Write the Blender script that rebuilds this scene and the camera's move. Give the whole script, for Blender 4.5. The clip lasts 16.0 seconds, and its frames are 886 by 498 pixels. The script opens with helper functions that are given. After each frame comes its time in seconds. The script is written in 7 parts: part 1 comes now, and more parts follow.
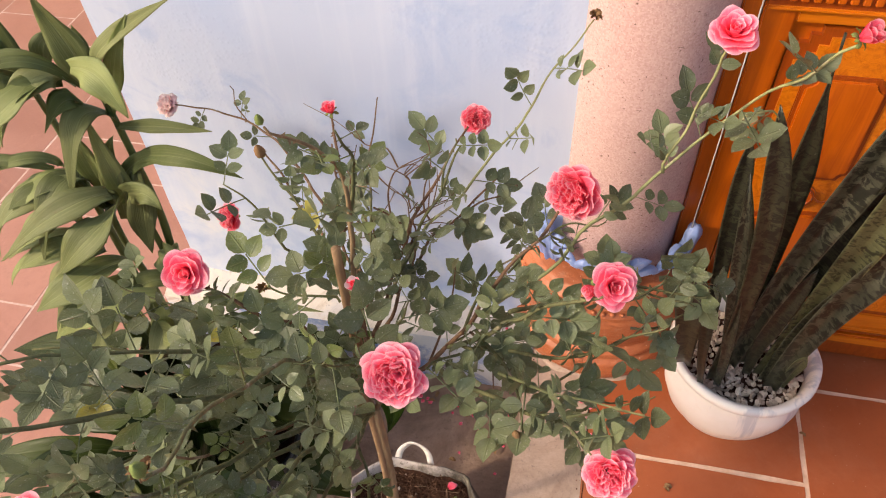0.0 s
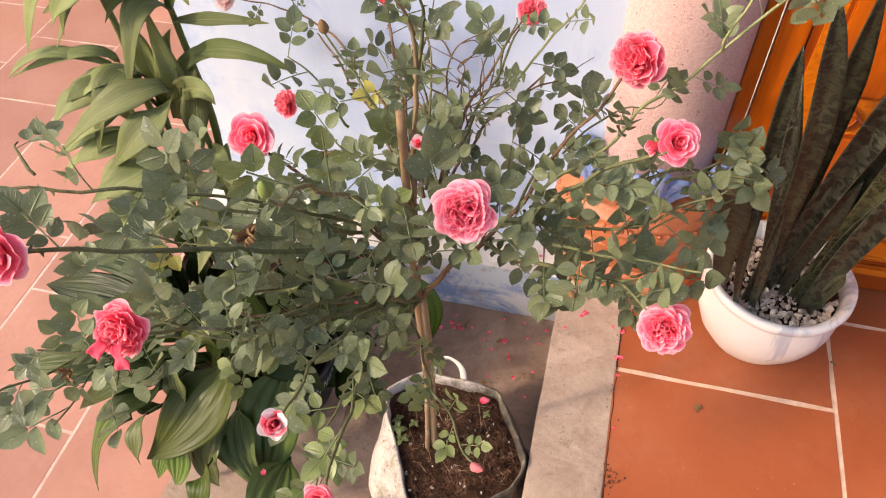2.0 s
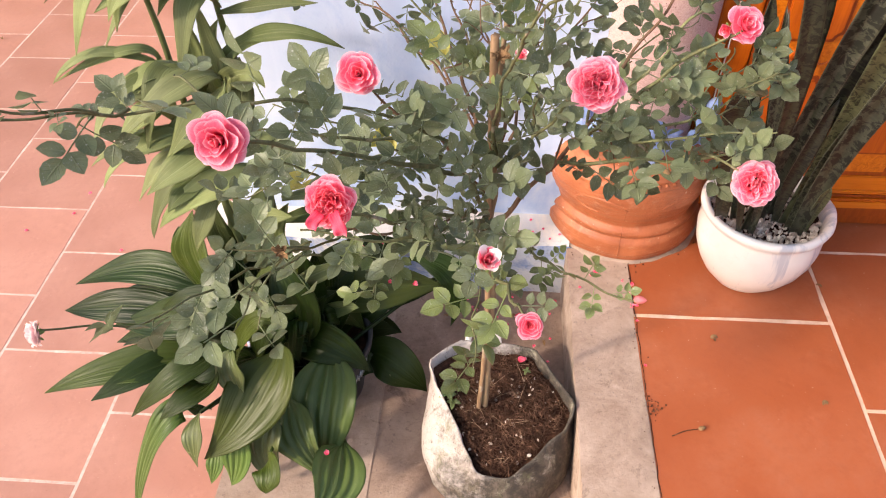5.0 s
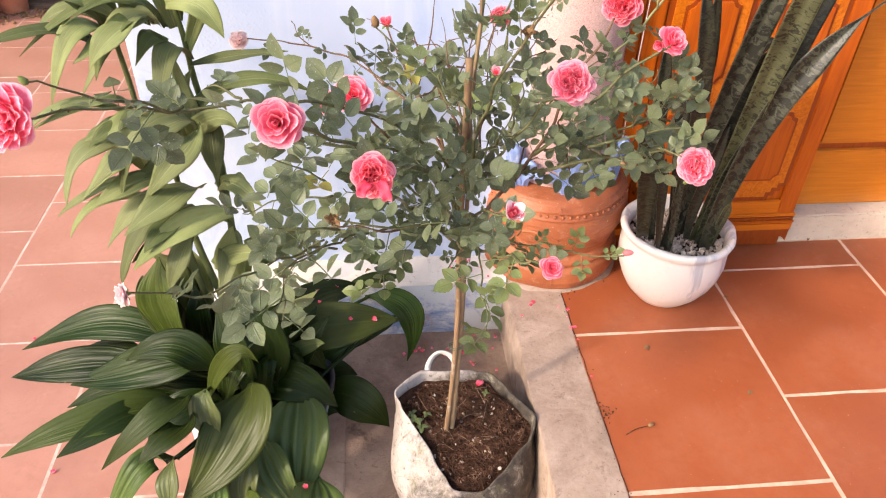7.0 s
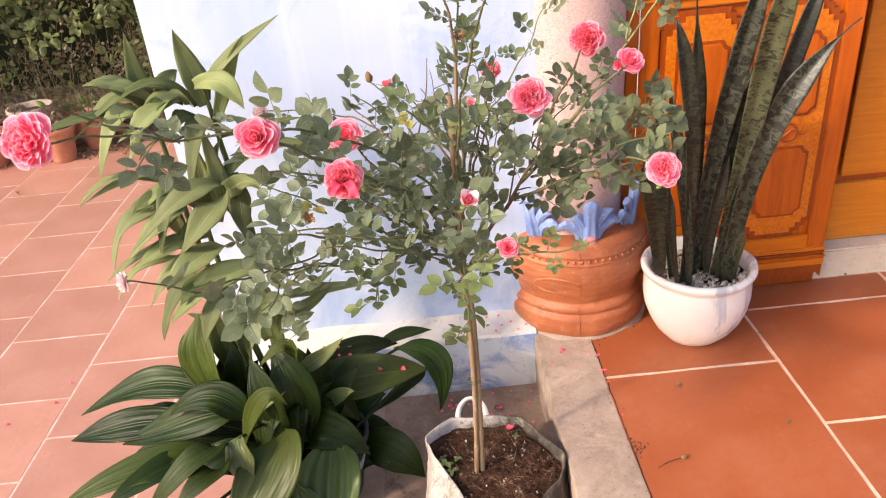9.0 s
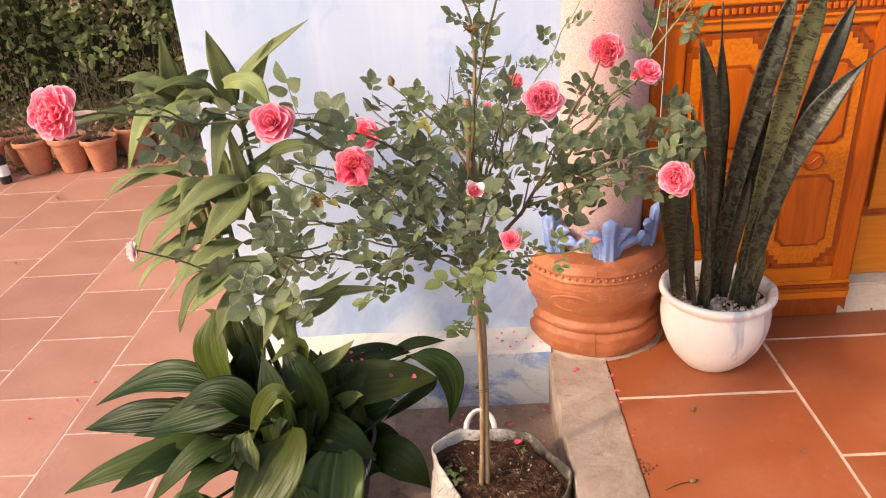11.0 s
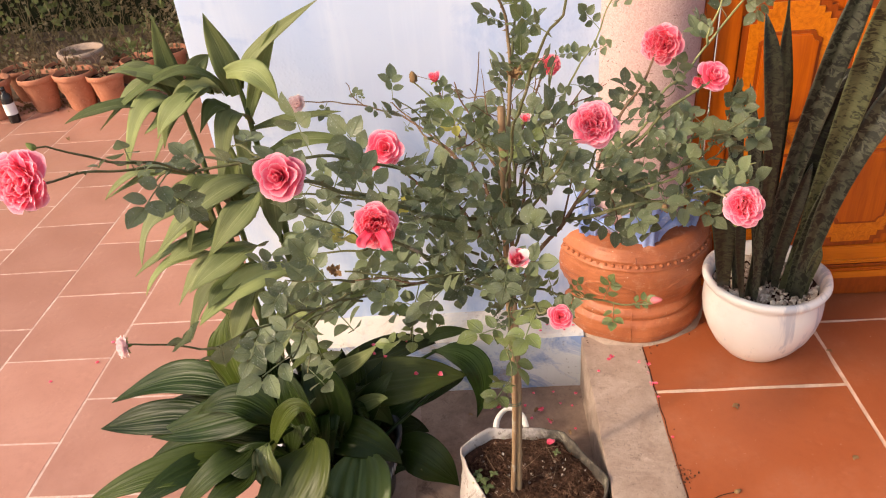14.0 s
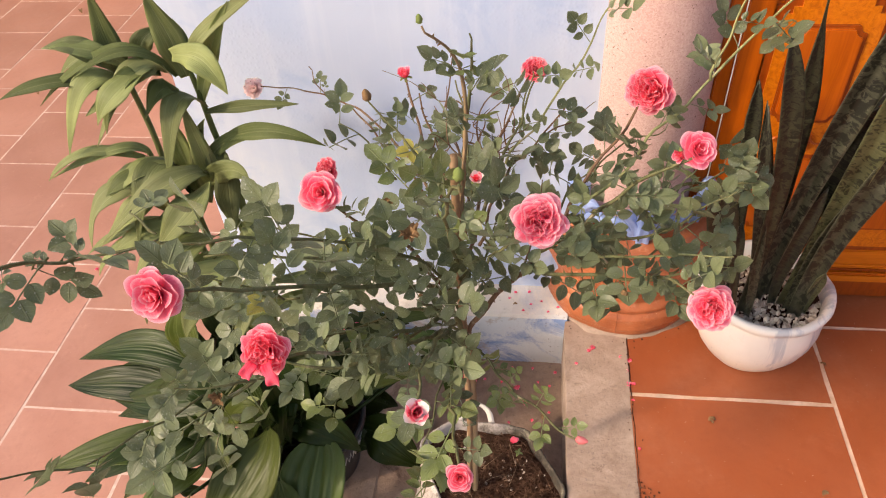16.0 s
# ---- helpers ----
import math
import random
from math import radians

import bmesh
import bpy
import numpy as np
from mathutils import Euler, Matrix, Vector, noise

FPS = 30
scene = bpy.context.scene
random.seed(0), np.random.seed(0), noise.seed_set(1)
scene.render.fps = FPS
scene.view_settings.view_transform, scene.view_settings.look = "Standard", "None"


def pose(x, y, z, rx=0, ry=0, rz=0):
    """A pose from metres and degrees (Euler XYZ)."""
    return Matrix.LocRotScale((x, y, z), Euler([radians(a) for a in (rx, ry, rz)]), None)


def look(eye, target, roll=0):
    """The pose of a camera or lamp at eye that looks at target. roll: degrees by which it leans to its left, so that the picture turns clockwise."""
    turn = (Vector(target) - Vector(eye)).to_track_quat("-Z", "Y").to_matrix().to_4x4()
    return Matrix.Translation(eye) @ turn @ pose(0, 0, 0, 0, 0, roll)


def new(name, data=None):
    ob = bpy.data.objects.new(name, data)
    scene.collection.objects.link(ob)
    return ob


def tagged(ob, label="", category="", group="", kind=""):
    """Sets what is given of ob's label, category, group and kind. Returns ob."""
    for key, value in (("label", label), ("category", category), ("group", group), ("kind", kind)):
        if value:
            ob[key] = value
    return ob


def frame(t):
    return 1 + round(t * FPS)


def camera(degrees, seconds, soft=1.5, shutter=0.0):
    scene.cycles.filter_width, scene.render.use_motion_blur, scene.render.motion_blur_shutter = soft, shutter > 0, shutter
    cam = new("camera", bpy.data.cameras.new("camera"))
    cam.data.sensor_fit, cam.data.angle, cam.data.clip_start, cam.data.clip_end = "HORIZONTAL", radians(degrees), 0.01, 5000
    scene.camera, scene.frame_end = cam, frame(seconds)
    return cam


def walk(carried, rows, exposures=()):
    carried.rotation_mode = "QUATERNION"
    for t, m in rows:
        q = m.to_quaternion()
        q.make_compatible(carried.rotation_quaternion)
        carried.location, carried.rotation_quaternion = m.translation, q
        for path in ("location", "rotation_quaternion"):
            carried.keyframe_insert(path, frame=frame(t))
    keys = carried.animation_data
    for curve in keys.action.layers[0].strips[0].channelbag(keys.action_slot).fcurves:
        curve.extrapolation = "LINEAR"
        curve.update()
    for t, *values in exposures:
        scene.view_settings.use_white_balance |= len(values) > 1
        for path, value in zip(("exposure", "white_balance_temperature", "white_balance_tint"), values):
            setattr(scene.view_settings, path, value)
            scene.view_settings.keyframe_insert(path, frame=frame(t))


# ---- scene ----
cam = camera(62.4, 16.0, 1.1)
PATH = [
    (0, (-0.097, -0.824, 1.587), (-0.426, 0.464, 0.093), -3.2),
    (0.5, (-0.113, -0.857, 1.561), (-0.446, 0.382, 0.026), -2.3),
    (1, (-0.112, -0.893, 1.547), (-0.439, 0.374, 0.035), -2.8),
    (1.5, (-0.114, -0.915, 1.536), (-0.486, 0.341, 0.025), -4.1),
    (2, (-0.127, -0.954, 1.515), (-0.486, 0.282, -0.016), -2.8),
    (2.5, (-0.166, -1.033, 1.515), (-0.497, 0.214, -0.014), -4.1),
    (3, (-0.223, -1.114, 1.508), (-0.498, 0.174, 0.003), -3.9),
    (3.5, (-0.27, -1.197, 1.498), (-0.461, 0.126, 0.009), -3.5),
    (4, (-0.303, -1.211, 1.494), (-0.472, 0.137, 0.026), -3.3),
    (4.2, (-0.309, -1.195, 1.487), (-0.493, 0.158, 0.026), -2.7),
    (6.3, (-0.515, -1.354, 1.43), (-0.452, 0.155, 0.12), 1.7),
    (6.5, (-0.532, -1.381, 1.434), (-0.437, 0.148, 0.149), 2.3),
    (7, (-0.532, -1.417, 1.42), (-0.351, 0.157, 0.199), 1.9),
    (7.5, (-0.497, -1.442, 1.378), (-0.35, 0.129, 0.149), -1.2),
    (8, (-0.459, -1.483, 1.338), (-0.388, 0.139, 0.171), -4.0),
    (8.5, (-0.426, -1.555, 1.338), (-0.405, 0.137, 0.271), -5.8),
    (9, (-0.406, -1.593, 1.336), (-0.407, 0.159, 0.373), -5.8),
    (11.3, (-0.373, -1.631, 1.287), (-0.458, 0.162, 0.406), -3.9),
    (11.5, (-0.376, -1.63, 1.29), (-0.463, 0.16, 0.402), -3.8),
    (12, (-0.362, -1.62, 1.303), (-0.438, 0.173, 0.42), -4.1),
    (12.5, (-0.357, -1.598, 1.312), (-0.463, 0.19, 0.421), -4.6),
    (13, (-0.366, -1.559, 1.323), (-0.494, 0.197, 0.375), -5.2),
    (13.5, (-0.387, -1.491, 1.345), (-0.472, 0.245, 0.356), -5.2),
    (14, (-0.392, -1.41, 1.396), (-0.531, 0.264, 0.311), -5.8),
    (14.5, (-0.369, -1.336, 1.456), (-0.599, 0.268, 0.283), -6.9),
    (15, (-0.318, -1.253, 1.46), (-0.656, 0.297, 0.242), -8.7),
    (15.5, (-0.274, -1.168, 1.521), (-0.572, 0.333, 0.233), -5.5),
    (16, (-0.254, -1.125, 1.55), (-0.493, 0.315, 0.183), -4.6),
]
walk(cam, [(t, look(eye, target, roll)) for t, eye, target, roll in PATH],
     [(0.0, 0.73, 7150, 13), (1.0, 0.85, 7250, 13), (2.0, 1.03, 7050, 13), (3.0, 1.12, 6800, 13), (4.0, 1.14, 6700, 13), (6.5, 1.15, 6600, 13), (8.5, 1.15, 6650, 13), (9.5, 1.07, 6800, 13), (11.5, 0.89, 7250, 13), (12.5, 0.88, 7250, 13), (14.0, 0.85, 7250, 13), (16.0, 0.81, 7250, 13)])

# ---- light ----
world = bpy.data.worlds.new("sky")
scene.world = world
world.use_nodes = True
SUN_DIR = Vector((-0.80, -0.50, 0.62)).normalized()
sky = world.node_tree.nodes.new("ShaderNodeTexSky")
sky.sky_type, sky.sun_disc = "NISHITA", False
sky.sun_elevation = math.asin(SUN_DIR.z)
sky.sun_rotation = math.atan2(SUN_DIR.x, SUN_DIR.y)
sky.dust_density, sky.air_density = 3.0, 1.0
world.node_tree.nodes["Background"].inputs[1].default_value = 0.148
world.node_tree.links.new(sky.outputs[0], world.node_tree.nodes["Background"].inputs[0])
sun = new("sun", bpy.data.lights.new("sun", "SUN"))
sun.data.energy, sun.data.angle, sun.data.color = 1.9, radians(4), (1.0, 0.86, 0.70)
sun.matrix_world = look(SUN_DIR * 20, (0, 0, 0))


# ---- materials ----
class Nodes:
    """Short hand for building one node material."""

    def __init__(self, name, rough=0.6, spec=0.4, metal=0.0):
        self.mat = bpy.data.materials.new(name)
        self.mat.use_nodes = True
        self.t = self.mat.node_tree
        self.b = self.t.nodes["Principled BSDF"]
        self.b.inputs["Roughness"].default_value = rough
        self.b.inputs["Specular IOR Level"].default_value = spec
        self.b.inputs["Metallic"].default_value = metal

    def node(self, kind, **sets):
        n = self.t.nodes.new(kind)
        for k, v in sets.items():
            if k == "op":
                n.operation = v
            elif k == "blend":
                n.blend_type = v
        return n

    def link(self, a, b):
        self.t.links.new(a, b)

    def coord(self, which="Object", scale=(1, 1, 1)):
        c, m = self.node("ShaderNodeTexCoord"), self.node("ShaderNodeMapping")
        m.inputs["Scale"].default_value = scale
        self.link(c.outputs[which], m.inputs[0])
        return m.outputs[0]

    def noise(self, scale, detail=4.0, rough=0.6, dist=0.0, vec=None):
        n = self.node("ShaderNodeTexNoise")
        n.inputs["Scale"].default_value, n.inputs["Detail"].default_value = scale, detail
        n.inputs["Roughness"].default_value, n.inputs["Distortion"].default_value = rough, dist
        self.link(vec if vec is not None else self.coord(), n.inputs["Vector"])
        return n.outputs["Fac"]

    def voronoi(self, scale, vec=None, feature="F1", out="Distance"):
        n = self.node("ShaderNodeTexVoronoi")
        n.feature = feature
        n.inputs["Scale"].default_value = scale
        self.link(vec if vec is not None else self.coord(), n.inputs["Vector"])
        return n.outputs[out]

    def ramp(self, fac, *stops):
        n = self.node("ShaderNodeValToRGB")
        e = n.color_ramp.elements
        while len(e) < len(stops):
            e.new(0.5)
        for k, (p, c) in enumerate(stops):
            e[k].position = p
            e[k].color = (*c, 1) if len(c) == 3 else c
        self.link(fac, n.inputs[0])
        return n.outputs[0]

    def mask(self, fac, lo, hi):
        n = self.node("ShaderNodeMapRange")
        n.inputs[1].default_value, n.inputs[2].default_value = lo, hi
        self.link(fac, n.inputs[0])
        return n.outputs[0]

    def mix(self, fac, a, b, blend="MIX"):
        n = self.node("ShaderNodeMix")
        n.data_type, n.blend_type = "RGBA", blend
        for v, k in ((fac, 0), (a, 6), (b, 7)):
            if isinstance(v, (int, float)):
                n.inputs[k].default_value = v
            elif isinstance(v, tuple):
                n.inputs[k].default_value = (*v, 1)
            else:
                self.link(v, n.inputs[k])
        return n.outputs[2]

    def math(self, op, a, b=0.0):
        n = self.node("ShaderNodeMath", op=op)
        for v, k in ((a, 0), (b, 1)):
            if isinstance(v, (int, float)):
                n.inputs[k].default_value = v
            else:
                self.link(v, n.inputs[k])
        return n.outputs[0]

    def rand(self):
        return self.node("ShaderNodeObjectInfo").outputs["Random"]

    def hsv(self, col, val, sat=1.0):
        n = self.node("ShaderNodeHueSaturation")
        self.link(col, n.inputs["Color"])
        n.inputs["Saturation"].default_value = sat
        if isinstance(val, (int, float)):
            n.inputs["Value"].default_value = val
        else:
            self.link(val, n.inputs["Value"])
        return n.outputs[0]

    def color(self, v):
        if isinstance(v, tuple):
            self.b.inputs["Base Color"].default_value = (*v, 1)
        else:
            self.link(v, self.b.inputs["Base Color"])
        return self

    def rough(self, v):
        self.link(v, self.b.inputs["Roughness"])
        return self

    def bump(self, h, strength=0.3, dist=0.002):
        n = self.node("ShaderNodeBump")
        n.inputs["Strength"].default_value, n.inputs["Distance"].default_value = strength, dist
        self.link(h, n.inputs["Height"])
        self.link(n.outputs[0], self.b.inputs["Normal"])
        return self

    def thin(self, col, share):
        """Lets a share of the light through, as leaves and petals do."""
        tr, mx = self.node("ShaderNodeBsdfTranslucent"), self.node("ShaderNodeMixShader")
        if isinstance(col, tuple):
            tr.inputs[0].default_value = (*col, 1)
        else:
            self.link(col, tr.inputs[0])
        mx.inputs[0].default_value = share
        self.link(self.b.outputs[0], mx.inputs[1])
        self.link(tr.outputs[0], mx.inputs[2])
        self.link(mx.outputs[0], self.t.nodes["Material Output"].inputs[0])
        return self


def tile_material(name, low, high):
    n = Nodes(name, 0.42, 0.4)
    base = n.ramp(n.noise(3.5, 5, 0.6), (0.3, low), (0.7, high))
    base = n.hsv(base, n.math("ADD", n.math("MULTIPLY", n.rand(), 0.22), 0.89))
    dust = n.mask(n.noise(2.6, 6, 0.75), 0.5, 0.8)
    base = n.mix(n.math("MULTIPLY", dust, 0.14), base, (0.62, 0.36, 0.26))
    base = n.mix(n.math("MULTIPLY", n.mask(n.noise(5, 6, 0.8), 0.56, 0.72), 0.16), base, (0.22, 0.07, 0.035))
    base = n.mix(n.math("MULTIPLY", n.mask(n.noise(24, 7, 0.8), 0.48, 0.72), 0.22), base, tuple(v * 0.62 for v in low))
    base = n.mix(n.math("MULTIPLY", n.mask(n.noise(11, 7, 0.8), 0.55, 0.75), 0.25), base, tuple(min(1.0, v * 1.35 + 0.03) for v in high))
    base = n.mix(n.math("MULTIPLY", n.mask(n.noise(150, 3, 0.7), 0.66, 0.74), 0.5), base, (0.16, 0.05, 0.03))
    base = n.mix(n.math("MULTIPLY", n.mask(n.noise(110, 2), 0.73, 0.76), 0.6), base, (0.66, 0.48, 0.38))
    n.color(base)
    n.rough(n.mask(n.noise(7, 4), -0.2, 1.3))
    return n.bump(n.noise(45, 4), 0.12, 0.002).mat


TILE_PORCH = tile_material("porch tile", (0.31, 0.076, 0.027), (0.375, 0.104, 0.038))
TILE_YARD = tile_material("yard tile", (0.385, 0.176, 0.122), (0.460, 0.226, 0.164))


def mortar_material(name, low, high):
    n = Nodes(name, 0.9, 0.2)
    n.color(n.ramp(n.noise(14, 6, 0.7), (0.3, low), (0.65, high)))
    return n.bump(n.noise(120, 3), 0.5, 0.002).mat


MORTAR = mortar_material("tile mortar", (0.48, 0.30, 0.20), (0.76, 0.56, 0.43))
MORTAR_YARD = mortar_material("yard mortar", (0.44, 0.25, 0.19), (0.70, 0.54, 0.46))


def concrete_material(name, low, high, stain):
    n = Nodes(name, 0.9, 0.25)
    c = n.ramp(n.noise(7, 8, 0.75, 0.5), (0.30, low), (0.66, high))
    c = n.mix(n.math("MULTIPLY", n.mask(n.noise(2.6, 6, 0.7, 0.6), 0.50, 0.66), 0.45), c, stain)
    c = n.mix(n.math("MULTIPLY", n.mask(n.noise(13, 7, 0.8, 0.6), 0.57, 0.70), 0.75), c, stain)
    c = n.mix(n.math("MULTIPLY", n.mask(n.noise(9, 6, 0.75, 0.3), 0.36, 0.27), 0.6), c, tuple(min(1.0, 1.25 * v) for v in high))
    c = n.mix(n.math("MULTIPLY", n.mask(n.noise(80, 5, 0.75), 0.58, 0.70), 0.5), c, (0.10, 0.08, 0.07))
    n.color(c)
    return n.bump(n.noise(90, 6, 0.7), 0.7, 0.003).mat


CONCRETE = concrete_material("worn concrete", (0.265, 0.183, 0.139), (0.465, 0.352, 0.281), (0.125, 0.083, 0.060))
# darker version of the border's concrete: shade under the plants is in this colour
CONCRETE_DARK = concrete_material("concrete toned for shade", (0.200, 0.130, 0.096), (0.39, 0.280, 0.215), (0.095, 0.058, 0.040))


def limewash(name, low, high, patch, amount):
    n = Nodes(name, 0.85, 0.25)
    c = n.ramp(n.noise(1.6, 4, 0.55, 0.3), (0.3, low), (0.7, high))
    c = n.mix(n.math("MULTIPLY", n.mask(n.noise(5.5, 6, 0.7, 0.8), 0.55, 0.66), amount), c, patch)
    sep = n.node("ShaderNodeSeparateXYZ")
    n.link(n.coord(), sep.inputs[0])
    low_part = n.mask(n.math("ADD", sep.outputs[2], n.math("MULTIPLY", n.noise(2.2, 3), 0.5)), 0.85, 0.45)
    cloud = n.noise(4.2, 6, 0.62, 1.1)
    c = n.mix(n.math("MULTIPLY", low_part, n.math("MULTIPLY", n.mask(cloud, 0.50, 0.62), 0.75)), c, patch)
    c = n.mix(n.math("MULTIPLY", low_part, n.math("MULTIPLY", n.mask(cloud, 0.47, 0.36), 0.6)), c, (0.72, 0.73, 0.76))
    streak = n.noise(1.0, 5, 0.6, vec=n.coord(scale=(30, 30, 1.6)))
    c = n.mix(n.math("MULTIPLY", n.mask(streak, 0.5, 0.8), 0.16), c, (0.86, 0.88, 0.92))
    n.color(c)
    blister = n.math("MULTIPLY", n.mask(n.noise(2.5, 2), 0.5, 0.62), n.mask(n.voronoi(110), 0.5, 0.1))
    h = n.math("ADD", n.math("MULTIPLY", n.noise(35, 5), 0.6), n.math("MULTIPLY", blister, 0.8))
    return n.bump(h, 0.15, 0.003).mat


WALL_BLUE = limewash("pale blue limewash", (0.41, 0.51, 0.72), (0.58, 0.65, 0.78), (0.35, 0.46, 0.70), 0.6)


def worn_plinth(name, blue, pale, dirt, share):
    """Peeling limewash: blue coat, pale undercoat and dirt."""
    n = Nodes(name, 0.88, 0.2)
    c = n.ramp(n.noise(4.2, 7, 0.72, 0.8), (0.42, blue), (0.49, tuple((p + q) / 2 for p, q in zip(blue, pale))), (0.54, pale))
    c = n.mix(n.math("MULTIPLY", n.mask(n.noise(5.5, 7, 0.74, 0.9), 0.56, 0.64), share), c, dirt)
    c = n.mix(n.math("MULTIPLY", n.mask(n.noise(60, 4, 0.7), 0.6, 0.72), 0.5), c, (0.16, 0.12, 0.10))
    n.color(c)
    return n.bump(n.noise(30, 6, 0.7), 0.5, 0.004).mat


PLINTH_BLUE = worn_plinth("worn blue limewash", (0.24, 0.33, 0.56), (0.70, 0.71, 0.73), (0.44, 0.30, 0.22), 0.6)
PLINTH_TOP = worn_plinth("dirty white limewash", (0.54, 0.53, 0.53), (0.66, 0.60, 0.53), (0.44, 0.35, 0.28), 0.4)


def granite_material():
    n = Nodes("pink washed stone", 0.7, 0.4)
    v = n.coord()
    c = n.ramp(n.voronoi(330, v, out="Color"), (0.15, (0.455, 0.285, 0.265)), (0.5, (0.52, 0.345, 0.325)), (0.9, (0.58, 0.41, 0.385)))
    c = n.mix(n.math("MULTIPLY", n.mask(n.noise(3, 4), 0.4, 0.7), 0.3), c, (0.68, 0.53, 0.48))
    pits = n.mask(n.noise(140, 3, 0.6), 0.655, 0.70)
    c = n.mix(pits, c, (0.14, 0.075, 0.06))
    n.color(c)
    h = n.math("SUBTRACT", n.voronoi(230, v), n.math("MULTIPLY", pits, 1.5))
    return n.bump(h, 0.11, 0.003).mat


GRANITE = granite_material()


def terracotta_material(name, low, high, gloss):
    n = Nodes(name, gloss, 0.45)
    c = n.ramp(n.noise(9, 6, 0.65, 0.5), (0.3, low), (0.7, high))
    c = n.mix(n.math("MULTIPLY", n.mask(n.noise(28, 6, 0.75), 0.56, 0.74), 0.5), c, (0.62, 0.36, 0.24))
    c = n.mix(n.math("MULTIPLY", n.mask(n.noise(12, 6, 0.75), 0.54, 0.7), 0.55), c, (0.20, 0.055, 0.022))
    c = n.mix(n.mask(n.noise(130, 2), 0.72, 0.76), c, (0.75, 0.62, 0.52))
    n.color(c)
    layers = n.noise(1.0, 5, 0.65, 0.8, vec=n.coord(scale=(9, 9, 55)))
    return n.bump(n.math("ADD", n.noise(26, 6, 0.7), n.math("MULTIPLY", layers, 0.9)), 0.62, 0.006).mat


BASE_CLAY = terracotta_material("painted terracotta", (0.31, 0.088, 0.034), (0.46, 0.145, 0.058), 0.42)
POT_CLAY = terracotta_material("pot terracotta", (0.40, 0.15, 0.08), (0.52, 0.22, 0.13), 0.8)


def petal_paint():
    n = Nodes("blue enamel paint", 0.38, 0.5)
    c = n.ramp(n.noise(14, 5, 0.65), (0.3, (0.14, 0.22, 0.48)), (0.7, (0.30, 0.40, 0.68)))
    c = n.mix(n.math("MULTIPLY", n.mask(n.noise(32, 5, 0.7), 0.58, 0.72), 0.6), c, (0.62, 0.64, 0.70))
    n.color(c)
    return n.bump(n.noise(40, 4), 0.3, 0.003).mat


BLUE_PAINT = petal_paint()


def wood_material(name, low, high, grain, along=2, rough=0.3):
    n = Nodes(name, rough, 0.5)
    sc = [55, 55, 55]
    sc[along] = 4
    g = n.noise(1.0, 6, 0.65, 1.2, vec=n.coord(scale=tuple(sc)))
    c = n.ramp(g, (0.32, low), (0.68, high))
    c = n.mix(n.math("MULTIPLY", n.mask(n.noise(5, 3), 0.45, 0.7), 0.3), c, grain)
    n.color(c)
    n.b.inputs["Coat Weight"].default_value = 0.35
    n.b.inputs["Coat Roughness"].default_value = 0.2
    return n.bump(g, 0.12, 0.002).mat


WOOD = wood_material("varnished orange wood", (0.40, 0.074, 0.003), (0.57, 0.122, 0.005), (0.33, 0.056, 0.003))
WOOD_DARK = wood_material("dark varnished moulding", (0.23, 0.038, 0.003), (0.34, 0.064, 0.005), (0.19, 0.030, 0.003))
WOOD_RAIL = wood_material("varnished rail wood", (0.53, 0.128, 0.004), (0.68, 0.190, 0.009), (0.44, 0.092, 0.004), 0)
WOOD_YELLOW = wood_material("yellow varnished wood", (0.50, 0.150, 0.008), (0.62, 0.205, 0.015), (0.44, 0.115, 0.006), 0)


def burl_material():
    n = Nodes("burl veneer", 0.3, 0.5)
    g = n.noise(38, 6, 0.7, 2.5)
    n.color(n.ramp(g, (0.34, (0.44, 0.098, 0.003)), (0.5, (0.60, 0.158, 0.006)), (0.66, (0.68, 0.205, 0.011))))
    n.b.inputs["Coat Weight"].default_value = 0.35
    return n.bump(g, 0.3, 0.003).mat


BURL = burl_material()


def glaze_material():
    n = Nodes("white glazed clay", 0.28, 0.5)
    c = n.ramp(n.noise(4, 4), (0.3, (0.74, 0.69, 0.65)), (0.7, (0.84, 0.79, 0.75)))
    runs = n.noise(1.0, 4, 0.6, 0.3, vec=n.coord(scale=(22, 22, 2.2)))
    c = n.mix(n.math("MULTIPLY", n.mask(runs, 0.56, 0.64), 0.8), c, (0.44, 0.45, 0.50))
    c = n.mix(n.math("MULTIPLY", n.mask(n.noise(14, 5, 0.7), 0.6, 0.75), 0.35), c, (0.66, 0.52, 0.42))
    n.color(c)
    n.b.inputs["Coat Weight"].default_value = 0.3
    return n.bump(n.math("ADD", n.noise(14, 3), n.math("MULTIPLY", n.voronoi(34), 0.3)), 0.28, 0.009).mat


GLAZE = glaze_material()


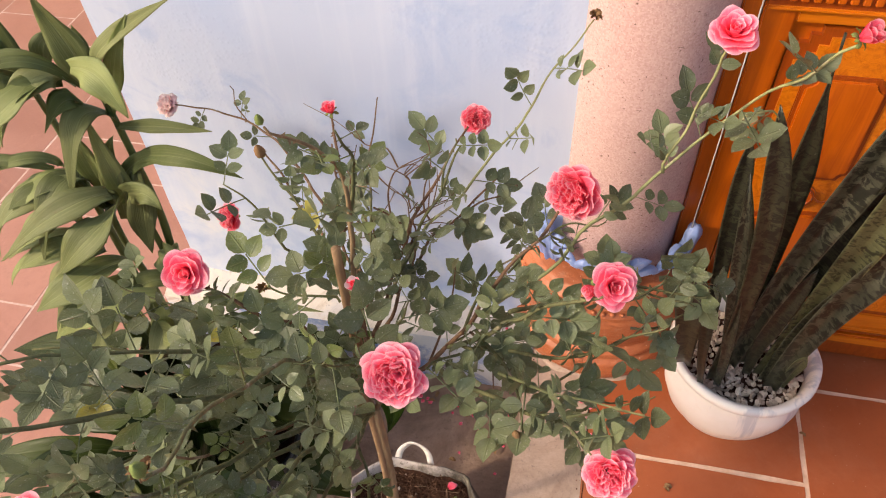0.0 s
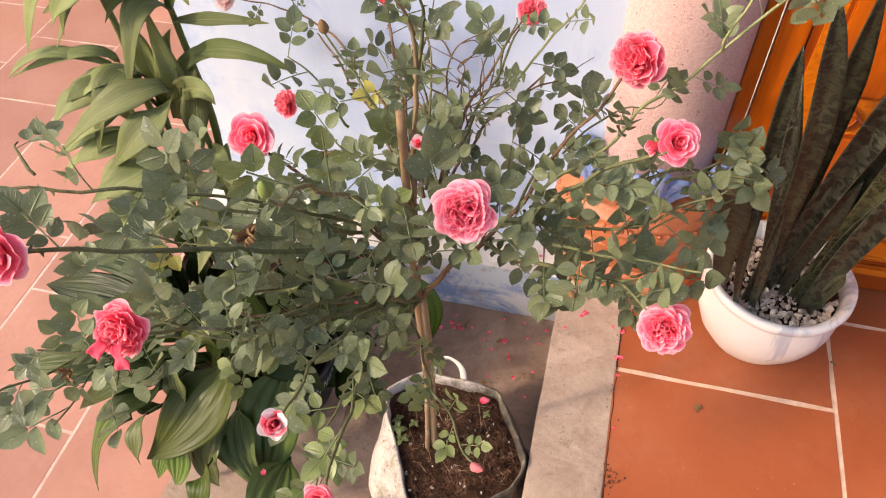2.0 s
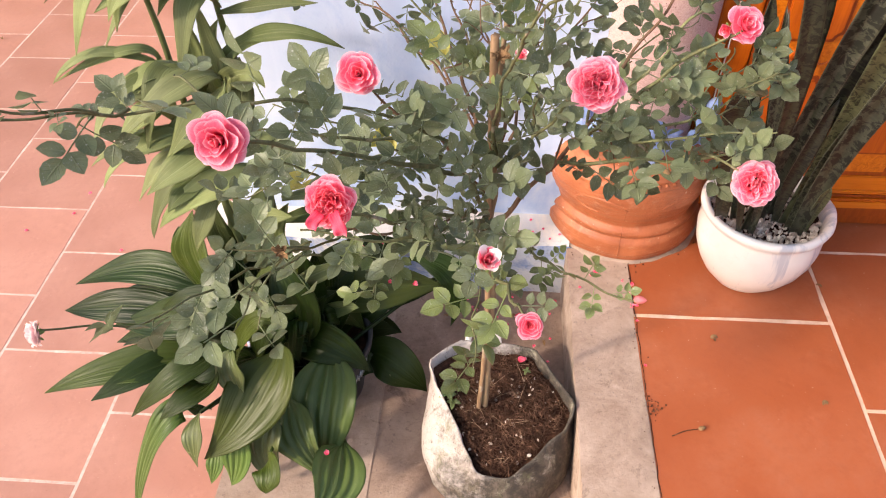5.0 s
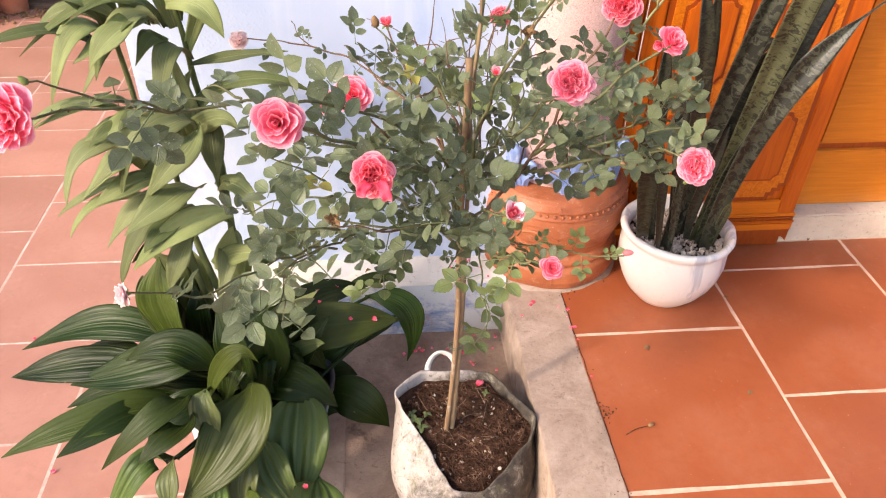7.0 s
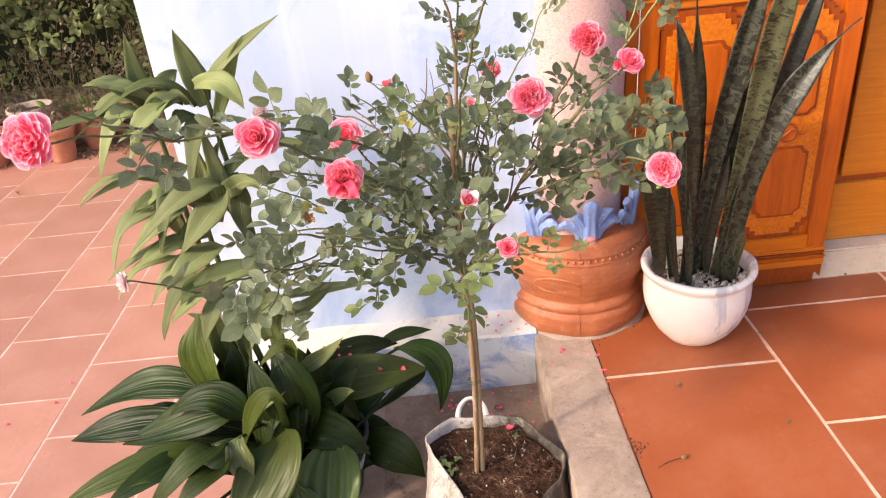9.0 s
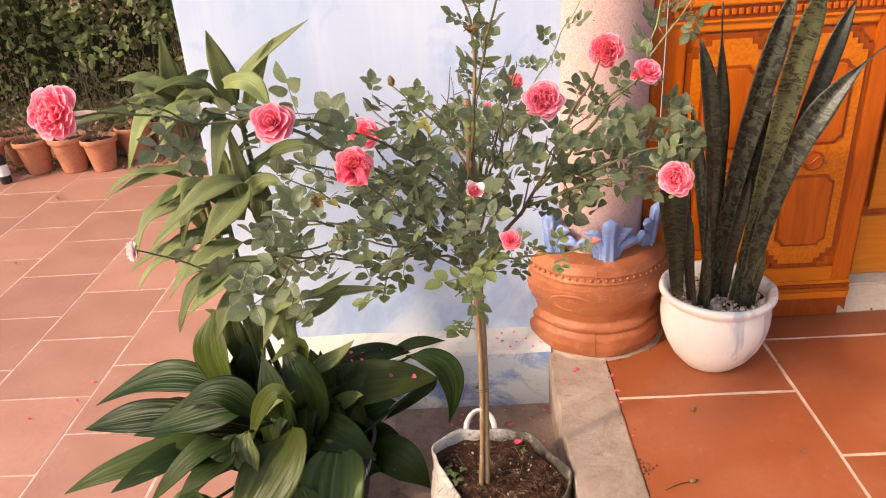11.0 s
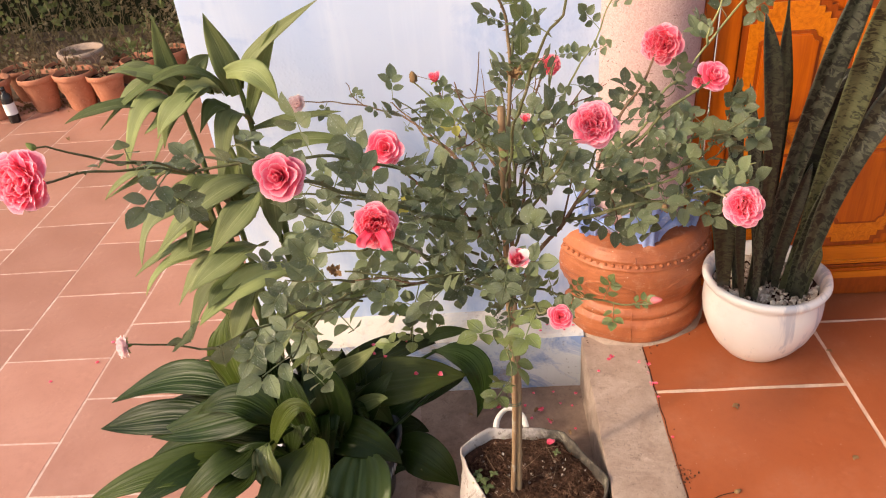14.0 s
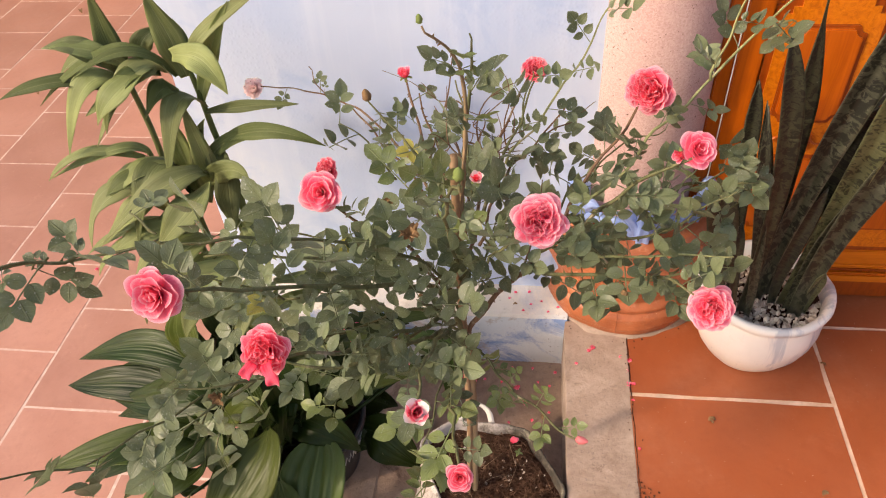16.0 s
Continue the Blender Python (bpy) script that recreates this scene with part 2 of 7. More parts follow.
def bag_material():
    n = Nodes("woven grow bag", 0.7, 0.35)
    c = n.ramp(n.noise(7, 6, 0.7), (0.3, (0.33, 0.275, 0.245)), (0.65, (0.54, 0.480, 0.445)))
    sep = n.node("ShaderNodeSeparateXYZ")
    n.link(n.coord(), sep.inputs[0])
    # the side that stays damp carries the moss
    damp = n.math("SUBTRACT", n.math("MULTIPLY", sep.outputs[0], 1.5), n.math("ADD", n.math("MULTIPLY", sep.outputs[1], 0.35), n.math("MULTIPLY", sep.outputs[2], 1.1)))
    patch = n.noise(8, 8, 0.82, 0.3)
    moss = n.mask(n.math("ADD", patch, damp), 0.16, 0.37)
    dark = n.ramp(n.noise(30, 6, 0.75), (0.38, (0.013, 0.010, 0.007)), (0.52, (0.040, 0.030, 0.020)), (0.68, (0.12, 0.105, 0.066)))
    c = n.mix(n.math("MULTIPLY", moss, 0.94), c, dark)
    # worn pale and green patches on the moss
    c = n.mix(n.math("MULTIPLY", n.mask(n.noise(15, 7, 0.8, 0.4), 0.55, 0.66), 0.75), c, n.ramp(n.noise(20, 3), (0.42, (0.13, 0.14, 0.060)), (0.58, (0.42, 0.38, 0.32))))
    # dark runs of dirt down the weave
    runs = n.noise(1.0, 5, 0.7, 0.3, vec=n.coord(scale=(38, 38, 7)))
    c = n.mix(n.math("MULTIPLY", n.mask(runs, 0.56, 0.68), 0.6), c, (0.16, 0.125, 0.10))
    c = n.mix(n.math("MULTIPLY", n.mask(n.noise(60, 6, 0.8), 0.55, 0.63), 0.8), c, (0.11, 0.085, 0.07))
    n.color(c)
    return n.bump(n.noise(40, 6, 0.7), 0.6, 0.005).mat


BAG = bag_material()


def speckled(name, stops, scale, rough=0.95, bump=0.8, spec=0.2):
    n = Nodes(name, rough, spec)
    n.color(n.ramp(n.noise(scale, 6, 0.75), *stops))
    return n.bump(n.noise(scale * 2, 5), bump, 0.004).mat


SOIL = speckled("dry soil", ((0.3, (0.022, 0.010, 0.006)), (0.55, (0.055, 0.025, 0.015)), (0.75, (0.14, 0.068, 0.042))), 70)
STRAW = speckled("coir straw", ((0.36, (0.036, 0.017, 0.010)), (0.55, (0.105, 0.052, 0.031)), (0.70, (0.36, 0.225, 0.145))), 40, bump=0.2)
DRY_STRAW = speckled("dry straw", ((0.35, (0.22, 0.14, 0.085)), (0.65, (0.46, 0.33, 0.22))), 30, bump=0.2)
EARTH = speckled("yard earth", ((0.3, (0.10, 0.07, 0.05)), (0.7, (0.22, 0.15, 0.11))), 4)


def pebble_material():
    n = Nodes("white pebbles", 0.65, 0.4)
    isl = n.node("ShaderNodeNewGeometry").outputs["Random Per Island"]
    c = n.ramp(isl, (0.0, (0.19, 0.14, 0.105)), (0.35, (0.40, 0.32, 0.26)), (0.65, (0.58, 0.49, 0.41)), (0.95, (0.74, 0.67, 0.58)))
    n.color(n.mix(n.math("MULTIPLY", n.noise(90, 4), 0.35), c, (0.36, 0.30, 0.26)))
    return n.bump(n.noise(120, 4), 0.3, 0.002).mat


PEBBLE = pebble_material()


def bark_material(name, low, high, along=6.0):
    n = Nodes(name, 0.75, 0.3)
    g = n.noise(1.0, 6, 0.7, 0.6, vec=n.coord(scale=(120, 120, along * 2)))
    c = n.ramp(g, (0.3, low), (0.7, high))
    c = n.mix(n.mask(n.noise(26, 5), 0.6, 0.72), c, (0.34, 0.29, 0.22))
    n.color(c)
    return n.bump(g, 0.5, 0.002).mat


BARK = bark_material("rose bark", (0.15, 0.098, 0.055), (0.33, 0.235, 0.138))
TWIG = bark_material("brown twig", (0.10, 0.055, 0.035), (0.20, 0.12, 0.07))
CANE = bark_material("green cane", (0.070, 0.080, 0.035), (0.17, 0.165, 0.075))
CANE_YOUNG = bark_material("young green cane", (0.20, 0.22, 0.09), (0.34, 0.34, 0.16))
STAKE = bark_material("brown stake", (0.17, 0.100, 0.055), (0.32, 0.205, 0.115))


def rose_leaf_material(name, low, high, pale):
    n = Nodes(name, 0.42, 0.45)
    uv = n.coord("UV")
    sep = n.node("ShaderNodeSeparateXYZ")
    n.link(uv, sep.inputs[0])
    c = n.ramp(n.noise(22, 4), (0.3, low), (0.72, high))
    c = n.hsv(c, n.math("ADD", n.math("MULTIPLY", n.rand(), 0.6), 0.68))
    across = n.math("ABSOLUTE", n.math("SUBTRACT", sep.outputs[0], 0.5))
    rib = n.mask(across, 0.05, 0.0)
    side = n.math("PINGPONG", n.math("ADD", n.math("MULTIPLY", sep.outputs[1], 7.0), n.math("MULTIPLY", across, -4.0)), 0.5)
    veins = n.math("MAXIMUM", rib, n.math("MULTIPLY", n.mask(side, 0.10, 0.0), 0.6))
    c = n.mix(n.math("MULTIPLY", veins, 0.28), c, pale)
    film = n.mask(n.noise(55, 4, 0.7), 0.5, 0.75)
    c = n.mix(n.math("MULTIPLY", film, 0.52), c, (0.225, 0.262, 0.200))
    specks = n.mask(n.noise(260, 2, 0.5), 0.66, 0.72)
    c = n.mix(n.math("MULTIPLY", specks, 0.55), c, (0.42, 0.45, 0.40))
    n.color(c)
    drops = n.mask(n.voronoi(230), 0.16, 0.08)
    n.rough(n.math("SUBTRACT", n.mask(n.noise(40, 4), -0.1, 1.4), n.math("MULTIPLY", drops, 0.22)))
    n.bump(n.math("SUBTRACT", n.math("ADD", n.noise(60, 3), n.math("MULTIPLY", drops, 0.8)), n.math("MULTIPLY", veins, 1.1)), 0.6, 0.002)
    return n.thin(n.hsv(c, 1.5), 0.28).mat


ROSE_LEAF = rose_leaf_material("rose leaf", (0.083, 0.112, 0.055), (0.183, 0.219, 0.114), (0.236, 0.274, 0.143))
ROSE_LEAF_NEW = rose_leaf_material("young rose leaf", (0.112, 0.153, 0.049), (0.187, 0.234, 0.083), (0.290, 0.318, 0.142))
ROSE_LEAF_OLD = rose_leaf_material("yellowing rose leaf", (0.36, 0.33, 0.06), (0.52, 0.48, 0.10), (0.55, 0.50, 0.2))


def strap_material(name, low, high, streak, lines, amount, rough=0.35, through_share=0.2, spec=0.4):
    """Leaf with veins running along it."""
    n = Nodes(name, rough, spec)
    v = n.coord("UV", (lines, 1.2, 1))
    g = n.noise(1.0, 4, 0.6, 0.15, vec=v)
    c = n.ramp(n.noise(9, 4), (0.3, low), (0.7, high))
    c = n.hsv(c, n.math("ADD", n.math("MULTIPLY", n.rand(), 0.55), 0.72))
    c = n.mix(n.math("MULTIPLY", n.mask(n.math("FRACT", n.math("MULTIPLY", n.rand(), 7.3)), 0.35, 1.0), 0.55), c, tuple(0.55 * v + w for v, w in zip(streak, (0.012, 0.008, 0.0))))
    c = n.mix(n.math("MULTIPLY", n.mask(g, 0.5, 0.72), amount), c, streak)
    sep = n.node("ShaderNodeSeparateXYZ")
    n.link(n.coord("UV"), sep.inputs[0])
    mid = n.mask(n.math("ABSOLUTE", n.math("SUBTRACT", sep.outputs[0], 0.5)), 0.03, 0.0)
    c = n.mix(n.math("MULTIPLY", mid, 0.5), c, streak)
    spots = n.mask(n.noise(45, 4, 0.7), 0.70, 0.76)
    c = n.mix(n.math("MULTIPLY", spots, 0.5), c, (0.40, 0.36, 0.18))
    n.color(c)
    ribs = n.math("PINGPONG", n.math("ADD", n.math("MULTIPLY", sep.outputs[0], lines * 1.2), n.math("MULTIPLY", g, 2.2)), 0.5)
    n.bump(n.math("ADD", n.math("ADD", g, n.math("MULTIPLY", ribs, 0.55)), n.math("MULTIPLY", mid, -0.8)), 0.42, 0.004)
    return n.thin(n.hsv(c, 1.5), through_share).mat


# near-black tone carries the plant's inner shade; the fresh one, light on front leaves
BROAD_LEAF = strap_material("broad leaf toned for shade", (0.008, 0.019, 0.002), (0.021, 0.039, 0.0045), (0.042, 0.062, 0.014), 10, 0.20, 0.40, 0.08, 0.22)
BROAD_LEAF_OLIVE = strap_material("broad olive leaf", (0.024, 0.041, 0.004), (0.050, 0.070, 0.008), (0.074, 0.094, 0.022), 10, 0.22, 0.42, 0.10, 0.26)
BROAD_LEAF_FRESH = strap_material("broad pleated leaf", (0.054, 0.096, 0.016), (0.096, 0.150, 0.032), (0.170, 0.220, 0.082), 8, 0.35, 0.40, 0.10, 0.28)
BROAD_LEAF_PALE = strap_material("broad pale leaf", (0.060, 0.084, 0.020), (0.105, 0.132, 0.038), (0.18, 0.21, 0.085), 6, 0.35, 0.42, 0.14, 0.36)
DRAC_LEAF = strap_material("strap leaf", (0.172, 0.208, 0.074), (0.280, 0.315, 0.128), (0.42, 0.45, 0.23), 15, 0.4, 0.5, 0.3, 0.3)
DRAC_LEAF_DARK = strap_material("dark strap leaf", (0.088, 0.118, 0.034), (0.152, 0.186, 0.062), (0.25, 0.28, 0.13), 15, 0.4, 0.5, 0.28, 0.3)


def snake_material(name, ground, pale, band, share, spacing=46, edge0=0.50):
    """Thick leaf crossed by irregular dark zigzag bands."""
    n = Nodes(name, 0.42, 0.42)
    zig = n.noise(1.0, 6, 0.68, 0.9, vec=n.coord("UV", (2.2, spacing * 0.8, 1)))
    fine = n.noise(1.0, 3, 0.6, 0.3, vec=n.coord("UV", (2.0, spacing * 2.6, 1)))
    wide = n.noise(1.0, 3, 0.6, vec=n.coord("UV", (1.4, 9, 1)))
    c = n.mix(n.mask(wide, 0.35, 0.7), ground, pale)
    c = n.mix(n.math("MULTIPLY", n.mask(fine, 0.42, 0.64), 0.35), c, tuple(0.5 * (g + b) for g, b in zip(ground, band)))
    line = n.mask(n.math("ADD", zig, n.math("MULTIPLY", n.math("SUBTRACT", wide, 0.5), 0.25)), edge0, edge0 + 0.05)
    c = n.mix(n.math("MULTIPLY", line, share), c, band)
    c = n.hsv(c, n.math("ADD", n.math("MULTIPLY", n.rand(), 0.35), 0.78))
    sep = n.node("ShaderNodeSeparateXYZ")
    n.link(n.coord("UV"), sep.inputs[0])
    edge = n.mask(n.math("ABSOLUTE", n.math("SUBTRACT", sep.outputs[0], 0.5)), 0.455, 0.485)
    c = n.mix(n.math("MULTIPLY", edge, 0.45), c, tuple(1.25 * p for p in pale))
    scuff = n.mask(n.noise(120, 4, 0.75), 0.66, 0.74)
    c = n.mix(n.math("MULTIPLY", scuff, 0.3), c, (0.24, 0.24, 0.19))
    n.color(c)
    return n.bump(n.math("ADD", n.noise(30, 4), n.math("MULTIPLY", zig, 0.5)), 0.22, 0.002).mat


SNAKE_DARK = snake_material("dark banded sword leaf", (0.022, 0.023, 0.012), (0.047, 0.049, 0.027), (0.005, 0.005, 0.003), 0.92, 60, 0.48)
SNAKE_GREY = snake_material("grey banded sword leaf", (0.036, 0.038, 0.022), (0.105, 0.107, 0.074), (0.006, 0.007, 0.004), 0.95, 56, 0.475)
SNAKE_PALE = snake_material("pale flecked sword leaf", (0.058, 0.062, 0.028), (0.112, 0.118, 0.058), (0.007, 0.008, 0.003), 0.92, 80, 0.51)


def petal_material(name, base, body, rim):
    n = Nodes(name, 0.55, 0.25)
    sep = n.node("ShaderNodeSeparateXYZ")
    n.link(n.coord("UV"), sep.inputs[0])
    side = n.math("MULTIPLY", n.math("ABSOLUTE", n.math("SUBTRACT", sep.outputs[0], 0.5)), 1.85)
    t = n.math("ADD", n.math("MAXIMUM", sep.outputs[1], n.math("MULTIPLY", side, sep.outputs[1])), n.math("MULTIPLY", n.math("SUBTRACT", n.noise(60, 4), 0.5), 0.35))
    c = n.ramp(t, (0.08, base), (0.45, body), (0.84, body), (1.0, rim))
    vein = n.noise(1.0, 3, vec=n.coord("UV", (26, 2, 1)))
    c = n.mix(n.math("MULTIPLY", n.mask(vein, 0.48, 0.72), 0.22), c, rim)
    c = n.hsv(c, n.math("ADD", n.math("MULTIPLY", n.rand(), 0.2), 0.9))
    n.color(c)
    n.bump(vein, 0.2, 0.001)
    return n.thin(c, 0.4).mat


PETAL = petal_material("pink rose petal", (0.88, 0.070, 0.160), (0.94, 0.170, 0.285), (0.97, 0.57, 0.64))
PETAL_RED = petal_material("deep pink rose petal", (0.84, 0.038, 0.095), (0.92, 0.120, 0.205), (0.97, 0.50, 0.57))
PETAL_FADED = petal_material("faded rose petal", (0.80, 0.46, 0.48), (0.88, 0.66, 0.66), (0.93, 0.84, 0.82))
DRIED = speckled("dried calyx", ((0.3, (0.14, 0.075, 0.035)), (0.7, (0.36, 0.22, 0.11))), 120, bump=0.4)
SEPAL = speckled("green sepal", ((0.3, (0.10, 0.15, 0.04)), (0.7, (0.24, 0.29, 0.10))), 90, bump=0.3)


def plain(name, color, rough=0.6, spec=0.4):
    n = Nodes(name, rough, spec)
    n.color(n.mix(n.math("MULTIPLY", n.noise(30, 5), 0.35), color, tuple(x * 0.6 for x in color)))
    return n.bump(n.noise(60, 3), 0.15, 0.002).mat


STRAP_WHITE = plain("dirty white webbing", (0.66, 0.62, 0.58), 0.8)
BLACK_PLASTIC = plain("black plastic", (0.025, 0.025, 0.028), 0.4)
PATTERN_PALE = plain("pale printed pattern", (0.50, 0.50, 0.50), 0.5)
TIE = plain("green tie wire", (0.07, 0.10, 0.06), 0.5)
LABEL_WHITE = plain("white bottle label", (0.72, 0.72, 0.72), 0.5)
BOTTLE_DARK = plain("dark bottle plastic", (0.02, 0.018, 0.018), 0.25)
WHITE_PAINT = plain("white paint", (0.75, 0.74, 0.72), 0.6)
BUD_ROSE = plain("rose bud skin", (0.62, 0.16, 0.17), 0.55)
PETAL_PALE = petal_material("white rose petal", (0.85, 0.45, 0.50), (0.90, 0.78, 0.78), (0.94, 0.88, 0.86))


# ---- geometry helpers ----
def mesh_of(name, verts, faces, material, uvs=None, smooth=True):
    me = bpy.data.meshes.new(name)
    me.from_pydata([tuple(v) for v in verts], [], faces)
    if uvs is not None:
        layer = me.uv_layers.new(name="UVMap")
        flat = [c for poly in me.polygons for i in poly.vertices for c in uvs[i]]
        layer.data.foreach_set("uv", flat)
    if smooth:
        me.polygons.foreach_set("use_smooth", [True] * len(me.polygons))
    me.materials.append(material)
    me.update()
    return me


def mesh_from(bm, name, material, smooth=False):
    me = bpy.data.meshes.new(name)
    bm.to_mesh(me)
    bm.free()
    if smooth:
        me.polygons.foreach_set("use_smooth", [True] * len(me.polygons))
    me.materials.append(material)
    return me


def part(name, data, material, parent, label=""):
    """One mesh (a bmesh or a mesh) as one object under its thing."""
    me = mesh_from(data, name, material) if isinstance(data, bmesh.types.BMesh) else data
    ob = new(name, me)
    ob.parent = parent
    if label:
        ob["label"] = label
    return ob


def thing(name, label, category, at=(0, 0, 0), group="", kind=""):
    ob = new(name)
    ob.location = at
    ob.empty_display_size = 0.02
    return tagged(ob, label, category, group, kind)


def box(x0, x1, y0, y1, z0, z1, bevel=0.0, segments=2):
    bm = bmesh.new()
    bmesh.ops.create_cube(bm, size=1.0)
    for v in bm.verts:
        v.co = Vector(((x0 + x1) / 2 + v.co.x * (x1 - x0), (y0 + y1) / 2 + v.co.y * (y1 - y0), (z0 + z1) / 2 + v.co.z * (z1 - z0)))
    if bevel:
        bmesh.ops.bevel(bm, geom=bm.edges[:], offset=bevel, segments=segments, affect="EDGES", clamp_overlap=True)
    return bm


def worn_box(x0, x1, y0, y1, z0, z1, step, amount, bevel=0.006, seed=0):
    """A slab whose faces and edges wander a little."""
    bm = box(x0, x1, y0, y1, z0, z1, bevel, 2)
    long = [e for e in bm.edges if e.calc_length() > step]
    for _ in range(5):
        long = [e for e in bm.edges if e.calc_length() > step * 1.5]
        if not long:
            break
        bmesh.ops.subdivide_edges(bm, edges=long, cuts=1, use_grid_fill=True)
    for v in bm.verts:
        p = v.co * 9 + Vector((seed, seed * 2.3, 0))
        q = v.co * 40
        v.co += (noise.noise_vector(p) + 0.5 * noise.noise_vector(q)) * amount
    return bm


def smooth_path(points, n):
    """A Catmull-Rom curve through the points."""
    pts = [Vector(p) for p in points]
    if len(pts) == 2:
        return [pts[0].lerp(pts[1], i / n) for i in range(n + 1)]
    ext = [pts[0] * 2 - pts[1], *pts, pts[-1] * 2 - pts[-2]]
    out = []
    for i in range(n + 1):
        u = i / n * (len(pts) - 1)
        k = min(int(u), len(pts) - 2)
        t = u - k
        a, b, c, d = ext[k:k + 4]
        out.append(0.5 * (2 * b + (c - a) * t + (2 * a - 5 * b + 4 * c - d) * t * t + (3 * b - a - 3 * c + d) * t ** 3))
    return out


def tube(name, path, r0, r1, material, sides=7, wobble=0.0):
    verts, faces = [], []
    n = len(path)
    side = None
    for i, p in enumerate(path):
        d = (path[min(i + 1, n - 1)] - path[max(i - 1, 0)]).normalized()
        ref = side if side is not None else (Vector((1, 0, 0)) if abs(d.x) < 0.8 else Vector((0, 1, 0)))
        side = (ref - d * ref.dot(d)).normalized()
        up = d.cross(side)
        r = r0 + (r1 - r0) * i / (n - 1)
        if wobble:
            r *= 1 + wobble * noise.noise(p * 60)
        for k in range(sides):
            a = 2 * math.pi * k / sides
            verts.append(p + side * (r * math.cos(a)) + up * (r * math.sin(a)))
    for i in range(n - 1):
        for k in range(sides):
            a, b = i * sides + k, i * sides + (k + 1) % sides
            faces.append((a, b, b + sides, a + sides))
    faces.append(tuple(range(sides - 1, -1, -1)))
    faces.append(tuple((n - 1) * sides + k for k in range(sides)))
    return mesh_of(name, verts, faces, material)


def lathe(name, profile, material, sides=48, centre=(0, 0), shake=0.0, close=False):
    """Turns (radius, height) points about an upright axis."""
    verts, faces = [], []
    for r, z in profile:
        for k in range(sides):
            a = 2 * math.pi * k / sides
            p = Vector((centre[0] + r * math.cos(a), centre[1] + r * math.sin(a), z))
            if shake:
                p += noise.noise_vector(p * 14) * shake
            verts.append(p)
    for i in range(len(profile) - 1):
        for k in range(sides):
            a, b = i * sides + k, i * sides + (k + 1) % sides
            faces.append((a, b, b + sides, a + sides))
    if close:
        faces.append(tuple(range(sides - 1, -1, -1)))
        faces.append(tuple((len(profile) - 1) * sides + k for k in range(sides)))
    return mesh_of(name, verts, faces, material)


def blade_mesh(name, base, mid, tip, width, facing, material, outline, fold=0.18, wave=0.0, thick=0.0012, n=16, m=6, seed=0, pleat=0.0):
    """A leaf blade that bends from base over mid to tip, with its upper side towards facing."""
    base, mid, tip, facing = Vector(base), Vector(mid), Vector(tip), Vector(facing).normalized()
    ctrl = 2 * mid - 0.5 * (base + tip)
    verts, uvs, faces = [], [], []
    rng = random.Random(seed)
    ph, ph2 = rng.uniform(0, 6), rng.uniform(0, 6)
    for i in range(n + 1):
        s = i / n
        p = (1 - s) ** 2 * base + 2 * s * (1 - s) * ctrl + s * s * tip
        d = (2 * (1 - s) * (ctrl - base) + 2 * s * (tip - ctrl)).normalized()
        across = d.cross(facing)
        if across.length < 1e-3:
            across = Vector((1, 0, 0))
        across.normalize()
        up = across.cross(d).normalized()
        w = width * 0.5 * outline(s)
        for j in range(m + 1):
            u = 2 * j / m - 1
            lift = fold * abs(u) * w + pleat * w * math.cos(u * 15.7) * (1 - u * u) + wave * w * math.sin(s * 9 + ph + (2 if u > 0 else 0)) * u * u
            bend = 0.10 * w * math.sin(s * 5 + ph2)
            verts.append(p + across * (u * w + bend) + up * lift)
            uvs.append(((u + 1) / 2, s))
    row = m + 1
    for i in range(n):
        for j in range(m):
            a = i * row + j
            faces.append((a, a + 1, a + row + 1, a + row))
    top = len(verts)
    # a thin lower side, joined round the rim
    nor = facing * -thick
    for k in range(top):
        verts.append(verts[k] + nor)
        uvs.append(uvs[k])
    for f in list(faces):
        faces.append(tuple(top + k for k in reversed(f)))
    rim = [*range(0, row), *(i * row + m for i in range(1, n + 1)), *(n * row + j for j in range(m - 1, -1, -1)), *(i * row for i in range(n - 1, 0, -1))]
    for a, b in zip(rim, rim[1:] + rim[:1]):
        faces.append((b, a, top + a, top + b))
    return mesh_of(name, verts, faces, material, uvs)


# ---- setting ----
def setting(name, data, material, label, category):
    return tagged(part(name, data, material, None), label, category, kind="structure")


SLAB_Z, YARD_Z = -0.19, -0.68
WALL_Y, DOOR_Y = 0.325, 0.36

ground = setting("ground", box(-40, 40, -40, 40, YARD_Z - 0.3, YARD_Z - 0.012), EARTH, "brown earth round the paved yard", "ground")
yard = setting("yard_floor", box(-6.64, -0.9, -4.0, 4.55, YARD_Z - 0.2, YARD_Z - 0.0009), MORTAR_YARD, "terracotta paved yard with pale mortar joints", "floor")
porch = setting("porch_floor", box(-0.008, 2.99, -4.0, 0.40, -0.68, -0.0010), MORTAR, "terracotta tiled porch floor with pale joints", "floor")
strip = setting("edge_strip", worn_box(-0.155, 0.007, -4.0, 0.234, -0.70, 0.0022, 0.03, 0.0030, 0.002, 3), CONCRETE, "stained grey concrete edging strip of the porch", "kerb")
slab = setting("slab", worn_box(-0.660, -0.140, -4.0, 0.250, -0.70, SLAB_Z, 0.06, 0.002, 0.001, 5), CONCRETE_DARK, "brown concrete slab below the wall, toned darker for plant shade", "slab")
border = setting("slab_border", worn_box(-1.0, -0.634, -4.0, 0.234, -0.70, SLAB_Z + 0.003, 0.06, 0.0015, 0.003, 9), CONCRETE, "pale worn concrete border of the slab", "slab")

